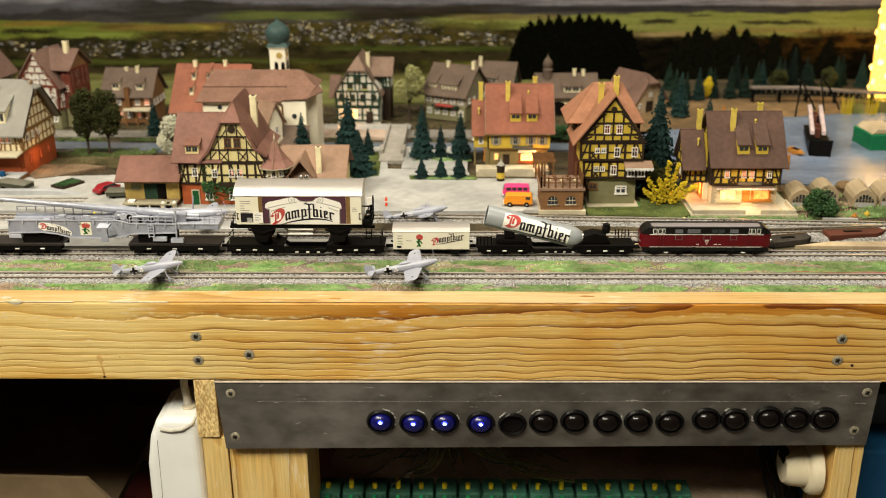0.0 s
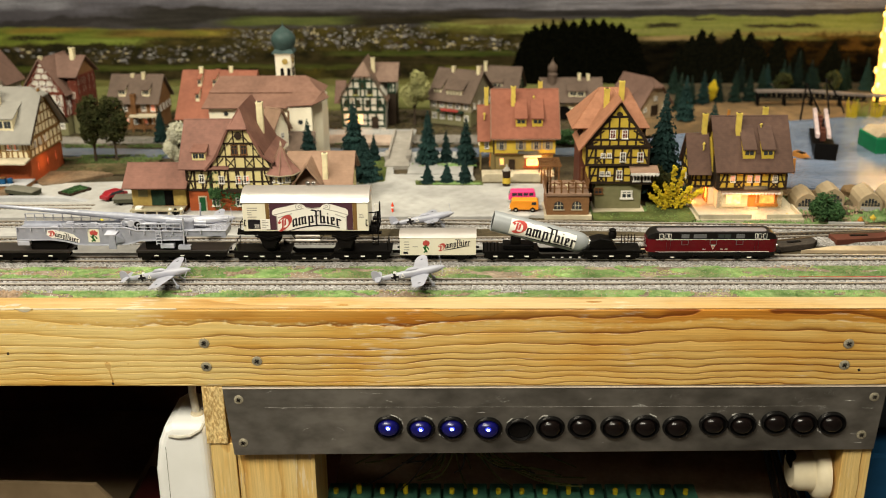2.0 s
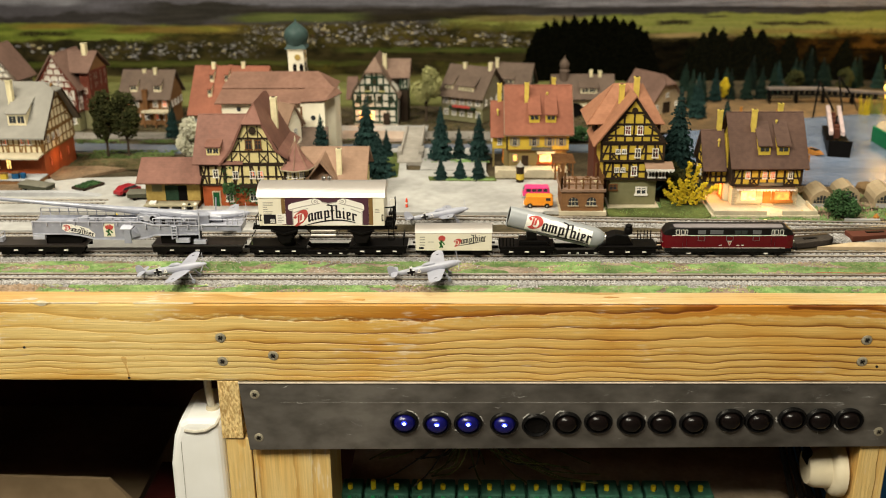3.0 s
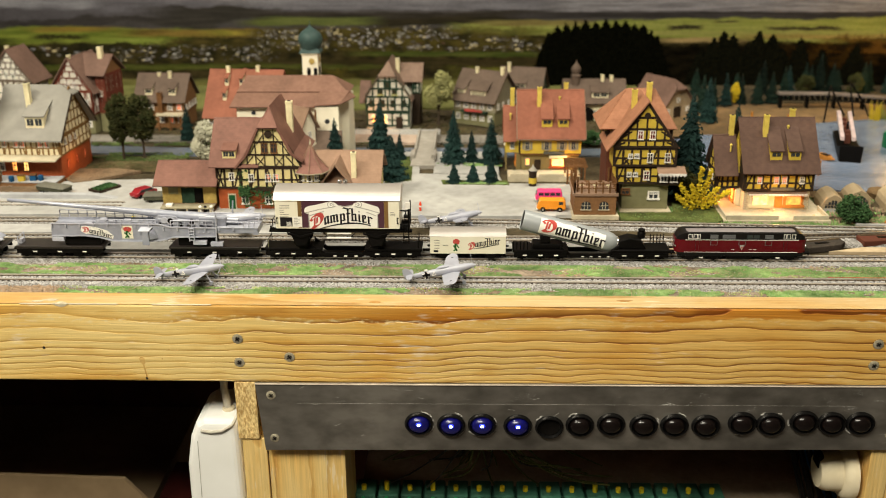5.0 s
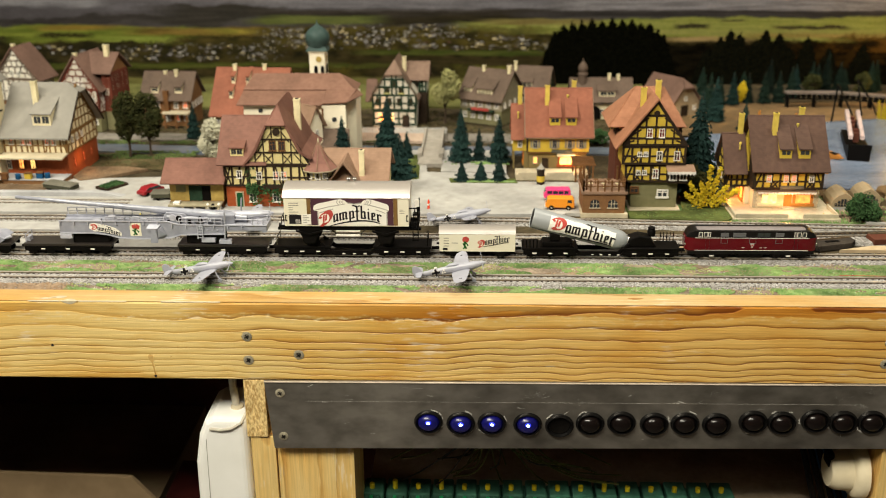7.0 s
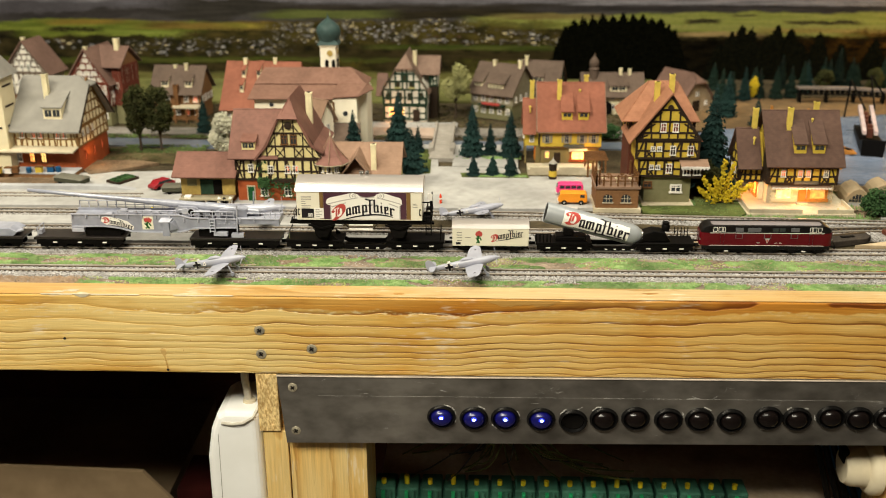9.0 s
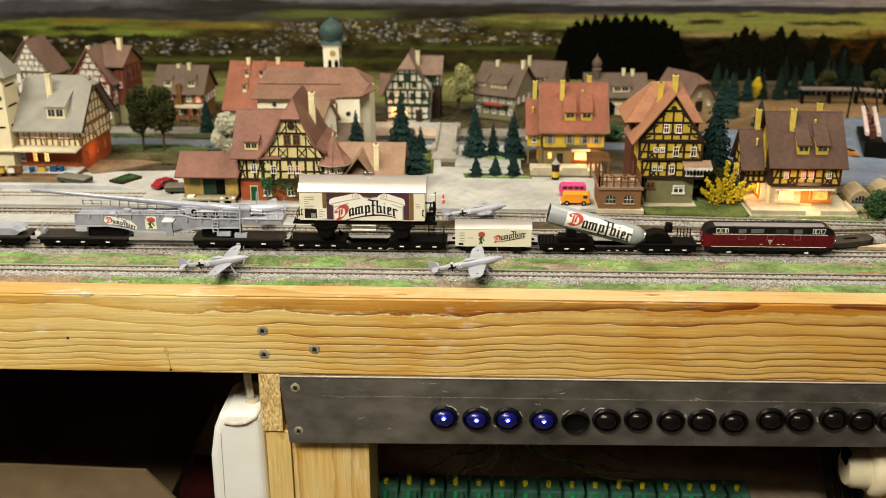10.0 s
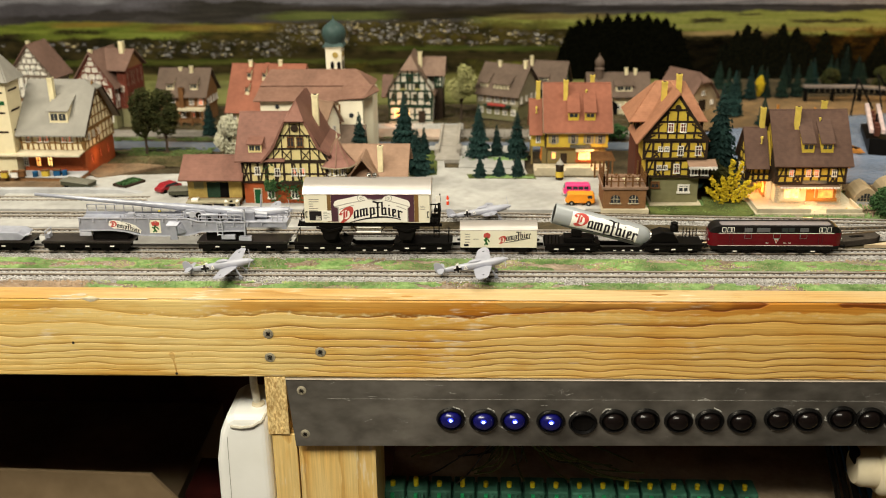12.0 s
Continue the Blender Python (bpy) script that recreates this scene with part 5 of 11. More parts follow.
flock("turf", "dark green-brown scatter between the village houses", BLADE_DARK, 47, 30000, (-0.6, 0.3, 0.46, 0.62), 0.0008, 0.0)
flock("turf", "dark green flock by the lawn trees", BLADE_DARK, 48, 5000, (-0.40, -0.30, 0.345, 0.395), 0.0010, -0.1)
flock("turf", "bright green flock edging by the lawn trees", BLADE_DULL, 54, 2200, (-0.42, -0.30, 0.380, 0.412), 0.0009, -0.05, 1.3, -0.0010)
flock("turf", "green flock on the bank of the stream", BLADE_DULL, 55, 2600, (-0.46, -0.10, 0.444, 0.458), 0.0009, -0.02, 1.3, -0.0012)
flock("turf", "green flock beside the footbridge", BLADE_DULL, 56, 1600, (-0.12, -0.062, 0.372, 0.404), 0.0009, -0.05, 1.3, -0.0008)
flock("turf", "brown dry scatter beside the warehouse", BLADE_DARK, 57, 5000, (-0.36, -0.29, 0.340, 0.372), 0.0006, -0.1, 1.2, -0.0012)
flock("turf", "dry scatter by the lake", BLADE_DRY, 49, 9000, (0.26, 0.60, 0.185, 0.28), 0.0010, 0.0)
flock("turf", "sparse green tufts by the lake", BLADE, 50, 5000, (0.28, 0.60, 0.17, 0.26), 0.0010, 0.15)

# ---- house kit ----
def window(parent, fr, u, v, w, h, pane=None, frame_mat=None, cross=True, proud=0.0006):
    """A window centred at u, v on a facade: a frame with glazing bars, and a pane behind them."""
    b = max(0.0006, w * 0.13)
    s = Shape()
    s.plate(fr, u - w / 2, u + w / 2, v + h / 2 - b, v + h / 2, -0.0004, proud + 0.0004)
    s.plate(fr, u - w / 2 - b * 0.5, u + w / 2 + b * 0.5, v - h / 2 - b * 0.6, v - h / 2 + b * 0.6, -0.0004, proud + 0.0009)
    s.plate(fr, u - w / 2, u - w / 2 + b, v - h / 2 + b * 0.6, v + h / 2 - b, -0.0004, proud + 0.0004)
    s.plate(fr, u + w / 2 - b, u + w / 2, v - h / 2 + b * 0.6, v + h / 2 - b, -0.0004, proud + 0.0004)
    if cross:
        s.plate(fr, u - b * 0.3, u + b * 0.3, v - h / 2 + b * 0.6, v + h / 2 - b, 0.0001, proud + 0.0003)
        s.plate(fr, u - w / 2 + b, u - b * 0.3, v + h * 0.08, v + h * 0.08 + b * 0.6, 0.0001, proud + 0.0003)
        s.plate(fr, u + b * 0.3, u + w / 2 - b, v + h * 0.08, v + h * 0.08 + b * 0.6, 0.0001, proud + 0.0003)
    ob = s.made("window", frame_mat or WINDOW_WHITE, parent)
    Shape().plate(fr, u - w / 2 + b * 0.4, u + w / 2 - b * 0.4, v - h / 2, v + h / 2 - b * 0.4, -0.0003, 0.0002).made("pane", pane or GLASS_DARK, ob)
    return ob


def framing(parent, fr, u0, u1, v0, v1, bays, diag=None, mat=None, w=0.0020, mid=True, t=0.0006):
    """Half-timbering on a rectangular piece of a facade."""
    s = Shape()
    for v in (v0 + w / 2, v1 - w / 2):
        s.bar(fr, u0, v, u1, v, w, t)
    if mid:
        vm = v0 + (v1 - v0) * 0.45
        s.bar(fr, u0, vm, u1, vm, w * 0.8, t * 0.8)
    for i in range(bays + 1):
        u = u0 + w / 2 + (u1 - u0 - w) * i / bays
        s.bar(fr, u, v0 + w, u, v1 - w, w, t * 0.9)
    for i, kind in (diag or {}).items():
        a, b = u0 + (u1 - u0) * i / bays + w * 0.8, u0 + (u1 - u0) * (i + 1) / bays - w * 0.8
        lo, hi = v0 + w, v1 - w
        if kind == "low":
            hi, kind = v0 + (v1 - v0) * 0.45, "x"
        if kind in "/x":
            s.bar(fr, a, lo, b, hi, w * 0.75, t * 0.7)
        if kind in "\\x":
            s.bar(fr, a, hi, b, lo, w * 0.75, t * 0.6)
    return s.made("timber_frame", mat or TIMBER, parent)


def gable_framing(parent, fr, u0, u1, v0, vtop, levels, posts, mat=None, w=0.0020, t=0.0006, braces=True):
    """Half-timbering on a gable triangle."""
    s = Shape()
    um, H = (u0 + u1) / 2, vtop - v0
    half = (u1 - u0) / 2

    def room(v):
        return half * (1 - (v - v0) / H)

    s.bar(fr, u0, v0, um, vtop, w * 1.3, t)
    s.bar(fr, u1, v0, um, vtop, w * 1.3, t * 0.95)
    for v in (v0 + w / 2, *levels):
        r = room(v)
        s.bar(fr, um - r, v, um + r, v, w, t * 0.9)
    edges = [v0, *levels, vtop]
    for a, b in zip(edges, edges[1:]):
        r = room(b) * 0.98
        m = max(1, round(posts * r / half)) if r > 0.002 else 0
        for i in range(m + 1 if m else 0):
            u = um - r + 2 * r * i / m
            s.bar(fr, u, a + w / 2, u, b - w / 2, w * 0.8, t * 0.8)
        if braces and r > 0.004:
            q = room(a) * 0.93
            s.bar(fr, um - q, a + w, um - r * 0.8, b - w, w * 0.7, t * 0.6)
            s.bar(fr, um + q, a + w, um + r * 0.8, b - w, w * 0.7, t * 0.6)
    return s.made("timber_frame", mat or TIMBER, parent)


def roof_slab(parent, a, b, c, d, mat, t=0.0016, name="roof_slope", label=""):
    """A sloping slab through four corners (eave left, eave right, ridge right, ridge left)."""
    a, b, c, d = (Vector(p) for p in (a, b, c, d))
    n = (b - a).cross(d - a).normalized() * t
    if n.z < 0:
        n = -n
    return Shape().hexa([a, b, c, d, a + n, b + n, c + n, d + n]).made(name, mat, parent, label, bevel=0.0003, seg=1)


def gable_roof(parent, x0, x1, y0, y1, ze, zr, mat, along="x", t=0.0016, mid=None):
    """Two slopes and a ridge cap; along: the ridge's direction."""
    if along == "x":
        ym = (y0 + y1) / 2 if mid is None else mid
        roof_slab(parent, (x0, y0, ze), (x1, y0, ze), (x1, ym, zr), (x0, ym, zr), mat, t)
        roof_slab(parent, (x1, y1, ze), (x0, y1, ze), (x0, ym, zr), (x1, ym, zr), mat, t)
        Shape().rod((x0, ym, zr + t * 0.6), (x1, ym, zr + t * 0.6), 0.0011, n=6).made("ridge_cap", mat, parent)
    else:
        xm = (x0 + x1) / 2 if mid is None else mid
        roof_slab(parent, (x0, y1, ze), (x0, y0, ze), (xm, y0, zr), (xm, y1, zr), mat, t)
        roof_slab(parent, (x1, y0, ze), (x1, y1, ze), (xm, y1, zr), (xm, y0, zr), mat, t)
        Shape().rod((xm, y0, zr + t * 0.6), (xm, y1, zr + t * 0.6), 0.0011, n=6).made("ridge_cap", mat, parent)


def body(parent, x0, x1, y0, y1, z0, z1, mat, name="wall"):
    return Shape().box(x0, x1, y0, y1, z0, z1).made(name, mat, parent, bevel=0.0002, seg=1)


def gable_body(parent, x0, x1, y0, y1, z0, z1, mat, along="x"):
    """The wall under a gable roof: a triangle pulled along the ridge."""
    s = Shape()
    if along == "x":
        s.prism([(y0, z0), (y1, z0), ((y0 + y1) / 2, z1)], "x", x0, x1)
    else:
        s.prism([(x0, z0), (x1, z0), ((x0 + x1) / 2, z1)], "y", y0, y1)
    return s.made("gable_wall", mat, parent)


def chimney(parent, x, y, z0, z1, mat, w=0.0042):
    s = Shape().box(x - w / 2, x + w / 2, y - w / 2, y + w / 2, z0, z1 - 0.0016)
    s.box(x - w * 0.56, x + w * 0.56, y - w * 0.56, y + w * 0.56, z1 - 0.0016, z1)
    ob = s.made("chimney", mat, parent)
    Shape().box(x - w * 0.3, x + w * 0.3, y - w * 0.3, y + w * 0.3, z1 - 0.0002, z1 + 0.0003).made("flue", BLACK_MATT, ob)


def dormer(parent, x, w, yf, zf, h, depth, mat_wall, mat_roof, pane=None, rise=0.35, panes=1):
    """A shed dormer: front wall at y = yf from zf up by h, running back by depth, roof falling to the front."""
    top = zf + h
    b = Shape().prism([(yf, zf), (yf + depth, zf), (yf + depth, top + depth * rise - 0.0006), (yf, top - 0.0004)], "x", x - w / 2, x + w / 2).made("dormer", mat_wall, parent)
    roof = Shape()
    roof.hexa([Vector(p) for p in ((x - w * 0.6, yf - 0.0016, top - 0.0004), (x + w * 0.6, yf - 0.0016, top - 0.0004), (x + w * 0.6, yf + depth, top + depth * rise), (x - w * 0.6, yf + depth, top + depth * rise), (x - w * 0.6, yf - 0.0016, top + 0.0006), (x + w * 0.6, yf - 0.0016, top + 0.0006), (x + w * 0.6, yf + depth, top + depth * rise + 0.001), (x - w * 0.6, yf + depth, top + depth * rise + 0.001))])
    roof.made("dormer_roof", mat_roof, b)
    fr = face((x, yf, zf), (1, 0, 0))
    s = Shape()
    for k in range(panes):
        u = (k - (panes - 1) / 2) * w * 0.9 / panes
        a = w * 0.36 / panes
        for e in (-1, 1):
            s.plate(fr, u + e * a * 0.54 - a * 0.46, u + e * a * 0.54 + a * 0.46, h * 0.46, h * 0.86, -0.0002, 0.0003)
    s.made("dormer_window", pane or GLASS_DARK, b)


def vent(parent, x, y, z):
    Shape().lathe(x, y, [(0.0007, z - 0.003), (0.0007, z + 0.002), (0.0013, z + 0.0024), (0.0012, z + 0.0038), (0.0002, z + 0.0044)], 8).made("roof_vent", CHIMNEY_YELLOW, parent)


def inn(label, x, y, roof, ground, lit, terrace, wx=-0.018):
    """The two-storey inn kit: ground floor, half-timbered upper floor, wide roof with two dormers, and a lower wing."""
    h = thing("timbered_inn", label, "house", x, y, 0, group="village houses")
    body(h, 0.0058, 0.0642, 0.0, 0.056, -0.003, 0.0178, ground)
    body(h, 0.0040, 0.0660, -0.003, 0.058, 0.018, 0.0345, YELLOW)
    gable_body(h, 0.0050, 0.0650, 0.0, 0.056, 0.0345, 0.074, YELLOW)
    Shape().prism([(-0.0034, 0.0182), (0.0140, 0.0182), (0.0140, 0.0525), (0.0004, 0.0345), (-0.0034, 0.0345)], "x", 0.0032, 0.0044).made("corner_timber", TIMBER, h, "dark corner boarding")
    fr = face((0, -0.003, 0), (1, 0, 0))
    if lit:
        framing(h, fr, 0.0040, 0.0660, 0.018, 0.0345, 8, {2: "low", 6: "low", 0: "/", 7: "\\"})
    else:
        for u in (0.0115, 0.0310, 0.0465, 0.0580):
            window(h, fr, u, 0.0275, 0.0048, 0.0085, GLASS_DARK, PRINT_GREY)
            for e in (-0.0040, 0.0040):
                Shape().plate(fr, u + e - 0.0011, u + e + 0.0011, 0.0233, 0.0318, 0.0, 0.0006).made("shutter", INFILL_DIM, h, "grey-white shutter")
        Shape().plate(fr, 0.0040, 0.0660, 0.0180, 0.0192, 0.0, 0.0007).made("sill_beam", TIMBER_BROWN, h)
    for u in (0.0175, 0.0325, 0.0395, 0.055) if lit else ():
        window(h, fr, u, 0.0285, 0.0042, 0.0065, LIT_RED if u < 0.05 else GLASS_DARK)
    Shape().plate(fr, 0.028, 0.049, 0.0184, 0.0214, 0.0, 0.0012).made("sign_board", SLATE_SIGN, h, "grey inn sign")
    gable_roof(h, 0.0010, 0.0700, -0.0075, 0.0635, 0.0345, 0.0770, roof)
    # ground floor front
    f0 = face((0, 0, 0), (1, 0, 0))
    if lit:
        window(h, f0, 0.0205, 0.0086, 0.0175, 0.0118, LIT_YELLOW, CREAM, False)
        window(h, f0, 0.0505, 0.0086, 0.0180, 0.0118, LIT_SHOP, ORANGE_POST, False)
        d = Shape().plate(f0, 0.0335, 0.0405, -0.001, 0.0135, -0.0003, 0.0008).made("door", ORANGE_POST, h, "orange-lit shop door")
        for s in range(9):
            for u in (0.0056, 0.0602):
                Shape().plate(f0, u, u + 0.003 + 0.001 * (s % 2), s * 0.0019, s * 0.0019 + 0.0015, -0.0003, 0.0009).made("corner_stone", STONE_PALE, h)
        a = Shape().hexa([Vector(p) for p in ((0.008, -0.0008, 0.0164), (0.061, -0.0008, 0.0164), (0.061, -0.0060, 0.0152), (0.008, -0.0060, 0.0152), (0.008, -0.0008, 0.0172), (0.061, -0.0008, 0.0172), (0.061, -0.0060, 0.0158), (0.008, -0.0060, 0.0158))]).made("awning", ROOF_TAN, h, "small awning with a white scalloped edge")
        for k in range(18):
            u = 0.0082 + k * 0.00293
            Shape().prism([(u, 0.0160), (u + 0.0027, 0.0160), (u + 0.0024, 0.0146), (u + 0.0013, 0.0141), (u + 0.0003, 0.0146)], "y", -0.0064, -0.0060).made("scallop", WINDOW_WHITE, a)
    else:
        window(h, f0, 0.012, 0.010, 0.0045, 0.007, LIT, STONE_PALE, False)
        Shape().plate(f0, 0.019, 0.0255, -0.001, 0.012, -0.0003, 0.0005).made("door", TIMBER, h, "dark plank door")
        window(h, f0, 0.043, 0.0095, 0.016, 0.011, LIT_YELLOW, BRICK_RED, False)
        Shape().plate(f0, 0.034, 0.052, 0.0145, 0.0172, 0.0, 0.005).made("awning", CREAM, h, "cream shop awning")
        for a, b in (((0.070, -0.0076, 0.0350), (0.070, 0.028, 0.0776)), ((0.001, -0.0078, 0.0348), (0.070, -0.0078, 0.0348)), ((0.001, -0.0076, 0.0350), (0.001, 0.028, 0.0776))):
            Shape().rod(a, b, 0.0009, n=6).made("verge_board", ROOF_TAN, h)
    # dormers, chimneys
    for u in (0.031, 0.0475):
        dormer(h, u, 0.0105, 0.0000, 0.0450, 0.0092, 0.026, YELLOW, roof, rise=0.76)
    chimney(h, 0.0235, 0.0165, 0.060, 0.0835, CHIMNEY_YELLOW)
    chimney(h, 0.052, 0.036, 0.066, 0.0845, CHIMNEY_YELLOW)
    vent(h, 0.0445, 0.0195, 0.069)
    # side wing, set back, with its own lower roof and an open porch below
    wr, ww = 0.0038, 0.0038 - wx
    body(h, wx, wr, 0.012, 0.046, 0.016, 0.0305, YELLOW)
    gable_body(h, wx, wr, 0.012, 0.046, 0.0305, 0.058, YELLOW)
    wf, ws = face((wx, 0.012, 0), (1, 0, 0)), face((wx, 0.046, 0), (0, -1, 0))
    if lit:
        framing(h, wf, 0, ww, 0.016, 0.0305, 4, {0: "/"})
        gable_framing(h, ws, 0, 0.034, 0.0305, 0.058, [0.040, 0.049], 3)
        framing(h, ws, 0, 0.034, 0.016, 0.0305, 4, {0: "/", 3: "\\"})
    else:
        window(h, wf, ww * 0.5, 0.0240, 0.0046, 0.0075)
    for u in (0.0105, 0.0235):
        window(h, ws, u, 0.0245, 0.0045, 0.006)
    gable_roof(h, wx - 0.0025, 0.0008, 0.006, 0.052, 0.0285, 0.0605, roof)
    chimney(h, -0.0035, 0.030, 0.050, 0.0800, CHIMNEY_YELLOW)
    vent(h, -0.0055, 0.018, 0.052)
    body(h, 0.0010, 0.0056, 0.012, 0.046, -0.003, 0.016, ground)
    for py in (0.013, 0.045):
        Shape().box(wx + 0.0002, wx + 0.0018, py - 0.0008, py + 0.0008, -0.003, 0.016).made("porch_post", TIMBER if lit else MUSTARD, h)
    pf = face((0.0010, 0.046, 0), (0, -1, 0))
    window(h, pf, 0.0245, 0.0080, 0.013, 0.0135, LIT, ORANGE_POST, False)
    if terrace:
        Shape().box(-0.018, 0.076, -0.031, 0.062, -0.006, -0.0004).made("terrace_slab", STONE_PALE, h, bevel=0.0004)
        for a, b in ((-0.016, 0.030), (0.043, 0.074)):
            Shape().box(a, b, -0.0300, -0.0286, -0.0004, 0.0036).made("low_fence", STONE_PALE, h, "cream low fence", bevel=0.0002)
        Shape().box(-0.0165, -0.0151, -0.0300, 0.012, -0.0004, 0.0034).made("low_fence", STONE_PALE, h, bevel=0.0002)
        Shape().box(0.0725, 0.0739, -0.0284, 0.0, -0.0004, 0.0036).made("low_fence", STONE_PALE, h, bevel=0.0002)
        Shape().box(0.032, 0.042, -0.006, 0.0, -0.0004, 0.0012).made("step", STONE_PALE, h)
    return h


M = inn("half-timbered yellow inn with brown roof and brightly lit shop front", 0.250, 0.221, ROOF_BROWN, CREAM, True, True)
bulb("inn_shop_lamp", 0.284, 0.207, 0.0130, 0.017, (1.0, 0.43, 0.13))
bulb("inn_porch_lamp", 0.236, 0.240, 0.0125, 0.030, (1.0, 0.38, 0.12))
I = inn("half-timbered yellow inn with brick-red roof and mustard ground floor", 0.0535, 0.342, ROOF_RED, MUSTARD, False, False, -0.0105)
bulb("inn_terrace_lamp", 0.104, 0.331, 0.0120, 0.016)

# garden terrace before the red-roofed inn
gt = thing("garden_terrace", "low cream garden wall and orange-lit arbour before the inn", "terrace")
Shape().box(0.045, 0.118, 0.316, 0.3405, -0.004, 0.0014).made("terrace_slab", STONE_PALE, gt)
for a, b in ((0.047, 0.070), (0.076, 0.102)):
    Shape().box(a, b, 0.316, 0.3175, 0.0014, 0.0042).made("low_wall", STONE_PALE, gt, bevel=0.0002)
for x in (0.103, 0.1115, 0.120):
    for y in (0.300, 0.330):
        Shape().box(x - 0.0008, x + 0.0008, y - 0.0008, y + 0.0008, -0.003, 0.016).made("arbour_post", TIMBER_BROWN, gt)
for k in range(8):
    Shape().box(0.1005, 0.1225, 0.299 + k * 0.0043, 0.3002 + k * 0.0043, 0.0160, 0.0172).made("arbour_slat", TIMBER_BROWN, gt)
for k in range(3):
    Shape().lathe(0.105 + k * 0.006, 0.312, [(0.0004, -0.003), (0.0004, 0.0045), (0.0022, 0.0047), (0.0022, 0.0053)], 8).made("garden_table", (ORANGE_POST, CREAM, TIMBER_BROWN)[k], gt)

# advertising pillar
pil = thing("poster_pillar", "dark round poster pillar with yellow band and pale cap", "pillar", 0.0685, 0.2945)
pil.matrix_world = pil.matrix_world @ Matrix.Diagonal((0.85, 0.85, 0.80, 1))
Shape().lathe(0, 0, [(0.0045, -0.003), (0.0045, 0.016), (0.0052, 0.0162), (0.0050, 0.018)], 14).made("pillar_body", TIMBER, pil, smooth=True)
Shape().lathe(0, 0, [(0.0047, 0.002), (0.0047, 0.009)], 14).made("poster_band", YELLOW, pil)
Shape().lathe(0, 0, [(0.0050, 0.0181), (0.0030, 0.0205), (0.0012, 0.0225), (0.0002, 0.026)], 14).made("cap", PRINT_GREY, pil, smooth=True)


# ---- the tall yellow timbered house ----
def tall_house():
    h = thing("timbered_house", "tall yellow half-timbered gabled house on an olive ground floor", "house", 0.1455, 0.221, group="village houses")
    body(h, 0.0, 0.0415, 0.0, 0.055, -0.003, 0.0238, OLIVE)
    Shape().box(-0.002, 0.044, -0.008, 0.055, -0.005, -0.0002).made("base_slab", STONE_PALE, h)
    body(h, -0.007, 0.0470, -0.003, 0.020, 0.0242, 0.0410, YELLOW)
    body(h, -0.0105, 0.0462, -0.005, 0.020, 0.0412, 0.0585, YELLOW)
    gable_body(h, -0.0105, 0.0462, -0.006, 0.040, 0.0585, 0.0985, YELLOW, "y")
    f1, f2, f3 = face((0, -0.003, 0), (1, 0, 0)), face((0, -0.005, 0), (1, 0, 0)), face((0, -0.006, 0), (1, 0, 0))
    framing(h, f1, -0.007, 0.0470, 0.0242, 0.0410, 7, {0: "/", 1: "low", 3: "\\", 6: "\\"})
    framing(h, f2, -0.0105, 0.0462, 0.0412, 0.0585, 7, {0: "/", 1: "low", 4: "/", 6: "\\"})
    gable_framing(h, f3, -0.0105, 0.0462, 0.0585, 0.0985, [0.0655, 0.0755, 0.0860], 7)
    for u, p in ((0.005, 0), (0.0105, 0)):
        window(h, f1, u, 0.0335, 0.0042, 0.0042, GLASS_DARK)
        window(h, f2, u, 0.0510, 0.0042, 0.0042, GLASS_DARK)
    window(h, f1, 0.0205, 0.0325, 0.0052, 0.0085, WINE_PANE)
    window(h, f2, 0.0225, 0.0495, 0.0052, 0.0085, GLASS_DARK)
    window(h, f2, 0.0380, 0.0495, 0.0054, 0.0085, WINE_PANE)
    window(h, f3, 0.0125, 0.0705, 0.0050, 0.0080, WINE_PANE)
    window(h, f3, 0.0232, 0.0705, 0.0050, 0.0080, WINE_PANE)
    s = Shape().rod((0.0178, -0.0072, 0.0880), (0.0178, -0.0058, 0.0880), 0.0026, n=14)
    s.made("round_window", TIMBER, h)
    window(h, face((0, 0, 0), (1, 0, 0)), 0.0285, 0.0130, 0.0105, 0.0075, GLASS_DARK)
    window(h, face((0, 0, 0), (1, 0, 0)), 0.0030, 0.0165, 0.0080, 0.0060, GLASS_DARK, TIMBER_BROWN)
    # bay with striped awning
    b = Shape().box(0.0310, 0.0500, -0.0075, -0.003, 0.0245, 0.0385).made("bay", TIMBER, h)
    fb = face((0, -0.0075, 0), (1, 0, 0))
    window(h, fb, 0.0355, 0.0320, 0.0066, 0.0085, GLASS_DARK)
    window(h, fb, 0.0445, 0.0320, 0.0066, 0.0085, GLASS_DARK)
    a = Shape()
    a.hexa([Vector(p) for p in ((0.029, -0.0030, 0.0400), (0.054, -0.0030, 0.0400), (0.054, -0.0150, 0.0365), (0.029, -0.0150, 0.0365), (0.029, -0.0030, 0.0410), (0.054, -0.0030, 0.0410), (0.054, -0.0150, 0.0375), (0.029, -0.0150, 0.0375))])
    aw = a.made("awning", ROOF_TAN, h, "tan shop awning with white scalloped edge")
    Shape().box(0.029, 0.054, -0.0154, -0.0148, 0.0356, 0.0374).made("valance", WINDOW_WHITE, aw, "white valance")
    for k in range(8):
        Shape().prism([(0.0292 + k * 0.0031, 0.0356), (0.0320 + k * 0.0031, 0.0356), (0.0306 + k * 0.0031, 0.0340)], "y", -0.0152, -0.0146).made("scallop", WINDOW_WHITE, aw)
    # main roof, ridge front to back
    roof_slab(h, (-0.0165, 0.045, 0.0560), (-0.0165, -0.011, 0.0560), (0.0178, -0.011, 0.1000), (0.0178, 0.045, 0.1000), ROOF_ORANGE)
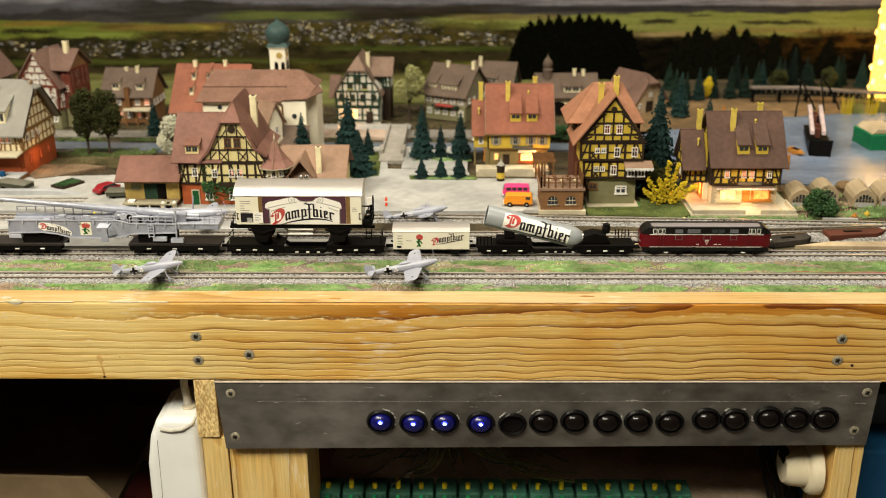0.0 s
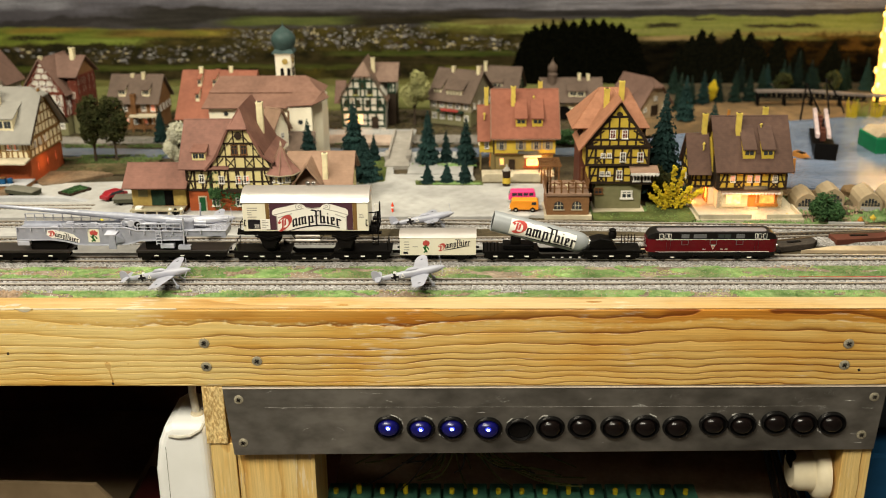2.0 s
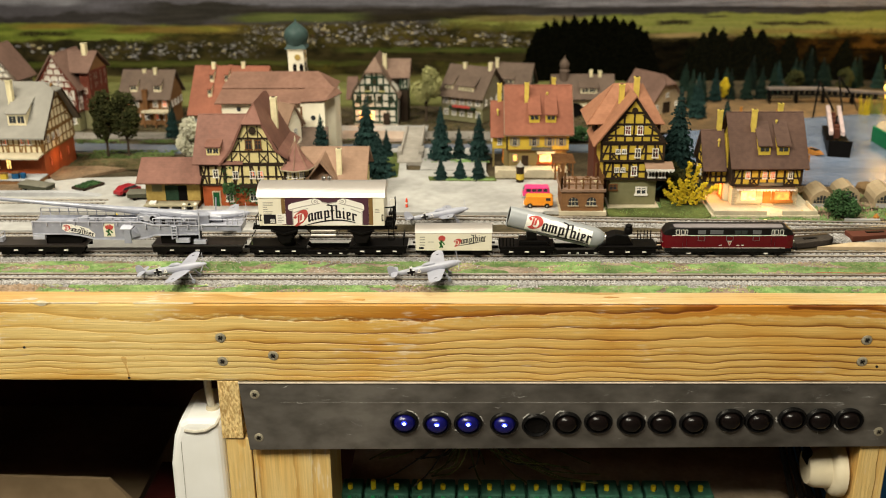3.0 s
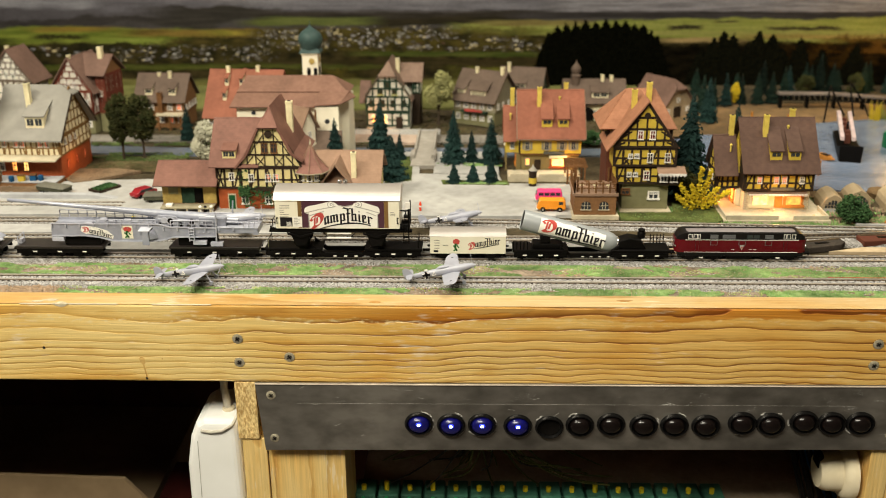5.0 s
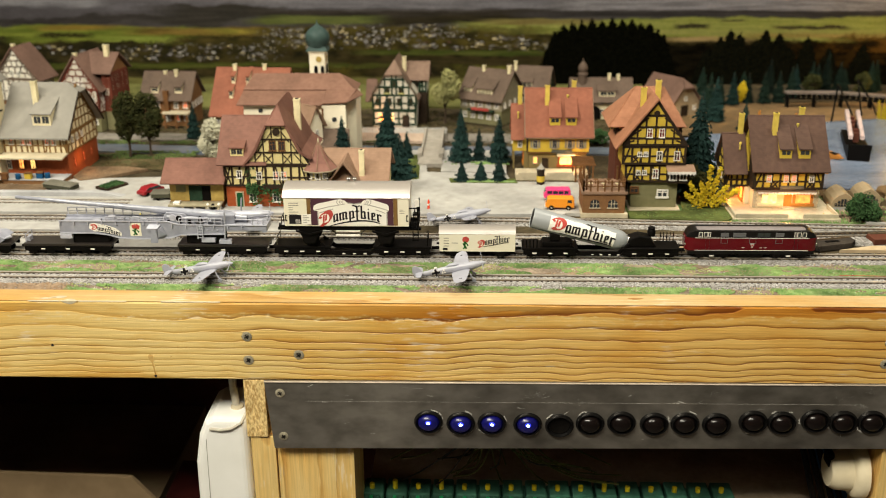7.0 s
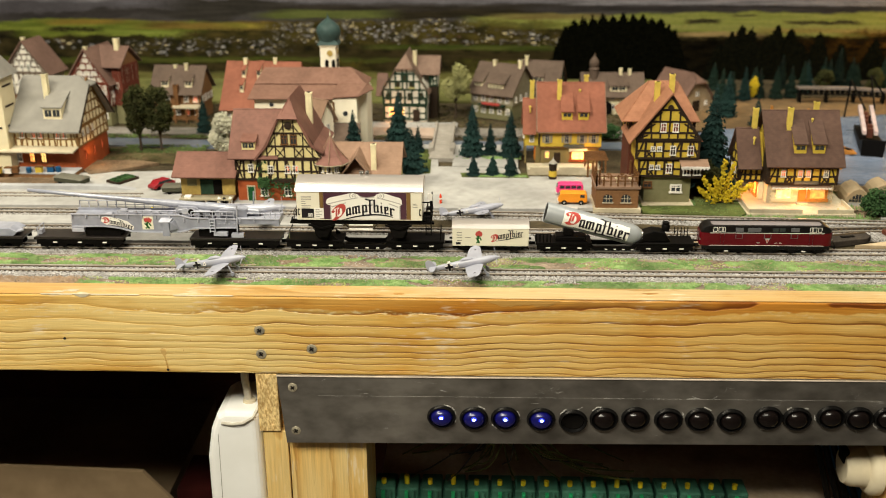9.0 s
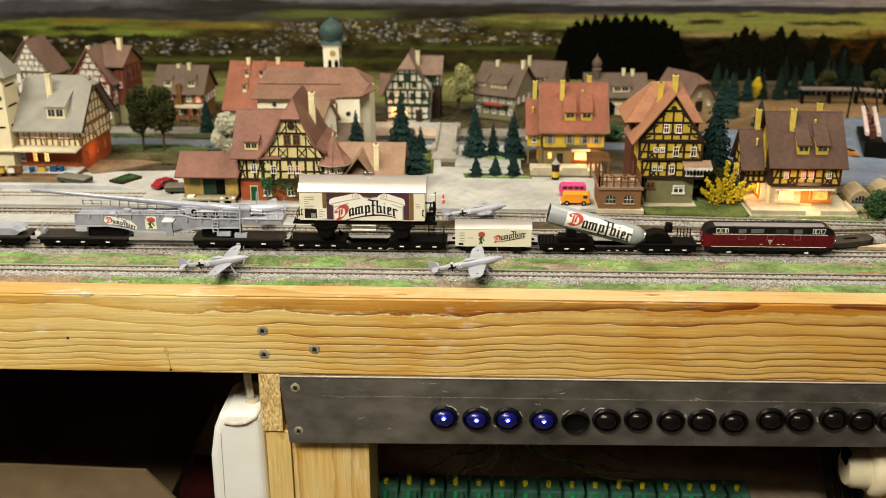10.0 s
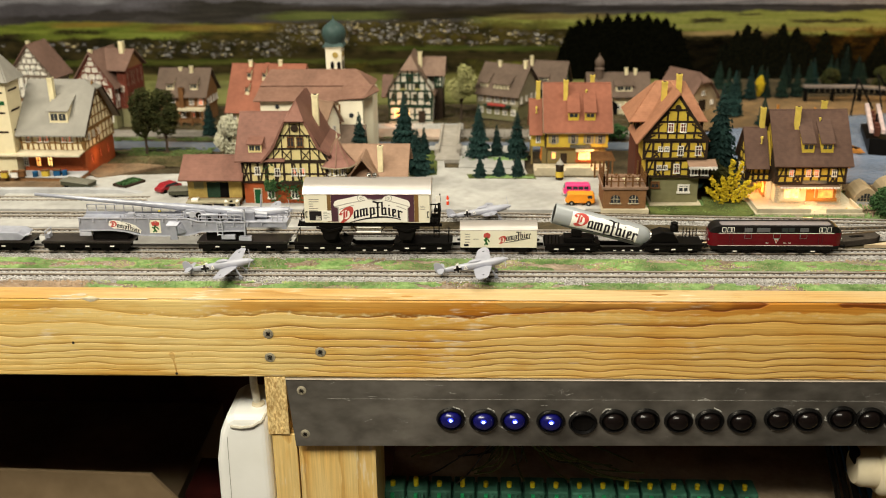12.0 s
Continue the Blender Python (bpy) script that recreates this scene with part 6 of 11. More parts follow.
    roof_slab(h, (0.0472, -0.0062, 0.0575), (0.0472, 0.045, 0.0575), (0.0178, 0.045, 0.1000), (0.0178, -0.0062, 0.1000), ROOF_ORANGE, 0.0010)
    Shape().rod((0.0178, -0.011, 0.1008), (0.0178, 0.045, 0.1008), 0.0010, n=6).made("ridge_cap", ROOF_ORANGE, h)
    # cross wing behind with hipped roof
    # lower wall: brown timber and the shade on it in one dark colour
    body(h, -0.013, 0.0455, 0.0205, 0.064, -0.003, 0.052, BROWN_DARK)
    body(h, -0.0135, 0.0460, 0.0203, 0.0642, 0.0522, 0.0715, YELLOW)
    framing(h, face((0, 0.0203, 0), (1, 0, 0)), -0.0135, 0.0460, 0.0522, 0.0715, 8, {0: "x", 7: "x"})
    framing(h, face((-0.0135, 0.0642, 0), (0, -1, 0)), 0, 0.0439, 0.0522, 0.0715, 4, {0: "/", 3: "\\"})
    x0, x1, y0, y1, ze, zr, ra, rb, ym = -0.0205, 0.0474, 0.014, 0.070, 0.0700, 0.1010, 0.006, 0.030, 0.043
    s = roof_slab(h, (x0, y0, ze), (x1, y0, ze), (rb, ym, zr), (ra, ym, zr), ROOF_ORANGE)
    roof_slab(h, (x1, y1, ze), (x0, y1, ze), (ra, ym, zr), (rb, ym, zr), ROOF_ORANGE)
    roof_slab(h, (x0, y1, ze), (x0, y0, ze), (ra, ym, zr), (ra, ym + 0.0002, zr), ROOF_ORANGE)
    roof_slab(h, (x1, y0, ze), (x1, y1, ze), (rb, ym + 0.0002, zr), (rb, ym, zr), ROOF_ORANGE)
    chimney(h, 0.0090, 0.0180, 0.080, 0.1060, CHIMNEY_YELLOW, 0.0046)
    chimney(h, 0.0245, 0.0340, 0.090, 0.1095, CHIMNEY_YELLOW, 0.0046)
    # outside stair on the shaded side
    for k in range(6):
        Shape().box(-0.013, -0.007, 0.002 + k * 0.004, 0.0058 + k * 0.004, -0.003, 0.004 + k * 0.0032).made("stair_step", TIMBER_BROWN, h)
    return h


tall_house()


# brick terrace with railing beside it
def brick_terrace():
    h = thing("brick_terrace", "small brown brick building with railed roof terrace", "building", 0.1010, 0.204)
    body(h, 0.0, 0.0375, 0.0, 0.038, -0.003, 0.0172, BRICK_BROWN)
    Shape().box(-0.0016, 0.0391, -0.0016, 0.0396, 0.0172, 0.0198).made("cornice", ROOF_TAN, h, "tan cornice", bevel=0.0003)
    Shape().box(-0.002, 0.0400, -0.003, 0.038, -0.005, -0.0006).made("base_slab", STONE_PALE, h)
    fr = face((0, 0, 0), (1, 0, 0))
    for u in (0.0105, 0.0265):
        w = Shape()
        pts = [(u - 0.0042, 0.0048), (u + 0.0042, 0.0048), (u + 0.0042, 0.0085)] + [(u + 0.0042 * math.cos(a), 0.0085 + 0.0036 * math.sin(a)) for a in (0.4, 0.8, 1.2, 1.57, 1.94, 2.34, 2.74)] + [(u - 0.0042, 0.0085)]
        ob = w.prism(pts, "y", -0.0008, 0.0004).made("arched_window", GLASS_DARK, h)
        b = Shape()
        for x in (u - 0.0014, u + 0.0014):
            b.plate(fr, x - 0.0002, x + 0.0002, 0.0050, 0.0118, 0.0006, 0.0012)
        b.plate(fr, u - 0.0040, u + 0.0040, 0.0082, 0.0086, 0.0006, 0.00115)
        b.plate(fr, u - 0.0050, u + 0.0050, 0.0040, 0.0048, 0.0, 0.0014)
        b.made("glazing_bars", STONE_PALE, ob)
    for (ax, ay), (bx, by) in (((0, 0), (0.0375, 0)), ((0, 0), (0, 0.038)), ((0.0375, 0), (0.0375, 0.038))):
        for zz in (0.0245, 0.0285):
            Shape().rod((ax, ay, zz), (bx, by, zz), 0.0006, n=6).made("rail", TIMBER_BROWN, h)
        for k in range(7):
            t = k / 6
            Shape().box(ax + (bx - ax) * t - 0.0007, ax + (bx - ax) * t + 0.0007, ay + (by - ay) * t - 0.0007, ay + (by - ay) * t + 0.0007, 0.0198, 0.0300).made("rail_post", TIMBER_BROWN, h)
    rg = random.Random(4)
    for k in range(5):
        x, y = 0.007 + 0.006 * k, 0.010 + 0.012 * (k % 2)
        Shape().lathe(x, y, [(0.0004, 0.0198), (0.0004, 0.0238), (0.0021, 0.024), (0.0021, 0.0246)], 8).made("terrace_table", (CREAM, TIMBER_BROWN)[k % 2], h)
    for x, y in ((0.003, 0.035), (0.034, 0.035), (0.003, 0.005)):
        Shape().box(x - 0.0008, x + 0.0008, y - 0.0008, y + 0.0008, 0.0198, 0.0335).made("pergola_post", TIMBER_BROWN, h)
    return h


brick_terrace()


# ---- the station with its gable, turret and sheds ----
def station():
    h = thing("village_station", "half-timbered station with plum roofs, turret and red brick ground floor", "station building", -0.224, 0.2205, group="village houses")
    body(h, 0.0, 0.074, 0.0, 0.060, -0.003, 0.0180, BRICK_RED)
    body(h, -0.001, 0.022, -0.001, 0.060, 0.0182, 0.0385, PALE_YELLOW)
    body(h, 0.0222, 0.078, -0.005, 0.060, 0.0182, 0.0400, PALE_YELLOW)
    f0, f1, f2 = face((0, 0, 0), (1, 0, 0)), face((0, -0.001, 0), (1, 0, 0)), face((0, -0.005, 0), (1, 0, 0))
    framing(h, f1, -0.001, 0.022, 0.0182, 0.0385, 3, {0: "x", 2: "/"})
    framing(h, f2, 0.0222, 0.078, 0.0182, 0.0400, 7, {1: "/", 3: "\\", 6: "\\"})
    window(h, f1, 0.0135, 0.0300, 0.0052, 0.0075, GLASS_DARK)
    # the LIT_RED glow here stands in for pinkish curtains
    for u, p in ((0.0325, GLASS_DARK), (0.048, LIT_RED), (0.055, LIT_RED)):
        window(h, f2, u, 0.0300, 0.0052, 0.0070, p)
    Shape().plate(f2, 0.036, 0.054, 0.0180, 0.0215, 0.0, 0.0016).made("name_board", TIMBER, h, "dark station name board")
    Shape().plate(f0, 0.0085, 0.0160, -0.002, 0.0130, -0.0002, 0.0010).made("door_surround", STONE_PALE, h)
    Shape().plate(f0, 0.0095, 0.0150, -0.002, 0.0120, 0.0004, 0.0014).made("door", GREEN_DOOR, h, "green plank door")
    window(h, f0, 0.0245, 0.0075, 0.0070, 0.0085, GLASS_DARK)
    window(h, f0, 0.0460, 0.0075, 0.0070, 0.0085, GLASS_DARK)
    # steep gable with half-hip
    gx0, gx1, gm = 0.0200, 0.0815, 0.0505
    s = Shape().prism([(gx0 + 0.002, 0.040), (gx1 - 0.002, 0.040), (gm + 0.0075, 0.0775), (gm - 0.0075, 0.0775)], "y", -0.005, 0.060)
    s.made("gable_wall", PALE_YELLOW, h)
    g = Shape()
    for v in (0.0405, 0.0515, 0.0635, 0.0772):
        r = 0.0285 * (1 - (v - 0.040) / 0.0486)
        g.bar(f2, gm - r, v, gm + r, v, 0.0014, 0.0008)
    for sgn in (-1, 1):
        g.bar(f2, gm + sgn * 0.0285, 0.040, gm + sgn * 0.0075, 0.0775, 0.0016, 0.0009)
        for u, a, b in ((0.0045, 0.0405, 0.0772), (0.0125, 0.0405, 0.0635), (0.0205, 0.0405, 0.0515)):
            g.bar(f2, gm + sgn * u, a, gm + sgn * u, b, 0.0010, 0.0007)
        g.bar(f2, gm + sgn * 0.0045, 0.0405, gm + sgn * 0.0125, 0.0500, 0.0009, 0.0006)
        g.bar(f2, gm + sgn * 0.0125, 0.0405, gm + sgn * 0.0045, 0.0500, 0.0009, 0.0005)
        g.bar(f2, gm + sgn * 0.0230, 0.0405, gm + sgn * 0.0150, 0.0500, 0.0009, 0.0006)
        g.bar(f2, gm + sgn * 0.0185, 0.0505, gm + sgn * 0.0130, 0.0600, 0.0009, 0.0006)
        g.bar(f2, gm + sgn * 0.0110, 0.0610, gm + sgn * 0.0045, 0.0705, 0.0009, 0.0006)
    g.made("timber_frame", TIMBER, h)
    for u in (-0.0042, 0.0042):
        window(h, f2, gm + u, 0.0578, 0.0062, 0.0090, GLASS_DARK, TIMBER_BROWN)
    Shape().rod((gm, -0.0064, 0.0705), (gm, -0.0052, 0.0705), 0.0034, n=14).made("round_window", TIMBER, h)
    # roofs: flared gable roof, long roof along the front, half-hip
    zr, yr0, yr1 = 0.0910, 0.006, 0.064
    for sgn, xe, ze in ((-1, gx0 - 0.001, 0.0385), (1, gx1 - 0.0010, 0.0450)):
        k1x, k1z = gm + sgn * 0.0195, 0.0520
        Shape().loft([[(xe, -0.0085, ze), (k1x, -0.0085, k1z), (gm + sgn * 0.0068, -0.0085, 0.0790), (gm + sgn * 0.0085, -0.0085, 0.0790), (k1x + sgn * 0.0022, -0.0085, k1z + 0.001), (xe + sgn * 0.001, -0.0085, ze + 0.0015)],
                      [(xe, yr0, ze), (k1x, yr0, k1z), (gm, yr0, zr), (gm + sgn * 0.0008, yr0, zr + 0.0014), (k1x + sgn * 0.0022, yr0, k1z + 0.001), (xe + sgn * 0.001, yr0, ze + 0.0015)],
                      [(xe, yr1, ze), (k1x, yr1, k1z), (gm, yr1, zr), (gm + sgn * 0.0008, yr1, zr + 0.0014), (k1x + sgn * 0.0022, yr1, k1z + 0.001), (xe + sgn * 0.001, yr1, ze + 0.0015)]]).made("roof_slope", ROOF_PLUM, h)
    Shape().add([(gm - 0.0090, -0.0100, 0.0775), (gm + 0.0090, -0.0100, 0.0775), (gm, yr0 + 0.002, zr + 0.0018), (gm - 0.0090, -0.0085, 0.0760), (gm + 0.0090, -0.0085, 0.0760), (gm, yr0 + 0.003, zr)], [(0, 1, 2), (3, 5, 4), (0, 3, 4, 1), (1, 4, 5, 2), (2, 5, 3, 0)]).made("half_hip", ROOF_PLUM, h)
    gable_roof(h, -0.0060, 0.040, -0.0065, 0.066, 0.0390, 0.0760, ROOF_PLUM)
    gable_body(h, 0.0, 0.030, 0.0, 0.060, 0.0385, 0.071, PALE_YELLOW)
    dormer(h, 0.0125, 0.0120, -0.0010, 0.0440, 0.0105, 0.014, PALE_YELLOW, ROOF_PLUM, rise=0.30, panes=2)
    chimney(h, 0.0640, 0.032, 0.060, 0.0925, CHIMNEY_PALE, 0.0056)
    # turret
    tx, ty = 0.0865, 0.003
    Shape().lathe(tx, ty, [(0.0115, -0.003), (0.0115, 0.0365)], 8).made("turret_wall", PALE_YELLOW, h)
    t = Shape()
    for k in range(8):
        a = 2 * math.pi * k / 8
        t.box(tx + 0.0115 * math.cos(a) - 0.0007, tx + 0.0115 * math.cos(a) + 0.0007, ty + 0.0115 * math.sin(a) - 0.0007, ty + 0.0115 * math.sin(a) + 0.0007, 0.018, 0.0365)
    t.lathe(tx, ty, [(0.0121, 0.0180), (0.0121, 0.0194)], 8).lathe(tx, ty, [(0.0121, 0.0270), (0.0121, 0.0282)], 8)
    t.made("turret_frame", TIMBER, h)
    Shape().lathe(tx, ty, [(0.0170, 0.0352), (0.0158, 0.0366), (0.0105, 0.0415), (0.0062, 0.0480), (0.0028, 0.0550), (0.0006, 0.0590)], 8).made("turret_roof", ROOF_TURRET, h, "pinkish ribbed turret roof")
    for k in range(8):
        a = 2 * math.pi * k / 8
        c, q = math.cos(a), math.sin(a)
        Shape().rod((tx + 0.0160 * c, ty + 0.0160 * q, 0.0368), (tx + 0.0064 * c, ty + 0.0064 * q, 0.0482), 0.0004, n=5).rod((tx + 0.0064 * c, ty + 0.0064 * q, 0.0482), (tx + 0.0006 * c, ty + 0.0006 * q, 0.0590), 0.0004, n=5).made("roof_rib", ROOF_TAN, h)
    Shape().lathe(tx, ty, [(0.0174, 0.0344), (0.0176, 0.0352), (0.0170, 0.0355)], 8).made("turret_eave", INFILL_DIM, h, "pale weathered eave")
    Shape().lathe(tx, ty, [(0.0007, 0.0585), (0.0010, 0.0605), (0.0004, 0.0625), (0.0002, 0.0640)], 8).made("finial", STONE_PALE, h)
    for a in (-1.0, -1.6, -2.3):
        fr = face((tx + 0.0108 * math.cos(a), ty + 0.0108 * math.sin(a), 0), (-math.sin(a), math.cos(a), 0))
        window(h, fr, 0, 0.0310, 0.0048, 0.0070, GLASS_DARK)
    # east wing
    body(h, 0.074, 0.146, 0.008, 0.066, -0.003, 0.0208, PALE_YELLOW)
    framing(h, face((0, 0.008, 0), (1, 0, 0)), 0.100, 0.146, 0.0, 0.0205, 6, {1: "/", 4: "\\"})
    gable_body(h, 0.090, 0.146, 0.008, 0.066, 0.0210, 0.040, TIMBER_BROWN)
    gable_roof(h, 0.086, 0.150, 0.001, 0.073, 0.0195, 0.0430, ROOF_TAN)
    gable_roof(h, 0.096, 0.122, -0.004, 0.040, 0.0230, 0.0400, ROOF_TAN, "y")
    chimney(h, 0.1245, 0.010, 0.016, 0.0500, CHIMNEY_PALE, 0.0046)
    # creeper on the gable's foot
    rng = np.random.default_rng(5)
    pts = [(0.020 + 0.010 * rng.random() if rng.random() < 0.4 else 0.022 + 0.034 * rng.random(), -0.0065 + 0.002 * rng.random(), 0.0) for k in range(420)]
    pts = [(x, y, (0.012 + 0.010 * rng.random()) if k % 3 else 0.002 + 0.036 * rng.random() ** 1.2 * (1 if x < 0.03 else 0.4)) for k, (x, y, z) in enumerate(pts)]
    soup("creeper", LEAF_GREEN, pts, 0.0011, h, label="green climbing creeper")
    return h


station()


def goods_shed():
    h = thing("goods_shed", "small goods shed with plum roof, dark doorway and loading ramp", "shed", -0.2810, 0.2180, group="village houses")
    body(h, 0.004, 0.0540, 0.004, 0.034, 0.0, 0.0240, GOLD)
    body(h, 0.004, 0.0540, 0.0, 0.034, -0.003, 0.0035, BRICK_BROWN)
    gable_body(h, 0.004, 0.0540, 0.004, 0.034, 0.0235, 0.0365, OLIVE)
    gable_roof(h, -0.0015, 0.0575, -0.0055, 0.0435, 0.0215, 0.0385, ROOF_PLUM)
    fr = face((0, 0.004, 0), (1, 0, 0))
    Shape().plate(fr, 0.022, 0.034, 0.003, 0.018, -0.0002, 0.0008).made("sliding_door", TIMBER_GREEN, h, "dark green sliding door")
    Shape().plate(fr, 0.034, 0.042, 0.003, 0.018, -0.0002, 0.0004).made("open_doorway", BLACK_MATT, h)
    Shape().plate(fr, 0.010, 0.019, 0.012, 0.0185, -0.0002, 0.0004).made("shutter", OLIVE, h)
    Shape().box(0.006, 0.054, -0.013, 0.0, 0.0030, 0.0042).made("ramp_deck", INFILL_DIM, h)
    for k in range(5):
        Shape().box(0.008 + k * 0.0108, 0.0095 + k * 0.0108, -0.0125, -0.0110, -0.004, 0.0030).made("ramp_post", STONE_PALE, h)
    Shape().box(0.010, 0.016, -0.010, -0.004, 0.0042, 0.0060).made("pale_crate", WINDOW_WHITE, h)
    return h


goods_shed()


# ---- the grey-roofed warehouse with its tower ----
def warehouse():
    h = thing("station_warehouse", "half-timbered warehouse with grey roof, cream tower and lit brick ground floor", "building", -0.404, 0.308, 0, -2.0, group="village houses")
    L, D = 0.064, 0.074
    body(h, -L, 0.0, 0.0, D, -0.003, 0.0235, BRICK_RED)
    body(h, -L, 0.0012, -0.0012, D, 0.0237, 0.0430, CREAM)
    Shape().prism([(-0.0012, 0.0430), (D, 0.0430), (0.0440, 0.0800), (0.0290, 0.0800)], "x", -L, 0.0012).made("gable_wall", CREAM, h)
    f0, f1 = face((0, 0, 0), (1, 0, 0)), face((0, -0.0012, 0), (1, 0, 0))
    framing(h, f1, -L, 0.0012, 0.0237, 0.0430, 11, {1: "/", 4: "\\", 7: "/", 10: "\\"}, TIMBER_OCHRE, 0.0017)
    for u in (-0.056, -0.044, -0.037, -0.019, -0.012):
        window(h, f1, u, 0.0365, 0.0046, 0.0060, LIT_RED)
    fs, fg = face((0.0, 0, 0), (0, 1, 0)), face((0.0012, -0.0012, 0), (0, 1, 0))
    framing(h, fg, 0, D + 0.0012, 0.0237, 0.0430, 8, {0: "/", 7: "\\", 3: "x"}, TIMBER_OCHRE, 0.0017)
    gable_framing(h, fg, 0, D + 0.0012, 0.0430, 0.0870, [0.0530, 0.0630, 0.0720], 9, TIMBER_OCHRE, 0.0016)
    for u in (0.012, 0.024, 0.036):
        window(h, fg, u, 0.0365, 0.0046, 0.0060, GLASS_DARK)
    for u in (0.014, 0.036, 0.056):
        window(h, fs, u, 0.0125, 0.0038, 0.0090, LIT_RED, BRICK_RED, False)
    for u, p in ((-0.049, LIT), (-0.037, LIT_YELLOW)):
        window(h, f0, u, 0.0130, 0.0062, 0.0100, p, TIMBER_BROWN)
    window(h, f0, -0.062, 0.0130, 0.0050, 0.0090, GLASS_DARK)
    Shape().plate(f0, -0.024, -0.004, 0.001, 0.0190, -0.0002, 0.0008).made("sliding_door", BRICK_RED, h, "red sliding door")
    # roof with a small half-hip over the timbered gable
    ym, zr, xe, ye = 0.0365, 0.0890, 0.0065, 0.0455
    for e in (-1, 1):
        top = [Vector((px, ym + e * v, z)) for px, v, z in ((-L - 0.001, ye, 0.0420), (xe, ye, 0.0420), (xe, 0.0080, 0.0815), (xe - 0.0130, 0, zr), (-L - 0.001, 0, zr))]
        Shape().loft([[p - Vector((0, 0, 0.0016)) for p in top], top]).made("roof_slope", ROOF_GREY, h)
    hip = [Vector((xe + 0.001, ym - 0.0088, 0.0808)), Vector((xe + 0.001, ym + 0.0088, 0.0808)), Vector((xe - 0.0135, ym, zr + 0.0005))]
    Shape().loft([[p - Vector((0, 0, 0.0014)) for p in hip], hip]).made("half_hip", ROOF_GREY, h)
    for e in (-1, 1):
        Shape().loft([[(xe + 0.0002, ym + e * ye, 0.0400), (xe + 0.0002, ym + e * 0.0080, 0.0795), (xe + 0.0002, ym + e * 0.0080, 0.0818), (xe + 0.0002, ym + e * ye, 0.0424)], [(xe + 0.0012, ym + e * ye, 0.0400), (xe + 0.0012, ym + e * 0.0080, 0.0795), (xe + 0.0012, ym + e * 0.0080, 0.0818), (xe + 0.0012, ym + e * ye, 0.0424)]]).made("bargeboard", TIMBER, h, "dark bargeboard")
    dormer(h, -0.0225, 0.0185, 0.0010, 0.0470, 0.0170, 0.024, CREAM, ROOF_GREY, rise=0.50, panes=2)
    chimney(h, -0.0335, 0.0185, 0.066, 0.0940, CHIMNEY_PALE, 0.0050)
    # canopy and platform
    Shape().hexa([Vector(p) for p in ((-0.105, -0.0165, 0.0220), (0.001, -0.0165, 0.0220), (0.001, 0.0, 0.0240), (-0.105, 0.0, 0.0240), (-0.105, -0.0165, 0.0234), (0.001, -0.0165, 0.0234), (0.001, 0.0, 0.0256), (-0.105, 0.0, 0.0256))]).made("canopy", STONE_PALE, h, "pale platform canopy")
    Shape().box(-0.135, 0.001, -0.0222, 0.0, -0.004, 0.0024).made("loading_platform", BRICK_BROWN, h, "brown brick loading dock")
    Shape().box(-0.135, 0.0016, -0.0230, 0.0, 0.0025, 0.0034).made("dock_slab", KERB_GREY, h, "pale dock slab")
    # tower
    body(h, -L - 0.026, -L - 0.0015, -0.012, 0.016, -0.003, 0.0960, CREAM)
    tf, ts = face((-L - 0.026, -0.012, 0), (1, 0, 0)), face((-L - 0.0015, -0.012, 0), (0, 1, 0))
    s = Shape()
    for v in (0.045, 0.064, 0.084):
        s.plate(tf, 0.003, 0.021, v, v + 0.0018, -0.0002, 0.0004).plate(ts, 0.005, 0.022, v + 0.001, v + 0.0028, -0.0002, 0.0004)
    s.made("louvre_slot", TIMBER, h)
    Shape().plate(tf, 0.006, 0.0215, 0.073, 0.0765, 0.0, 0.0006).made("green_sign", GREEN_DOOR, h, "small green sign")
    x0, x1, y0, y1, xm, ym = -L - 0.030, -L + 0.0025, -0.016, 0.020, -L - 0.0138, 0.002
    for a, b in (((x0, y0), (x1, y0)), ((x1, y0), (x1, y1)), ((x1, y1), (x0, y1)), ((x0, y1), (x0, y0))):
        m0 = ((a[0] + xm) / 2 * 0.9 + a[0] * 0.1, (a[1] + ym) / 2 * 0.9 + a[1] * 0.1)
        roof_slab(h, (*a, 0.0950), (*b, 0.0950), (xm + 0.0001, ym, 0.1240), (xm, ym + 0.0001, 0.1240), ROOF_GREY)
    return h


warehouse()
bulb("warehouse_lamp", -0.392, 0.330, 0.016, 0.007)
for k, (x, y, mat, nm) in enumerate(((-0.487, 0.283, BLUE_BOX, "oil_drum"), (-0.478, 0.285, YELLOW, "packing_crate"), (-0.462, 0.288, TIMBER_BROWN, "packing_crate"), (-0.449, 0.289, BLUE_BOX, "oil_drum"), (-0.439, 0.290, YELLOW, "packing_crate"), (-0.428, 0.292, BLUE_BOX, "packing_crate"), (-0.421, 0.293, BLUE_BOX, "oil_drum"), (-0.468, 0.286, WINDOW_WHITE, "packing_crate"))):
    c = thing(nm, "tiny painted freight item standing on the loading platform", "freight", x, y, 0.0034, group="freight on the platform")
    if nm == "oil_drum":
        Shape().lathe(0, 0, [(0.0026, 0.0), (0.0028, 0.0004), (0.0026, 0.0022), (0.0028, 0.0025), (0.0026, 0.0050), (0.0022, 0.0052)], 12).made("drum", mat, c, smooth=True)
    else:
        Shape().box(-0.0032, 0.0032, -0.0025, 0.0025, 0, 0.0056).made("crate", mat, c, bevel=0.0003)
        Shape().box(-0.0035, 0.0035, -0.0028, 0.0028, 0.0056, 0.0064).made("lid", TIMBER_BROWN, c)


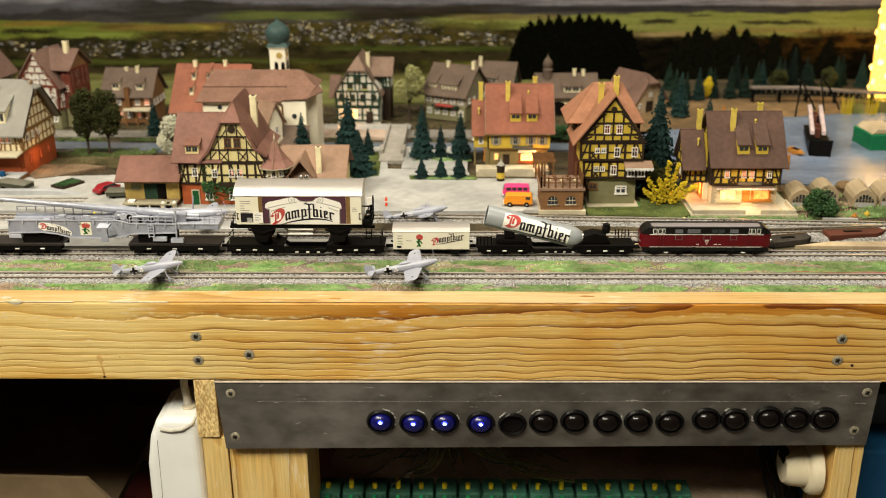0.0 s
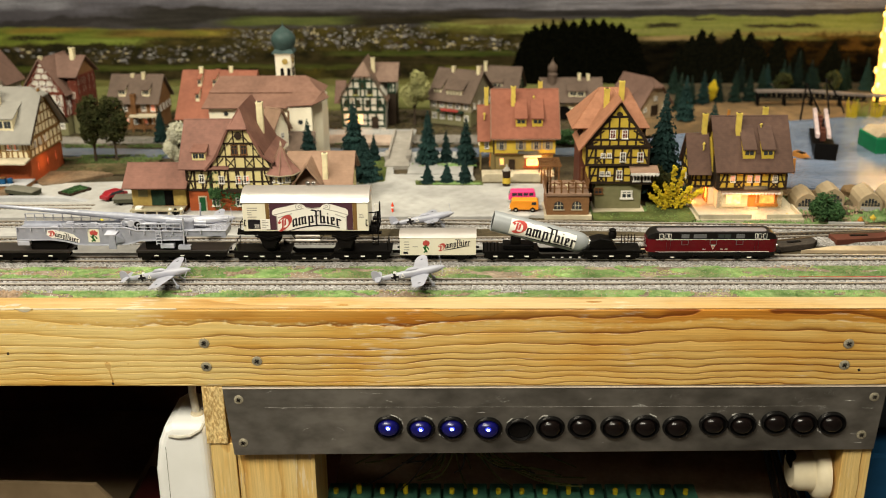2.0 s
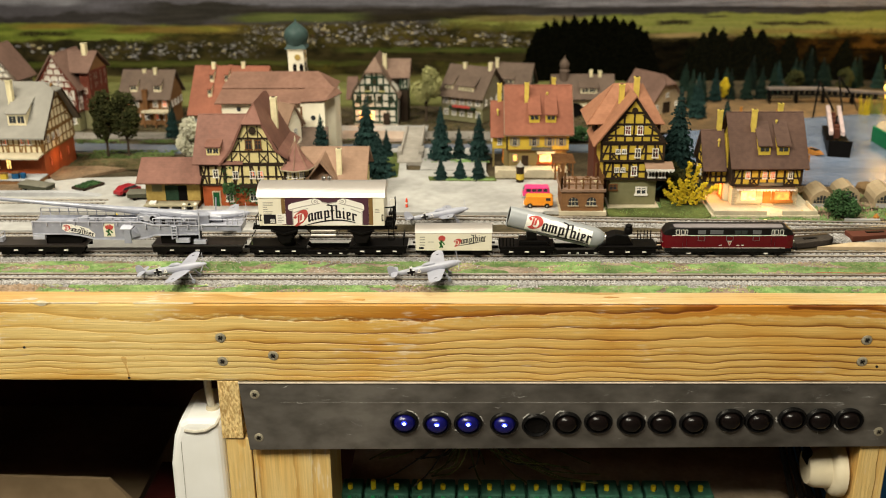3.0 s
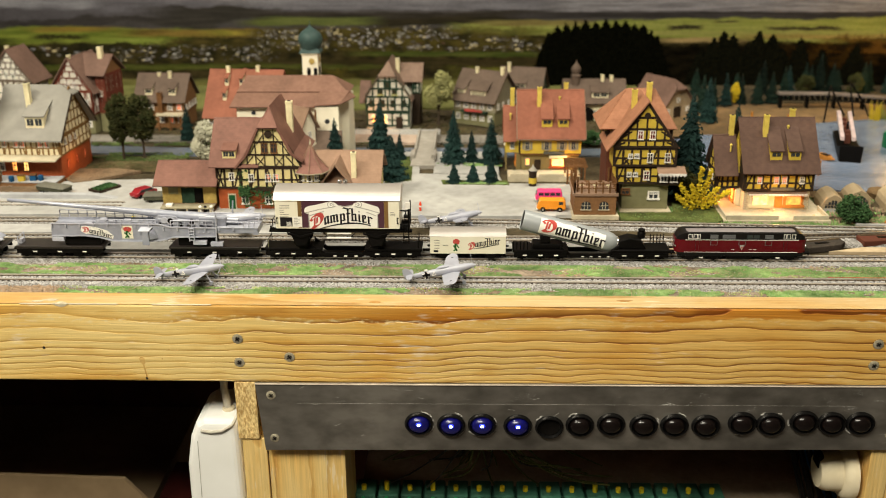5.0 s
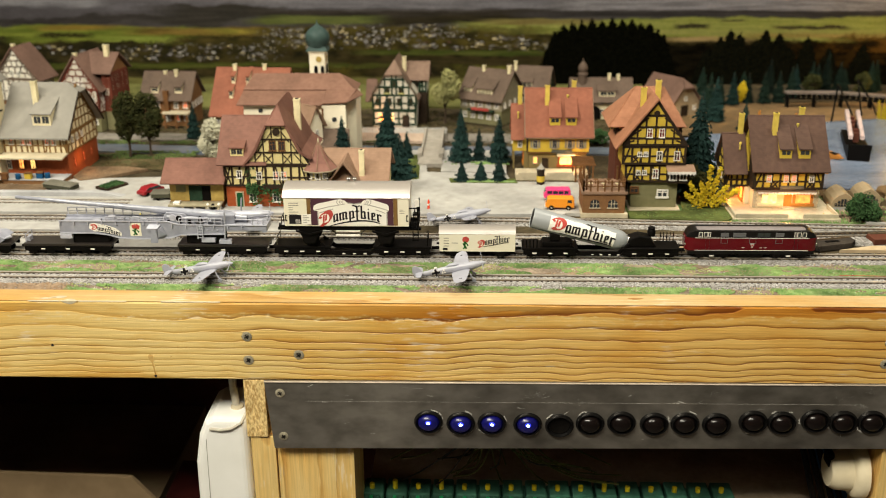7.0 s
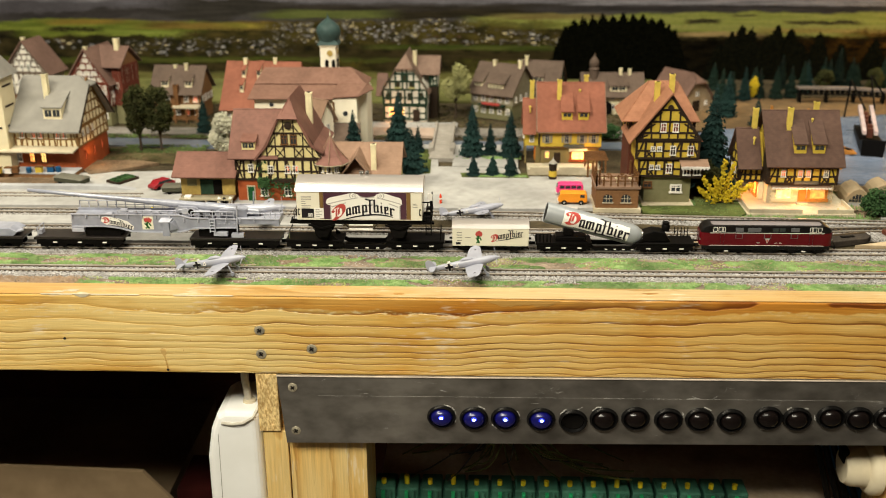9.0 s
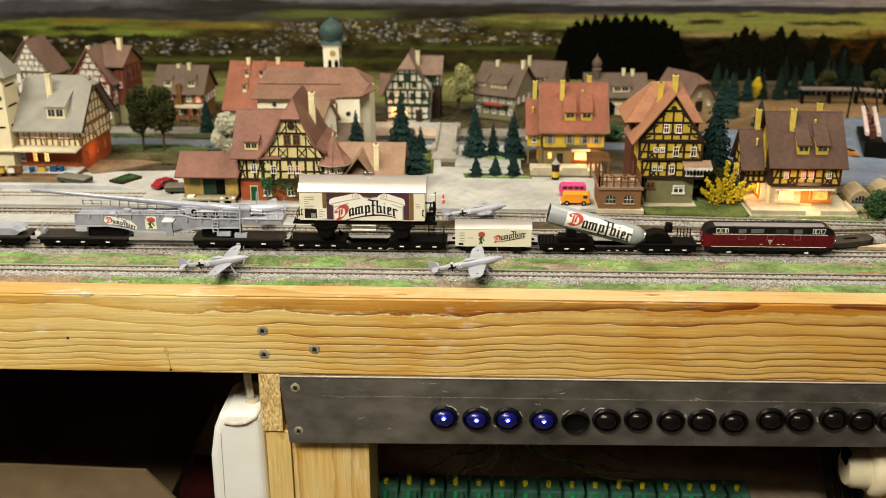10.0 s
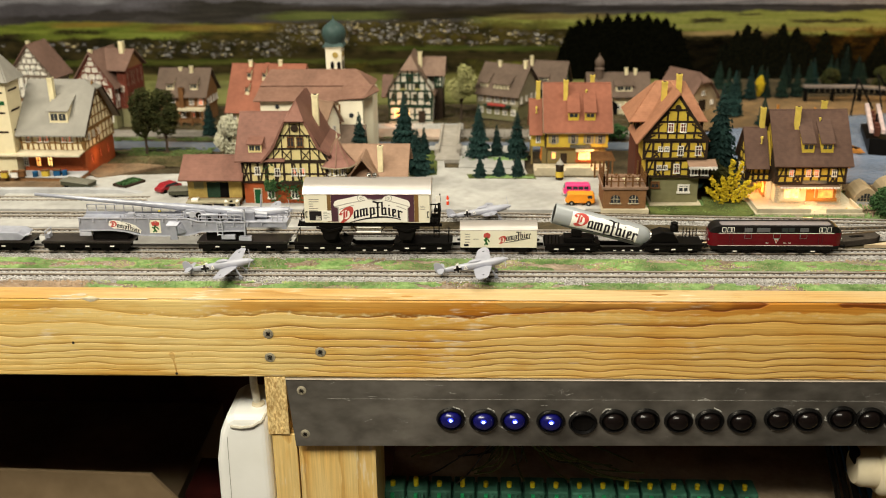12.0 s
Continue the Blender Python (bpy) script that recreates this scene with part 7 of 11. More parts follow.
# ---- church ----
def church():
    h = thing("village_church", "cream village church with rust tiled roof and onion-domed tower", "church", -0.240, 0.372, group="village houses")
    body(h, 0.0, 0.104, 0.008, 0.090, -0.003, 0.0595, CHURCH_WALL)
    Shape().prism([(0.098, 0.012), (0.116, 0.030), (0.118, 0.060), (0.098, 0.086)], "z", -0.003, 0.0640).made("apse_wall", CHURCH_WALL, h)
    Shape().box(0.084, 0.1085, 0.002, 0.012, -0.003, 0.0590).made("chancel_wall", CHURCH_WALL, h)
    ym, zr = 0.050, 0.0815
    roof_slab(h, (-0.003, 0.027, 0.0690), (0.116, 0.027, 0.0690), (0.098, ym, zr), (0.004, ym, zr), ROOF_RUST)
    roof_slab(h, (0.116, 0.078, 0.0655), (-0.003, 0.078, 0.0655), (0.004, ym, zr), (0.098, ym, zr), ROOF_RUST)
    roof_slab(h, (0.116, 0.027, 0.0655), (0.116, 0.078, 0.0655), (0.098, ym + 0.0003, zr), (0.098, ym, zr), ROOF_RUST)
    roof_slab(h, (-0.006, 0.002, 0.0580), (0.084, 0.002, 0.0580), (0.108, 0.029, 0.0682), (-0.003, 0.029, 0.0682), ROOF_RUST)
    roof_slab(h, (0.084, 0.000, 0.0600), (0.110, 0.002, 0.0610), (0.118, 0.029, 0.0695), (0.086, 0.029, 0.0695), ROOF_RUST)
    roof_slab(h, (0.110, 0.002, 0.0610), (0.1235, 0.030, 0.0630), (0.118, 0.032, 0.0690), (0.112, 0.026, 0.0690), ROOF_RUST)
    Shape().rod((0.004, ym, zr + 0.001), (0.098, ym, zr + 0.001), 0.0011, n=6).made("ridge_cap", ROOF_RUST, h)
    fr = face((0, 0.008, 0), (1, 0, 0))
    for u in (0.018, 0.042, 0.066):
        Shape().rod((u, 0.0072, 0.0520), (u, 0.0085, 0.0520), 0.0024, n=12).made("round_window", GLASS_DARK, h)
    fc = face((0, 0.002, 0), (1, 0, 0))
    for u, w in ((0.0965, 0.0042),):
        pts = [(u - w / 2, 0.012), (u + w / 2, 0.012), (u + w / 2, 0.030)] + [(u + w / 2 * math.cos(a), 0.030 + w * 0.6 * math.sin(a)) for a in (0.5, 1.0, 1.57, 2.14, 2.64)] + [(u - w / 2, 0.030)]
        Shape().prism(pts, "y", 0.0014, 0.0024).made("arched_window", GLASS_DARK, h)
    Shape().rod((0.0965, 0.0012, 0.0440), (0.0965, 0.0024, 0.0440), 0.0026, n=12).made("round_window", GLASS_DARK, h)
    Shape().box(0.0836, 0.0852, 0.0010, 0.0030, 0.0, 0.0560).made("downpipe", TIMBER_BROWN, h)
    # low sacristy towards the square
    body(h, 0.080, 0.112, -0.020, 0.0015, -0.003, 0.0200, CHURCH_WALL)
    roof_slab(h, (0.077, -0.023, 0.0190), (0.115, -0.023, 0.0190), (0.112, 0.0015, 0.0335), (0.080, 0.0015, 0.0335), ROOF_GREYBROWN)
    # tower
    tx0, tx1, ty0, ty1 = 0.0635, 0.0805, 0.060, 0.081
    body(h, tx0, tx1, ty0, ty1, -0.003, 0.1045, CHURCH_WALL)
    for z in (0.0760, 0.1035):
        Shape().box(tx0 - 0.0008, tx1 + 0.0008, ty0 - 0.0008, ty1 + 0.0008, z, z + 0.0016).made("string_course", STONE_PALE, h)
    for fr, um in ((face((tx0, ty0, 0), (1, 0, 0)), 0.0105), (face((tx1, ty0, 0), (0, 1, 0)), 0.0105)):
        for u in (um - 0.0036, um + 0.0036):
            s = Shape().plate(fr, u - 0.0019, u + 0.0019, 0.0795, 0.0880, -0.0002, 0.0004)
            s.plate(fr, u - 0.0013, u + 0.0013, 0.0880, 0.0894, -0.0002, 0.0004)
            s.made("belfry_opening", BLACK_MATT, h)
        o, ud, vd, nd = fr
        c = o + ud * um + vd * 0.0965
        Shape().rod(c - nd * 0.0002, c + nd * 0.0008, 0.0032, n=18).made("clock_face", GOLD, h)
    cx, cy = (tx0 + tx1) / 2, (ty0 + ty1) / 2
    Shape().loft([[(cx + r * math.cos(math.pi / 4 + math.pi / 2 * i), cy + r * math.sin(math.pi / 4 + math.pi / 2 * i), z) for i in range(4)] for r, z in ((0.0165, 0.1050), (0.0160, 0.1060), (0.0125, 0.1095))]).made("dome_skirt", DOME, h)
    Shape().lathe(cx, cy, [(0.0105, 0.1090), (0.0112, 0.1110), (0.0128, 0.1150), (0.0134, 0.1185), (0.0126, 0.1225), (0.0102, 0.1260), (0.0068, 0.1288), (0.0034, 0.1310), (0.0012, 0.1328), (0.0005, 0.1355), (0.0002, 0.1380)], 20).made("onion_dome", DOME, h, "verdigris onion dome", smooth=True)
    return h


church()


# ---- small rectory before the church ----
def rectory():
    h = thing("village_house", "small cream gabled house with tan roof before the church", "house", -0.1640, 0.3420, 0, -38, group="village houses")
    w, d, ze, zr = 0.020, 0.017, 0.0440, 0.0620
    body(h, -w, 0, 0, d, -0.003, ze, CHURCH_WALL)
    gable_body(h, -w, 0, 0, d, ze, zr - 0.001, CHURCH_WALL)
    gable_roof(h, -w - 0.002, 0.0022, -0.0040, d + 0.0040, ze - 0.0035, zr, ROOF_TAN)
    Shape().plate(face((0, 0, 0), (1, 0, 0)), -0.012, -0.001, 0.020, ze - 0.002, 0.0, 0.0004).made("shop_front", YELLOW, h, "yellow painted front")
    window(h, face((0, 0, 0), (0, 1, 0)), d * 0.5, 0.0360, 0.0040, 0.0060)


rectory()


# ---- generic houses of the back row ----
def plain_house(label, x, y, rz, w, d, zg, ze, zr, roof, along, wall, ground, timber=None, chimneys=(), dormers=(), side=1, panes=None, over=0.004, name="village_house"):
    h = thing(name, label, "house", x, y, 0, rz, group="village houses")
    body(h, 0, w, 0, d, -0.003, zg, ground)
    body(h, -0.001, w + 0.001, -0.001, d + 0.001, zg + 0.0002, ze, wall)
    gable_body(h, -0.001, w + 0.001, -0.001, d + 0.001, ze, zr - 0.001, wall, along)
    f, g = face((0, -0.001, 0), (1, 0, 0)), face((0, 0, 0), (1, 0, 0))
    e = face((w + 0.001, 0, 0), (0, 1, 0)) if side > 0 else face((-0.001, d, 0), (0, -1, 0))
    n = max(3, round(w / 0.008))
    k = max(3, round(w / 0.0092))
    if timber:
        framing(h, f, -0.001, w + 0.001, zg, ze, k + 1, {0: "/", 2: "x", k: "\\"}, timber, 0.0017)
        framing(h, e, -0.001, d + 0.001, zg, ze, max(3, round(d / 0.0065)), {0: "/", 2: "\\"}, timber, 0.0017)
        if along == "y":
            gable_framing(h, f, -0.001, w + 0.001, ze, zr - 0.001, [ze + (zr - ze) * q for q in (0.20, 0.40, 0.60, 0.78)], k + 1, timber, 0.0016)
        else:
            gable_framing(h, e, -0.001, d + 0.001, ze, zr - 0.001, [ze + (zr - ze) * q for q in (0.20, 0.40, 0.60, 0.78)], k + 1, timber, 0.0016)
    panes = panes or [GLASS_DARK]
    m = max(2, n - 2)
    for i in range(m):
        u = w * (i + 0.5) / m
        window(h, f, u, (zg + ze) / 2 + 0.001, min(0.0055, w / m * 0.55), min(0.0075, (ze - zg) * 0.55), panes[i % len(panes)])
        window(h, g, u, zg * 0.52, min(0.0055, w / m * 0.55), zg * 0.45, panes[(i + 1) % len(panes)])
    for i in range(max(1, m - 1)):
        window(h, e, d * (i + 0.5) / max(1, m - 1), (zg + ze) / 2, 0.0045, min(0.0070, (ze - zg) * 0.5), GLASS_DARK)
    if along == "y":
        window(h, f, w / 2 - 0.0045, ze + (zr - ze) * 0.2, 0.0050, 0.0065, panes[0])
        window(h, f, w / 2 + 0.0045, ze + (zr - ze) * 0.2, 0.0050, 0.0065, panes[0])
        gable_roof(h, -over - 0.002, w + over + 0.002, -over, d + over, ze - 0.003, zr, roof, "y")
    else:
        gable_roof(h, -over, w + over, -over - 0.003, d + over + 0.003, ze - 0.002, zr, roof, "x")
    for cx, cy, cz, cm in chimneys:
        chimney(h, cx, cy, zr - 0.014, cz, cm, 0.0037)
    for dx, dw, dy, dz, dm in dormers:
        dormer(h, dx, dw, dy - 0.0025, dz - 0.0025, 0.0095, 0.018, dm, roof, rise=0.38, panes=2)
    return h


hR = plain_house("white and oxblood half-timbered gabled house with brown roof and side wing", -0.4885, 0.512, -10, 0.048, 0.050, 0.020, 0.048, 0.086, ROOF_BARN, "y", PALE_WALL, OLIVE, TIMBER_RED, [(0.024, 0.002, 0.0905, CHIMNEY_PALE)], name="gabled_house")
body(hR, 0.0495, 0.0595, 0.012, 0.048, -0.003, 0.020, OLIVE)
body(hR, 0.0495, 0.0605, 0.011, 0.052, 0.0202, 0.0665, OFFWHITE)
framing(hR, face((0, 0.011, 0), (1, 0, 0)), 0.0495, 0.0605, 0.0202, 0.0420, 3, {0: "/", 2: "\\"}, TIMBER_RED, 0.0024)
framing(hR, face((0, 0.011, 0), (1, 0, 0)), 0.0495, 0.0605, 0.0421, 0.0665, 3, {1: "x"}, TIMBER_RED, 0.0024)
framing(hR, face((0.0605, 0.011, 0), (0, 1, 0)), 0, 0.041, 0.0202, 0.0420, 8, {0: "/", 3: "x", 7: "\\"}, TIMBER_RED, 0.0030)
framing(hR, face((0.0605, 0.011, 0), (0, 1, 0)), 0, 0.041, 0.0421, 0.0665, 8, {1: "\\", 4: "x", 6: "/"}, TIMBER_RED, 0.0030)
gable_body(hR, 0.020, 0.0605, 0.016, 0.052, 0.0665, 0.0835, BRICK_BROWN)
gable_roof(hR, 0.026, 0.0640, 0.006, 0.058, 0.0645, 0.0855, ROOF_BARN)
chimney(hR, 0.0500, 0.028, 0.076, 0.0965, CHIMNEY_PALE, 0.0052)
for u in (0.0550,):
    window(hR, face((0, 0.011, 0), (1, 0, 0)), u, 0.044, 0.0046, 0.0070, GLASS_DARK, PALE_WALL)
plain_house("white half-timbered gabled house with green shutters", -0.5910, 0.572, -8, 0.053, 0.036, 0.020, 0.048, 0.0855, ROOF_BARN, "y", PLASTER_BRIGHT, BRICK_BROWN, TIMBER_GREY, [(0.024, 0.006, 0.0905, CHIMNEY_PALE)], panes=[GREEN_DOOR], name="gabled_house")
hD = plain_house("low brown house with grey roof, two dormers and a covered balcony", -0.397, 0.534, -3, 0.057, 0.044, 0.015, 0.031, 0.0585, ROOF_GREYBROWN, "x", BRICK_BROWN, BRICK_BROWN, None, [(0.023, 0.020, 0.0615, CHIMNEY_PALE), (0.037, 0.018, 0.0635, CHIMNEY_PALE)], [(0.015, 0.0085, 0.002, 0.0385, CREAM), (0.044, 0.0085, 0.002, 0.0385, CREAM)], panes=[LIT_RED, GLASS_DARK])
Shape().box(0.026, 0.058, -0.014, -0.002, 0.0150, 0.0175).made("balcony", STONE_PALE, hD)
for k in range(3):
    Shape().box(0.0275 + k * 0.0135, 0.0295 + k * 0.0135, -0.0130, -0.0110, -0.003, 0.0150).made("balcony_post", TIMBER_BROWN, hD)
chimney(hD, 0.030, -0.006, 0.012, 0.042, TIMBER_BROWN, 0.0055)
plain_house("long house with rust tiled roof beside the church", -0.288, 0.440, -4, 0.078, 0.070, 0.014, 0.034, 0.0785, ROOF_RED, "x", CREAM, CREAM, None, [(0.019, 0.030, 0.0850, CHIMNEY_PALE), (0.052, 0.034, 0.085, CHIMNEY_PALE)], [(0.019, 0.004, 0.010, 0.052, CREAM), (0.019, 0.004, 0.022, 0.066, CREAM), (0.036, 0.004, 0.022, 0.066, CREAM)], name="long_house")


def half_hip_house(label, x, y, rz, w, d, zg, ze, zr, zh, roof, wall, ground, timber):
    """A gabled house whose roof is cut back above the gable."""
    h = thing("gabled_house", label, "house", x, y, 0, rz, group="village houses")
    q, o = w / 2 * (zr - zh) / (zr - ze), 0.004
    body(h, 0, w, 0, d, -0.003, zg, ground)
    body(h, -0.001, w + 0.001, -0.001, d, zg + 0.0002, ze, wall)
    Shape().prism([(-0.001, ze), (w + 0.001, ze), (w / 2 + q, zh), (w / 2 - q, zh)], "y", -0.001, d).made("gable_wall", wall, h)
    f = face((0, -0.001, 0), (1, 0, 0))
    framing(h, f, -0.001, w + 0.001, zg, ze, 6, {0: "/", 5: "\\"}, timber, 0.0022)
    framing(h, face((0, 0, 0), (1, 0, 0)), 0, w, 0.0, zg, 5, None, timber, 0.0022)
    s = Shape()
    for v in (ze + (zh - ze) * 0.33, ze + (zh - ze) * 0.68, zh - 0.001):
        r = w / 2 * (1 - (v - ze) / (zr - ze))
        s.bar(f, w / 2 - r, v, w / 2 + r, v, 0.0022, 0.0006)
    for e in (-1, 1):
        s.bar(f, w / 2 + e * w / 2, ze, w / 2 + e * q, zh, 0.0026, 0.0007)
        for u in (0.10, 0.42, 0.68):
            s.bar(f, w / 2 + e * u * w / 2, ze, w / 2 + e * u * w / 2, ze + (zr - ze) * min(1 - u, 0.62), 0.0020, 0.0005)
    s.made("timber_frame", timber, h)
    for i in range(4):
        window(h, f, w * (0.14 + 0.24 * i), (zg + ze) / 2 + 0.001, 0.0058, 0.0085, RUST_PANE, TIMBER_GREEN)
    for u in (-0.0085, 0.0085):
        window(h, f, w / 2 + u, ze + (zh - ze) * 0.18, 0.0062, 0.0080, RUST_PANE, TIMBER_GREEN)
        Shape().plate(f, w / 2 + u - 0.0038, w / 2 + u + 0.0038, ze + 0.0005, ze + 0.0022, 0.0006, 0.0020).made("flower_box", LEAF_PALE, h, "yellow-green window-box plants")
    window(h, f, w / 2, ze + (zh - ze) * 0.50, 0.0090, 0.0080, RUST_PANE, TIMBER_GREEN)
    Shape().plate(face((0, 0, 0), (1, 0, 0)), w * 0.68, w * 0.84, -0.002, 0.0125, 0.0, 0.0008).made("door", TIMBER, h, "dark door")
    for e in (-1, 1):
        def at(v, py, z):
            return Vector((w / 2 + e * v, py, z))

        slope = [at(w / 2 + o, -o, ze - 0.0055), at(w / 2 + o, d + o, ze - 0.0055), at(0, d + o, zr + 0.001), at(0, 0.012, zr + 0.001), at(q + 0.001, -o, zh)]
        Shape().loft([[p - Vector((0, 0, 0.0018)) for p in slope], slope]).made("roof_slope", roof, h)
    hip = [Vector((w / 2 - q - 0.0025, -o - 0.0015, zh - 0.0015)), Vector((w / 2 + q + 0.0025, -o - 0.0015, zh - 0.0015)), Vector((w / 2, 0.013, zr + 0.0014))]
    Shape().loft([[p - Vector((0, 0, 0.0016)) for p in hip], hip]).made("half_hip", roof, h)
    return h


hG = half_hip_house("white half-timbered house with dark green frame, lit ground floor", -0.1190, 0.530, -2, 0.052, 0.056, 0.018, 0.0376, 0.0760, 0.0640, ROOF_BACK, PALE_WALL, PALE_WALL, TIMBER_GREEN)
gable_roof(hG, 0.030, 0.0665, 0.018, 0.056, 0.050, 0.0690, ROOF_BACK)
# lower wing wall coloured dark for the foliage and shadow before it
body(hG, 0.0532, 0.0630, 0.022, 0.052, -0.003, 0.036, TIMBER)
body(hG, 0.0532, 0.0632, 0.0218, 0.052, 0.0362, 0.051, PALE_WALL)
framing(hG, face((0, 0.0218, 0), (1, 0, 0)), 0.0532, 0.0630, 0.0362, 0.051, 2, {0: "/"}, TIMBER_GREEN)
gable_roof(hG, -0.010, 0.003, 0.008, 0.044, 0.026, 0.049, ROOF_BARN)
chimney(hG, 0.036, 0.026, 0.060, 0.0785, CHIMNEY_PALE, 0.0044)
window(hG, face((0, -0.0012, 0), (1, 0, 0)), 0.010, 0.0100, 0.0070, 0.0110, LIT)
window(hG, face((0, -0.0012, 0), (1, 0, 0)), 0.022, 0.0100, 0.0070, 0.0110, LIT_YELLOW)
bulb("lamp_by_white_house", -0.108, 0.518, 0.012, 0.014, (1.0, 0.4, 0.13))
hH = plain_house("grey-roofed house with red balcony flowers and wide dormers", -0.0135, 0.560, -27, 0.054, 0.058, 0.015, 0.0285, 0.0585, ROOF_GREYBROWN, "x", INFILL_DIM, OLIVE, None, [(0.018, 0.026, 0.0640, CHIMNEY_PALE), (0.052, 0.026, 0.0665, CHIMNEY_PALE)], name="dormer_house")
dormer(hH, 0.0085, 0.0100, 0.0010, 0.0300, 0.0105, 0.020, CREAM, ROOF_GREYBROWN, INFILL_DIM, 0.55, 1)
dormer(hH, 0.0320, 0.0200, 0.0000, 0.0290, 0.0115, 0.022, CREAM, ROOF_GREYBROWN, INFILL_DIM, 0.50, 4)
Shape().box(0.012, 0.046, -0.0075, -0.002, 0.0140, 0.0165).made("balcony", TIMBER_GREEN, hH, "dark green balcony")
for k in range(7):
    Shape().box(0.018 + k * 0.0034, 0.0206 + k * 0.0034, -0.0092, -0.0066, 0.0158, 0.0182 + 0.0006 * (k % 2)).made("balcony_flowers", PRINT_RED, hH, "red balcony flowers")
plain_house("grey-roofed house behind another, with pale dormer", 0.042, 0.590, -14, 0.050, 0.046, 0.014, 0.028, 0.0560, ROOF_GREYBROWN, "x", OFFWHITE, OLIVE, TIMBER_GREEN, [(0.008, 0.018, 0.064, CHIMNEY_PALE)], [(0.026, 0.012, 0.004, 0.034, CREAM)])
hJ = plain_house("cream house with stone gateway, grey roof and clock turret", 0.124, 0.572, 0, 0.070, 0.040, 0.014, 0.021, 0.044, ROOF_GREYBROWN, "x", CREAM, CREAM, None, [(0.045, 0.018, 0.0515, CHIMNEY_PALE), (0.056, 0.018, 0.0505, CHIMNEY_PALE)], [(0.041, 0.020, 0.001, 0.026, CREAM)])
Shape().lathe(0.012, 0.016, [(0.0055, 0.030), (0.0055, 0.0500), (0.0068, 0.0506), (0.0045, 0.0530), (0.0058, 0.0556), (0.0060, 0.0590), (0.0046, 0.0622), (0.0022, 0.0650), (0.0008, 0.0672), (0.0003, 0.0705)], 10).made("clock_turret", ROOF_GREYBROWN, hJ)
Shape().prism([(0.016, -0.003), (0.034, -0.003), (0.034, 0.010), (0.030, 0.0135), (0.025, 0.0148), (0.020, 0.0135), (0.016, 0.010)], "y", -0.0020, 0.004).made("gateway", BLACK_MATT, hJ)
def stone_barn(x, y, rz, w=0.054, d=0.050, ze=0.014, zr=0.044, zh=0.036):
    h = thing("stone_barn", "stone barn with brown half-hipped roof and dark doorway", "barn", x, y, 0, rz, group="village houses")
    q, o = d / 2 * (zr - zh) / (zr - ze), 0.004
    Shape().prism([(0, -0.003), (d, -0.003), (d, ze), (d / 2 + q, zh), (d / 2 - q, zh), (0, ze)], "x", 0, w).made("wall", SAND, h, "ochre stone wall")
    for s in (-1, 1):
        def at(px, v, z):
            return Vector((px, d / 2 + s * v, z))

        drop = 0.0030
        top = [at(-o, d / 2 + o, ze - drop), at(w + o, d / 2 + o, ze - drop), at(w + o, q + o * 0.4, zh), at(w - 0.008, 0, zr + 0.001), at(-o, 0, zr + 0.001)]
        Shape().loft([[p - Vector((0, 0, 0.0016)) for p in top], top]).made("roof_slope", ROOF_BARN, h)
    hip = [Vector((w + o + 0.002, d / 2 - q - 0.002, zh - 0.001)), Vector((w + o + 0.002, d / 2 + q + 0.002, zh - 0.001)), Vector((w - 0.008, d / 2, zr + 0.0014))]
    Shape().loft([[p - Vector((0, 0, 0.0016)) for p in hip], hip]).made("half_hip", ROOF_BARN, h)
    e = face((w, 0, 0), (0, 1, 0))
    Shape().plate(e, 0.018, 0.030, -0.003, 0.012, 0.0, 0.0006).made("doorway", TIMBER, h, "dark doorway")
    window(h, e, d / 2, 0.0205, 0.0050, 0.0055)
    window(h, e, 0.008, 0.0080, 0.0045, 0.0055)
    window(h, e, 0.041, 0.0080, 0.0045, 0.0055)
    dm = Shape().hexa([Vector(p) for p in ((0.016, 0.006, 0.0195), (0.036, 0.006, 0.0195), (0.036, 0.022, 0.0335), (0.016, 0.022, 0.0335), (0.017, 0.006, 0.0245), (0.035, 0.006, 0.0245), (0.035, 0.020, 0.0375), (0.017, 0.020, 0.0375))])
    dm.made("dormer", ROOF_BARN, h, "low shed dormer", bevel=0.0005)


stone_barn(0.2125, 0.616, -55)
plain_house("half-timbered house at the layout's west end", -0.690, 0.530, -12, 0.056, 0.050, 0.018, 0.042, 0.082, ROOF_GREYBROWN, "y", OFFWHITE, BRICK_BROWN, TIMBER_RED, [(0.02, 0.02, 0.09, CHIMNEY_PALE)], name="gabled_house")

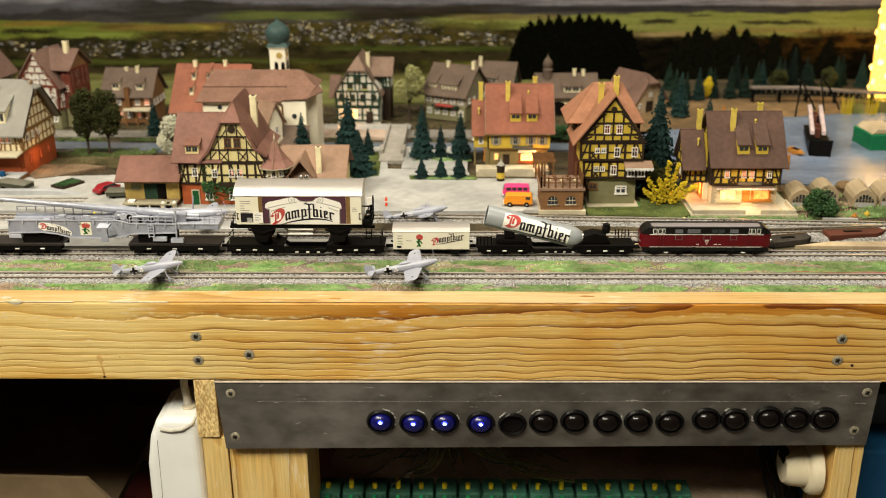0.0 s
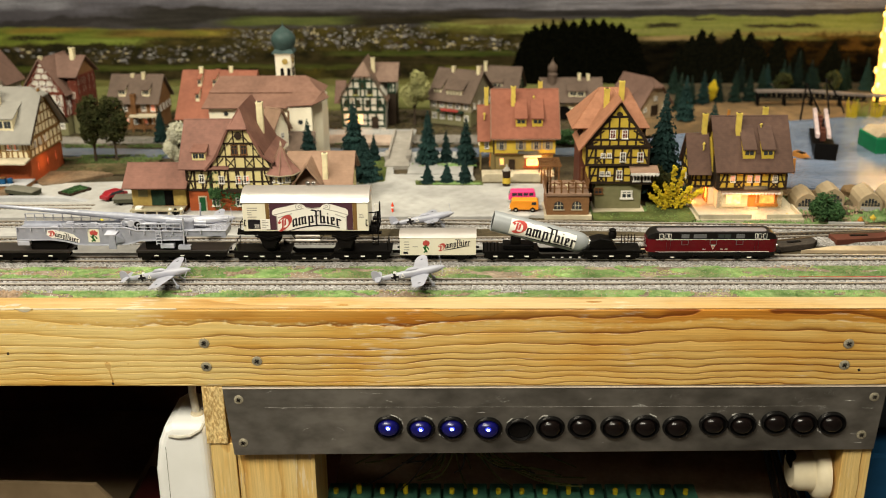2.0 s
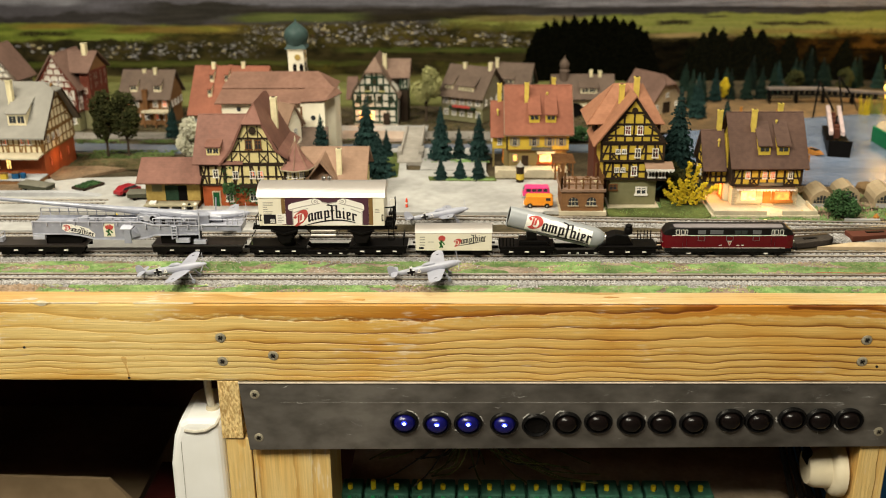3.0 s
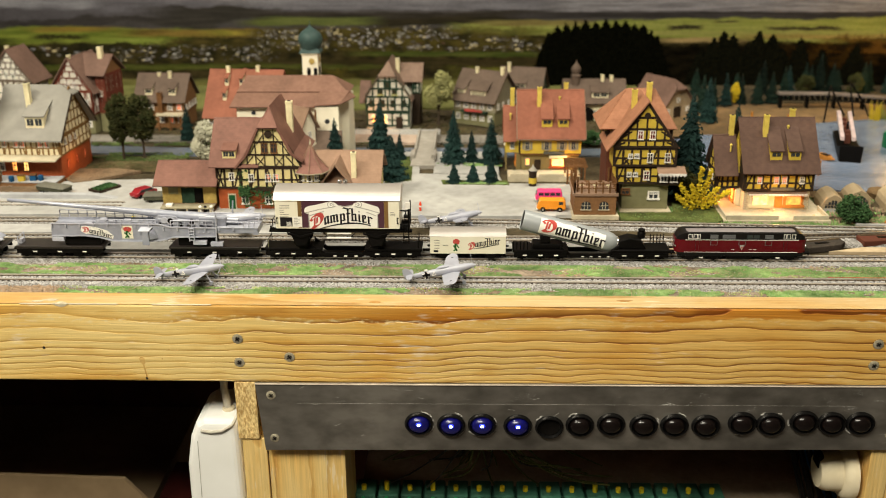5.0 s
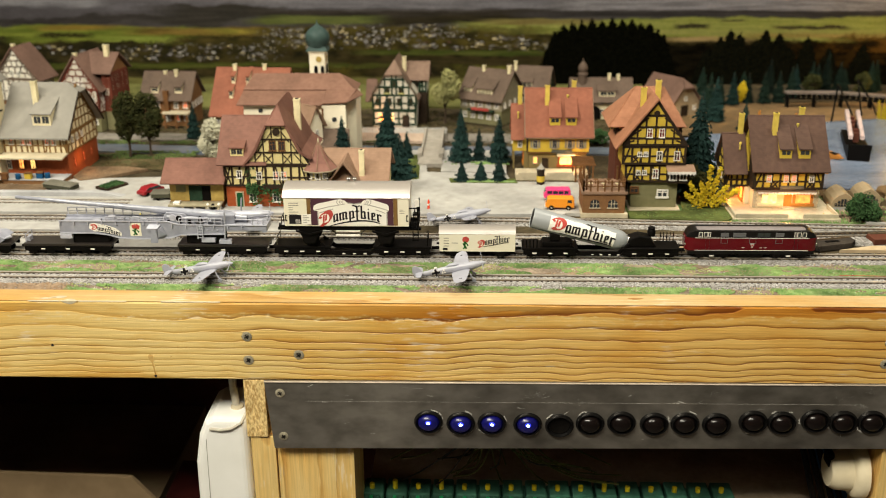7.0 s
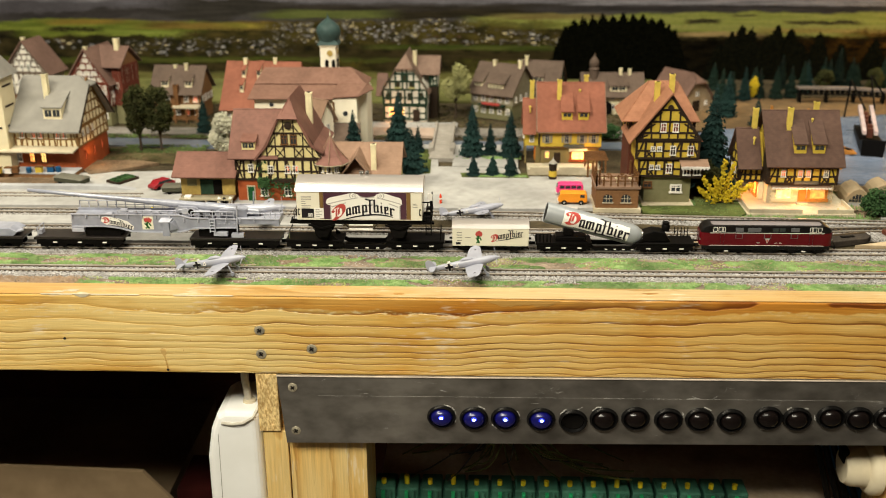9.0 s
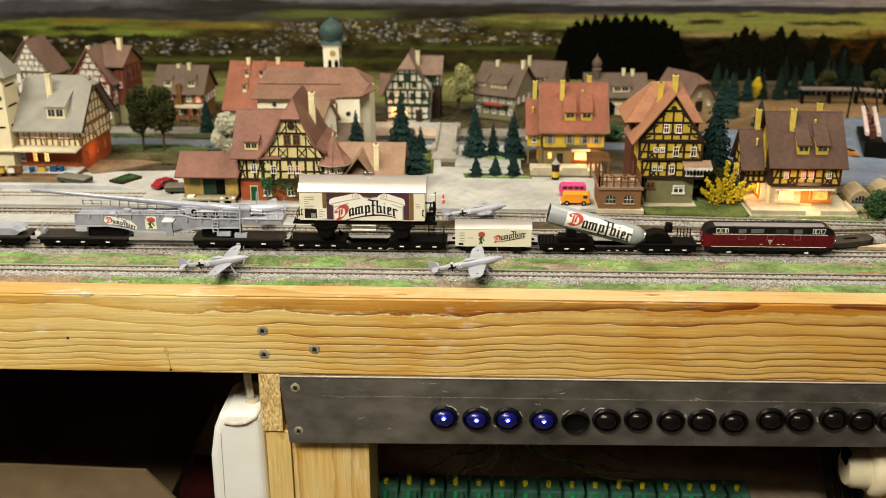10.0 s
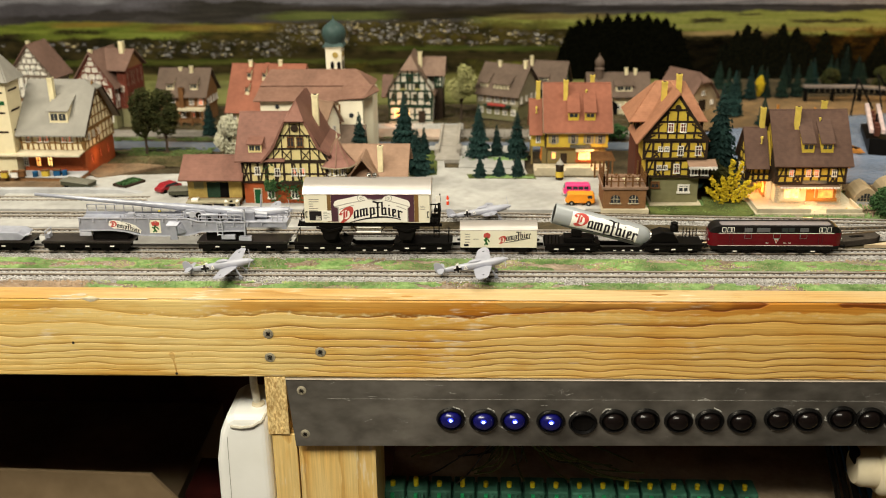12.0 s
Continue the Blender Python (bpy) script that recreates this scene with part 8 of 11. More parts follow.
# ---- trees and bushes ----
def conifer(x, y, h, r, mat=None, label="dark blue-green model fir tree", seed=1):
    rg = random.Random(seed * 7 + int(x * 1000))
    t = thing("fir_tree", label, "tree", x, y, -0.003, rg.uniform(0, 360), group="fir trees")
    Shape().rod((0, 0, 0), (0, 0, h * 0.95), max(0.0007, h * 0.02), 0.0003, 6).made("trunk", BARK, t)
    s = Shape()
    layers = max(13, int(h / 0.0024))
    for k in range(layers):
        f = k / (layers - 1)
        z = h * (0.10 + 0.86 * f)
        rad = r * (1 - f) ** 0.85 * (0.88 + 0.14 * math.sin(k * 1.9) + rg.uniform(-0.08, 0.08)) + 0.0008
        m = max(7, int(22 * (1 - f) + 7))
        for i in range(m):
            a = 2 * math.pi * (i + rg.random()) / m
            q = rad * rg.uniform(0.72, 1.12)
            d = Vector((math.cos(a), math.sin(a), 0))
            p0, p1 = Vector((0, 0, z + 0.10 * q)), d * q + Vector((0, 0, z - 0.22 * q + rg.uniform(-0.0008, 0.0008)))
            side = Vector((-d.y, d.x, 0)) * (0.16 * q + 0.0004)
            mid = (p0 * 0.42 + p1 * 0.58)
            up = Vector((0, 0, 0.10 * q + 0.0004))
            s.add([p0, mid + side, p1, mid - side, mid + up], [(0, 4, 1), (1, 4, 2), (2, 4, 3), (3, 4, 0), (0, 1, 2, 3)])
            for j in range(2):
                c = p0.lerp(p1, rg.uniform(0.45, 0.95)) + Vector((rg.uniform(-1, 1), rg.uniform(-1, 1), rg.uniform(-0.3, 1))) * 0.12 * q
                w = 0.09 * q + 0.0004
                s.add([c + Vector((w, 0, -w)), c + Vector((-w * 0.5, w, -w)), c + Vector((-w * 0.5, -w, -w)), c + Vector((0, 0, w))], [(0, 1, 3), (1, 2, 3), (2, 0, 3)])
    s.made("crown", mat or FIR, t)
    return t


def leafy(name, x, y, h, rx, rz, mat, label, seed, trunk=0.25, n=1500, leaf=0.0016, clumps=14, up=False):
    rng = np.random.default_rng(seed)
    t = thing(name, label, "bush" if "bush" in name else "tree", x, y, -0.003, group="leafy trees and bushes")
    z0 = h * trunk
    w = Shape().rod((0, 0, 0), (0.0004, 0, z0 + rz * 0.4), max(0.0008, h * 0.024), max(0.0005, h * 0.012), 7)
    cs = []
    for k in range(clumps):
        a, u = rng.uniform(0, 6.28), rng.uniform(0, 1)
        rr = math.sqrt(1 - (2 * u - 1) ** 2)
        c = np.array([rx * 0.62 * rr * math.cos(a), rx * 0.62 * rr * math.sin(a), z0 + rz + rz * 0.72 * (2 * u - 1)])
        if up:
            c[:2] *= 0.35 + 1.15 * u
        cs.append(c)
        w.rod((0, 0, z0 * 0.8 + rz * 0.25 * u), c, 0.0006, 0.0003, 5)
    w.made("trunk", BARK, t)
    pts = []
    for k in range(n):
        c = cs[k % clumps]
        d = rng.normal(size=3)
        d /= np.linalg.norm(d)
        q = rng.uniform(0.55, 1.0) ** 0.5
        pts.append(c + d * q * np.array([rx * 0.42, rx * 0.42, rz * (0.40 if not up else 0.55)]) * rng.uniform(0.75, 1.1))
    soup("crown", mat, pts, leaf, t, kind="", seed=seed)
    return t


FIRS = [(-0.011, 0.376, 0.060, 0.0125), (0.008, 0.382, 0.036, 0.0075), (0.029, 0.372, 0.053, 0.0115), (-0.009, 0.304, 0.0225, 0.0070), (0.010, 0.305, 0.0225, 0.0070), (0.028, 0.304, 0.0255, 0.0076), (-0.089, 0.380, 0.072, 0.0150), (-0.072, 0.318, 0.048, 0.0150), (-0.133, 0.350, 0.058, 0.0120), (-0.069, 0.388, 0.031, 0.0068), (0.214, 0.268, 0.104, 0.0205), (0.212, 0.285, 0.060, 0.018), (0.320, 0.512, 0.036, 0.0085), (0.296, 0.560, 0.058, 0.0120), (-0.321, 0.470, 0.044, 0.0085)]
for k, (x, y, h, r) in enumerate(FIRS):
    conifer(x, y, h, r * 1.12, seed=k + 3, label="tall dark blue-green model fir" if h > 0.05 else "small dark blue-green model fir")
rg = random.Random(3)
for k, (x, y, h, r) in enumerate(((0.300, 0.612, 0.052, 0.010), (0.322, 0.650, 0.040, 0.008), (0.338, 0.651, 0.046, 0.009), (0.360, 0.661, 0.043, 0.008), (0.381, 0.661, 0.045, 0.009), (0.401, 0.664, 0.045, 0.009), (0.424, 0.690, 0.046, 0.009), (0.443, 0.735, 0.040, 0.010), (0.466, 0.715, 0.044, 0.010), (0.485, 0.735, 0.058, 0.010), (0.509, 0.735, 0.034, 0.010), (0.541, 0.725, 0.046, 0.010), (0.575, 0.725, 0.048, 0.010), (0.600, 0.70, 0.052, 0.010), (0.625, 0.72, 0.05, 0.010))):
    conifer(x, y, h, r, FIR if k % 5 == 2 else FIR_WOOD, "dark green fir at the wood's edge", k + 40)
for k in range(6):
    conifer(0.318 + k * 0.046 + rg.uniform(-0.012, 0.012), 0.715 + k * 0.006 + rg.uniform(-0.008, 0.004), rg.uniform(0.034, 0.050), rg.uniform(0.008, 0.012), FIR_WOOD, "dark green fir before the printed wood", k + 70)
leafy("leafy_tree", -0.368, 0.386, 0.072, 0.0165, 0.0270, LEAF_DARK, "dark olive model tree with bushy crown", 3, 0.27, 2400, 0.0013)
leafy("leafy_tree", -0.347, 0.390, 0.064, 0.0175, 0.0250, LEAF_DARK, "dark olive-brown model tree with bushy crown", 4, 0.34, 2400, 0.0013)
leafy("blossom_bush", -0.277, 0.385, 0.044, 0.0170, 0.0200, BLOSSOM, "bush covered in white blossom", 5, 0.06, 2600, 0.0012)
leafy("leafy_tree", -0.033, 0.545, 0.068, 0.0190, 0.0210, LEAF_PALE, "pale yellow-green model tree with loose crown", 6, 0.36, 1600, 0.0016, 12)
def spray_bush(x, y, h, mat, label, seed):
    """A fan of upright sprays thick with small blossoms."""
    rng = np.random.default_rng(seed)
    t = thing("yellow_bush", label, "bush", x, y, -0.003, group="leafy trees and bushes")
    w, pts = Shape(), []
    for k, (a, q) in enumerate(((-0.95, 0.62), (-0.62, 0.84), (-0.28, 0.66), (-0.02, 1.05), (0.24, 0.98), (0.52, 0.70), (0.85, 0.80))):
        d = np.array([math.sin(a), rng.uniform(-0.3, 0.3), math.cos(a)])
        L = h * q
        w.rod((0, 0, 0), tuple(d * L * 0.9), 0.0006, 0.0003, 5)
        for i in range(130):
            f = rng.uniform(0.16, 1.0) ** 0.8
            pts.append(d * L * f + rng.normal(size=3) * (0.0021 * (1.12 - f * 0.75)))
    w.made("trunk", BARK, t)
    soup("crown", mat, pts, 0.00135, t, kind="", seed=seed)


# added dark foliage that gives the black shadow beside the tall house
leafy("shadow_bush", 0.2060, 0.243, 0.040, 0.0120, 0.0180, LEAF_DARK, "dark shrub added for the shadow beside the tall house", 21, 0.04, 1300, 0.0013)
spray_bush(0.2159, 0.2228, 0.041, LEAF_YELLOW, "bright yellow forsythia bush with upright sprays", 7)
leafy("green_bush", 0.344, 0.188, 0.027, 0.0165, 0.0130, LEAF_GREEN, "loose dark green bush by the siding", 8, 0.04, 1300, 0.0012, 18)
leafy("hedge_bush", 0.140, 0.455, 0.016, 0.0160, 0.0080, LEAF_GREEN, "low green hedge beside the inn", 9, 0.0, 900, 0.0013)
leafy("hedge_bush", 0.118, 0.465, 0.014, 0.0120, 0.0070, LEAF_GREEN, "low green hedge beside the inn", 10, 0.0, 700, 0.0013)
leafy("autumn_bush", 0.352, 0.660, 0.030, 0.0060, 0.0130, LEAF_YELLOW, "ochre autumn bush at the wood's edge", 11, 0.15, 500, 0.0016)
leafy("autumn_bush", 0.455, 0.70, 0.034, 0.0130, 0.0120, LEAF_DARK, "ochre autumn bush at the wood's edge", 12, 0.2, 600, 0.0018)
leafy("autumn_bush", 0.520, 0.70, 0.036, 0.0130, 0.0130, LEAF_DARK, "ochre autumn bush at the wood's edge", 13, 0.2, 600, 0.0018)

# ---- vehicles on the square ----
def van(label, x, y, rz, mat, L=0.0250, W=0.0105, H=0.0112):
    v = thing("delivery_van", label, "van", x, y, -0.0012, rz, group="parked vehicles")
    n = 10
    prof = [(-L / 2, 0.0022), (L / 2, 0.0022), (L / 2, 0.0060), (L * 0.485, H * 0.86), (L * 0.44, H), (-L * 0.36, H), (-L * 0.43, H * 0.93), (-L * 0.485, H * 0.60), (-L / 2, H * 0.5)]
    Shape().prism(prof, "y", -W / 2, W / 2).made("bodywork", mat, v, bevel=0.0009, seg=3)
    for s in (-1, 1):
        fr = face((0, s * W / 2, 0), (-s * -1 if s < 0 else -1, 0, 0))
        d = 1 if s < 0 else -1
        for k, (u, w) in enumerate(((-0.33, 0.15), (-0.13, 0.17), (0.08, 0.17), (0.29, 0.17))):
            if mat is ORANGE and k > 0:
                continue
            Shape().plate(fr, (u - w / 2) * L * d if d > 0 else -(u + w / 2) * L, (u + w / 2) * L * d if d > 0 else -(u - w / 2) * L, H * 0.62, H * 0.86, -0.0001, 0.0002).made("side_window", GLASS_DARK, v)
    Shape().hexa([Vector(p) for p in ((-L * 0.489, -W * 0.4, H * 0.62), (-L * 0.489, W * 0.4, H * 0.62), (-L * 0.447, W * 0.38, H * 0.9), (-L * 0.447, -W * 0.38, H * 0.9), (-L * 0.482, -W * 0.4, H * 0.62), (-L * 0.482, W * 0.4, H * 0.62), (-L * 0.44, W * 0.38, H * 0.9), (-L * 0.44, -W * 0.38, H * 0.9))]).made("windscreen", GLASS_DARK, v)
    for wx in (-L * 0.29, L * 0.29):
        for s in (-1, 1):
            w = Shape().rod((wx, s * (W / 2 - 0.0016), 0.0023), (wx, s * (W / 2 + 0.0003), 0.0023), 0.0023, n=14).made("wheel", BLACK_MATT, v)
            Shape().rod((wx, s * (W / 2), 0.0023), (wx, s * (W / 2 + 0.0005), 0.0023), 0.0011, n=10).made("hub_cap", CHROME, w)
    Shape().box(-L / 2 - 0.0005, -L / 2 + 0.001, -W / 2, W / 2, 0.0020, 0.0031).made("bumper", WINDOW_WHITE, v)
    return v


van("bright pink model van with dark side windows", 0.081, 0.2455, 0, PINK)
van("orange model delivery van", 0.0815, 0.2185, -2, ORANGE, 0.0262)


def car(x, y, rz):
    c = thing("parked_car", "small dark red model car beside the shed", "car", x, y, -0.0012, rz, group="parked vehicles")
    Shape().prism([(-0.013, 0.0018), (0.013, 0.0018), (0.013, 0.0045), (0.0095, 0.0052), (0.0060, 0.0082), (-0.0060, 0.0084), (-0.0100, 0.0056), (-0.013, 0.0050)], "y", -0.005, 0.005).made("bodywork", CAR_RED, c, bevel=0.0007, seg=3)
    Shape().prism([(0.0088, 0.0056), (0.0056, 0.0079), (-0.0056, 0.0080), (-0.0090, 0.0058)], "y", -0.0053, 0.0053).made("side_window", GLASS_DARK, c)
    for wx in (-0.0078, 0.0078):
        for s in (-1, 1):
            Shape().rod((wx, s * 0.0040, 0.0019), (wx, s * 0.0054, 0.0019), 0.0019, n=12).made("wheel", BLACK_MATT, c)
    return c


car(-0.307, 0.258, 58)


def lorry(x, y, rz, label):
    c = thing("covered_trailer", label, "trailer", x, y, -0.0012, rz, group="parked vehicles")
    Shape().box(-0.0165, 0.0165, -0.0065, 0.0065, 0.0022, 0.0062).made("trailer_body", ARMY, c, bevel=0.0004)
    Shape().hexa([Vector(p) for p in ((-0.0175, -0.0075, 0.0062), (0.0175, -0.0075, 0.0062), (0.0175, 0.0075, 0.0062), (-0.0175, 0.0075, 0.0062), (-0.0165, -0.0055, 0.0078), (0.0165, -0.0055, 0.0078), (0.0165, 0.0055, 0.0078), (-0.0165, 0.0055, 0.0078))]).made("tarpaulin", surf("tarpaulin_grey", (0.165, 0.155, 0.120), (0.115, 0.108, 0.082), scale=200, rough=0.75), c, "grey-green tarpaulin", bevel=0.0005)
    for wx in (-0.010, 0.010):
        for s in (-1, 1):
            Shape().rod((wx, s * 0.0048, 0.0021), (wx, s * 0.0064, 0.0021), 0.0021, n=12).made("wheel", BLACK_MATT, c)


lorry(-0.398, 0.2680, -20, "dark olive covered trailer on the square")
lorry(-0.284, 0.243, 5, "dark olive covered trailer beside the shed")
pit = thing("planted_bed", "dark-framed rectangular bed of green scatter on the square", "flower bed", -0.3520, 0.2785, 0, 58)
for a in ((-0.013, 0.013, -0.0085, -0.0072), (-0.013, 0.013, 0.0072, 0.0085), (-0.013, -0.0117, -0.0072, 0.0072), (0.0117, 0.013, -0.0072, 0.0072)):
    Shape().box(*a, -0.004, 0.0012).made("kerb", TIMBER, pit)
Shape().box(-0.0117, 0.0117, -0.0072, 0.0072, -0.004, -0.0006).made("soil", TURF, pit)
rng = np.random.default_rng(9)
soup("plants", LEAF_GREEN, np.stack([rng.uniform(-0.011, 0.011, 500), rng.uniform(-0.0068, 0.0068, 500), rng.uniform(-0.0005, 0.0022, 500)], 1), 0.0011, pit)


# street furniture
def small_post(name, label, x, y, mat, h, r, cat):
    t = thing(name, label, cat, x, y, -0.002)
    Shape().lathe(0, 0, [(r, 0), (r, h * 0.8), (r * 0.7, h * 0.84), (r * 0.5, h), (0.0002, h * 1.02)], 10).made("post", mat, t, smooth=True)
    Shape().lathe(0, 0, [(r * 1.06, h * 0.45), (r * 1.06, h * 0.6)], 10).made("band", WINDOW_WHITE, t)


small_post("traffic_post", "tiny red and white post on the square", -0.0380, 0.2160, surf("post_red", (0.75, 0.06, 0.02), rough=0.5), 0.0095, 0.0011, "post")
lan = thing("street_lantern", "pale street lantern with yellow glass beside the shed", "street lamp", -0.281, 0.262)
Shape().lathe(0, 0, [(0.0016, -0.003), (0.0009, 0.004), (0.0009, 0.014)], 8).made("pole", TIMBER, lan)
Shape().lathe(0, 0, [(0.0016, 0.014), (0.0030, 0.0205), (0.0031, 0.0210)], 8).made("glass", YELLOW, lan)
Shape().lathe(0, 0, [(0.0036, 0.0210), (0.0022, 0.0235), (0.0007, 0.0250), (0.0002, 0.027)], 8).made("cap", WINDOW_WHITE, lan)
ramp_thing = thing("stone_bridge", "grey stone footbridge with low parapets over the stream", "bridge")
Shape().hexa([Vector(p) for p in ((-0.0565, 0.3600, -0.004), (-0.0300, 0.3600, -0.004), (-0.0330, 0.402, -0.004), (-0.0535, 0.402, -0.004), (-0.0565, 0.3600, 0.0004), (-0.0300, 0.3600, 0.0004), (-0.0330, 0.402, 0.0035), (-0.0535, 0.402, 0.0035))]).made("ramp", BRIDGE_STONE, ramp_thing, bevel=0.0004)
Shape().box(-0.0520, -0.0345, 0.4024, 0.494, -0.004, 0.0036).made("walkway", BRIDGE_STONE, ramp_thing)
for x in (-0.0545, -0.0345):
    Shape().box(x, x + 0.0025, 0.4024, 0.494, -0.004, 0.0068).made("parapet", BRIDGE_STONE, ramp_thing, "stone parapet", bevel=0.0005)
for x in (-0.0575, -0.0345):
    Shape().box(x, x + 0.0050, 0.3800, 0.4022, -0.004, 0.0062).made("abutment", BRIDGE_STONE, ramp_thing, "squared stone end of the parapet", bevel=0.0006)

# ---- greenhouses, lake craft, bridge ----
def greenhouse(x, y, rz, L):
    g = thing("greenhouse", "small ochre greenhouse with arched gable and dark glazing", "greenhouse", x, y, -0.0035, rz, group="greenhouses")
    W, H0, H1 = 0.0210, 0.0070, 0.0165
    prof = [(-W / 2, 0), (W / 2, 0), (W / 2, H0), (W * 0.42, H0 + (H1 - H0) * 0.40), (W * 0.24, H0 + (H1 - H0) * 0.76), (0, H1), (-W * 0.24, H0 + (H1 - H0) * 0.76), (-W * 0.42, H0 + (H1 - H0) * 0.40), (-W / 2, H0)]
    Shape().prism(prof, "y", 0, L).made("shell", GREENHOUSE, g, bevel=0.0004)
    fr = face((0, 0, 0), (1, 0, 0))
    s = Shape()
    for k in range(6):
        a, top = -0.0078 + 0.0027 * k, (0.0072, 0.0096, 0.0112, 0.0112, 0.0096, 0.0072)[k]
        s.plate(fr, a, a + 0.0021, 0.0042, 0.0062, -0.0002, 0.0003)
        s.plate(fr, a, a + 0.0021, 0.0067, max(0.0070, top), -0.0002, 0.0003)
    s.made("glazing", GLASS_DARK, g)
    Shape().plate(fr, -0.0085, 0.0085, -0.0005, 0.0035, 0.0, 0.0006).made("plinth", PLATFORM, g)


greenhouse(0.338, 0.222, -4, 0.030)
greenhouse(0.366, 0.236, -4, 0.026)
greenhouse(0.395, 0.222, -6, 0.034)
greenhouse(0.420, 0.225, -6, 0.034)
for k, (x, y, mat, label) in enumerate(((0.312, 0.196, YELLOW, "yellow"), (0.386, 0.192, YELLOW, "yellow"), (0.373, 0.186, ORANGE_POST, "orange"), (0.425, 0.180, LEAF_YELLOW, "ochre"))):
    b = thing("garden_tub", "tiny %s garden tub standing on the ground" % label, "tub", x, y, -0.0035, group="garden tubs")
    Shape().lathe(0, 0, [(0.0020, 0), (0.0027, 0.0040), (0.0024, 0.0042), (0.0018, 0.0030)], 10).made("tub", mat, b)
    Shape().lathe(0, 0, [(0.0021, 0.0031), (0.0010, 0.0058), (0.0002, 0.0066)], 8).made("plant", mat, b)
log = thing("stone_edging", "pale stone edging by the bush", "edging", 0.357, 0.178, -0.0035, -2)
Shape().box(-0.014, 0.016, -0.0018, 0.0018, 0, 0.0045).made("edging", PLATFORM, log, bevel=0.0006)

dr = thing("dredger", "black model dredger with pink-white conveyor lying on the lake", "dredger", 0.4040, 0.377, 0.0, -15)
dr.matrix_world = dr.matrix_world @ Matrix.Diagonal((0.80, 1, 1, 1))
Shape().loft([[(-0.0120, 0.0, -0.001), (0.0150, 0.0, -0.001), (0.0165, 0.0, 0.0175), (-0.0130, 0.0, 0.0175)], [(-0.0120, 0.030, -0.001), (0.0150, 0.030, -0.001), (0.0165, 0.030, 0.009), (-0.0130, 0.030, 0.009)], [(-0.0120, 0.110, -0.001), (0.0110, 0.110, -0.001), (0.0120, 0.110, 0.007), (-0.0130, 0.110, 0.007)]]).made("hull", BLACK_MATT, dr, bevel=0.0006)
PINKWHITE = surf("conveyor_pale", (0.60, 0.48, 0.46), (0.45, 0.33, 0.32), scale=400, rough=0.6)
for k, (x0, x1) in enumerate(((-0.0105, -0.0055), (0.0040, 0.0090))):
    Shape().hexa([Vector(p) for p in ((x0, 0.028, 0.016), (x1, 0.028, 0.016), (x1, 0.112, 0.026), (x0, 0.112, 0.026), (x0, 0.028, 0.020), (x1, 0.028, 0.020), (x1, 0.112, 0.030), (x0, 0.112, 0.030))]).made("conveyor", PINKWHITE, dr)
for k in range(8):
    Shape().box(-0.0045 + 0.001 * (k % 3), 0.0030, 0.032 + k * 0.010, 0.037 + k * 0.010, 0.012, 0.0215 + 0.002 * (k % 2)).made("bucket", BROWN_DARK, dr)
for (a, b) in (((0.000, 0.112, 0.024), (-0.020, 0.150, 0.050)), ((-0.020, 0.150, 0.050), (-0.022, 0.16, 0.004)), ((0.012, 0.112, 0.024), (0.006, 0.150, 0.056)), ((0.006, 0.150, 0.056), (0.030, 0.160, 0.030)), ((0.030, 0.160, 0.030), (0.034, 0.13, 0.022)), ((0.000, 0.06, 0.02), (0.0, 0.06, 0.030))):
    Shape().rod(a, b, 0.0013, n=6).made("hose_arm", BLACK_MATT, dr, smooth=True)
bt = thing("orange_boat", "tiny orange rowing boat on the lake", "boat", 0.384, 0.386, 0.0, 118)
Shape().loft([[(-0.012, 0.0, 0.0028), (-0.012, 0.0, 0.0030), (-0.012, 0.0002, 0.003), (-0.012, 0.0002, 0.0028)], [(0.0, -0.0045, 0.0), (0.0, -0.0050, 0.0050), (0.0, 0.0050, 0.0050), (0.0, 0.0045, 0.0)], [(0.010, -0.0030, 0.0), (0.010, -0.0035, 0.0056), (0.010, 0.0035, 0.0056), (0.010, 0.0030, 0.0)]]).made("hull", ORANGE_POST, bt)
Shape().box(-0.002, 0.007, -0.0028, 0.0028, 0.0048, 0.0056).made("inside", BLACK_MATT, bt)
gb = thing("green_barge", "bright green barge with tan load on the lake", "barge", 0.478, 0.400, 0.0, 4)
Shape().box(-0.0120, 0.0250, 0.0, 0.045, -0.001, 0.0165).made("hull", GREEN_BOAT, gb, bevel=0.001)
Shape().prism([(-0.010, 0.0165), (0.023, 0.0165), (0.018, 0.022), (-0.005, 0.022)], "y", 0.004, 0.042).made("load", SAND, gb, bevel=0.0008)
for k, (x, y) in enumerate(((0.358, 0.330), (0.364, 0.512), (0.384, 0.53), (0.322, 0.500), (0.345, 0.545))):
    p = thing("mooring_post", "orange-brown wooden post at the water's edge", "post", x, y, -0.003, group="mooring posts")
    Shape().rod((0, 0, 0), (0, 0, 0.018), 0.0018, 0.0015, 8).made("post", ORANGE_POST, p)
for k, (x, y) in enumerate(((0.500, 0.566), (0.515, 0.570), (0.530, 0.566), (0.548, 0.572))):
    r = thing("reed_clump", "clump of tall green and tan reeds at the shore", "reeds", x, y, -0.003, group="reed clumps")
    rg = random.Random(k)
    s = Shape()
    for i in range(26):
        a, b = rg.uniform(-0.006, 0.006), rg.uniform(-0.004, 0.004)
        s.rod((a, b, 0), (a * 1.5, b * 1.4, rg.uniform(0.014, 0.026)), 0.0006, 0.0002, 4)
    s.made("reeds", REED if k % 2 else LEAF_YELLOW, r)
rk = thing("shore_rock", "ochre rock at the edge of the lake", "rock", 0.392, 0.262, -0.003)
bm = bmesh.new()
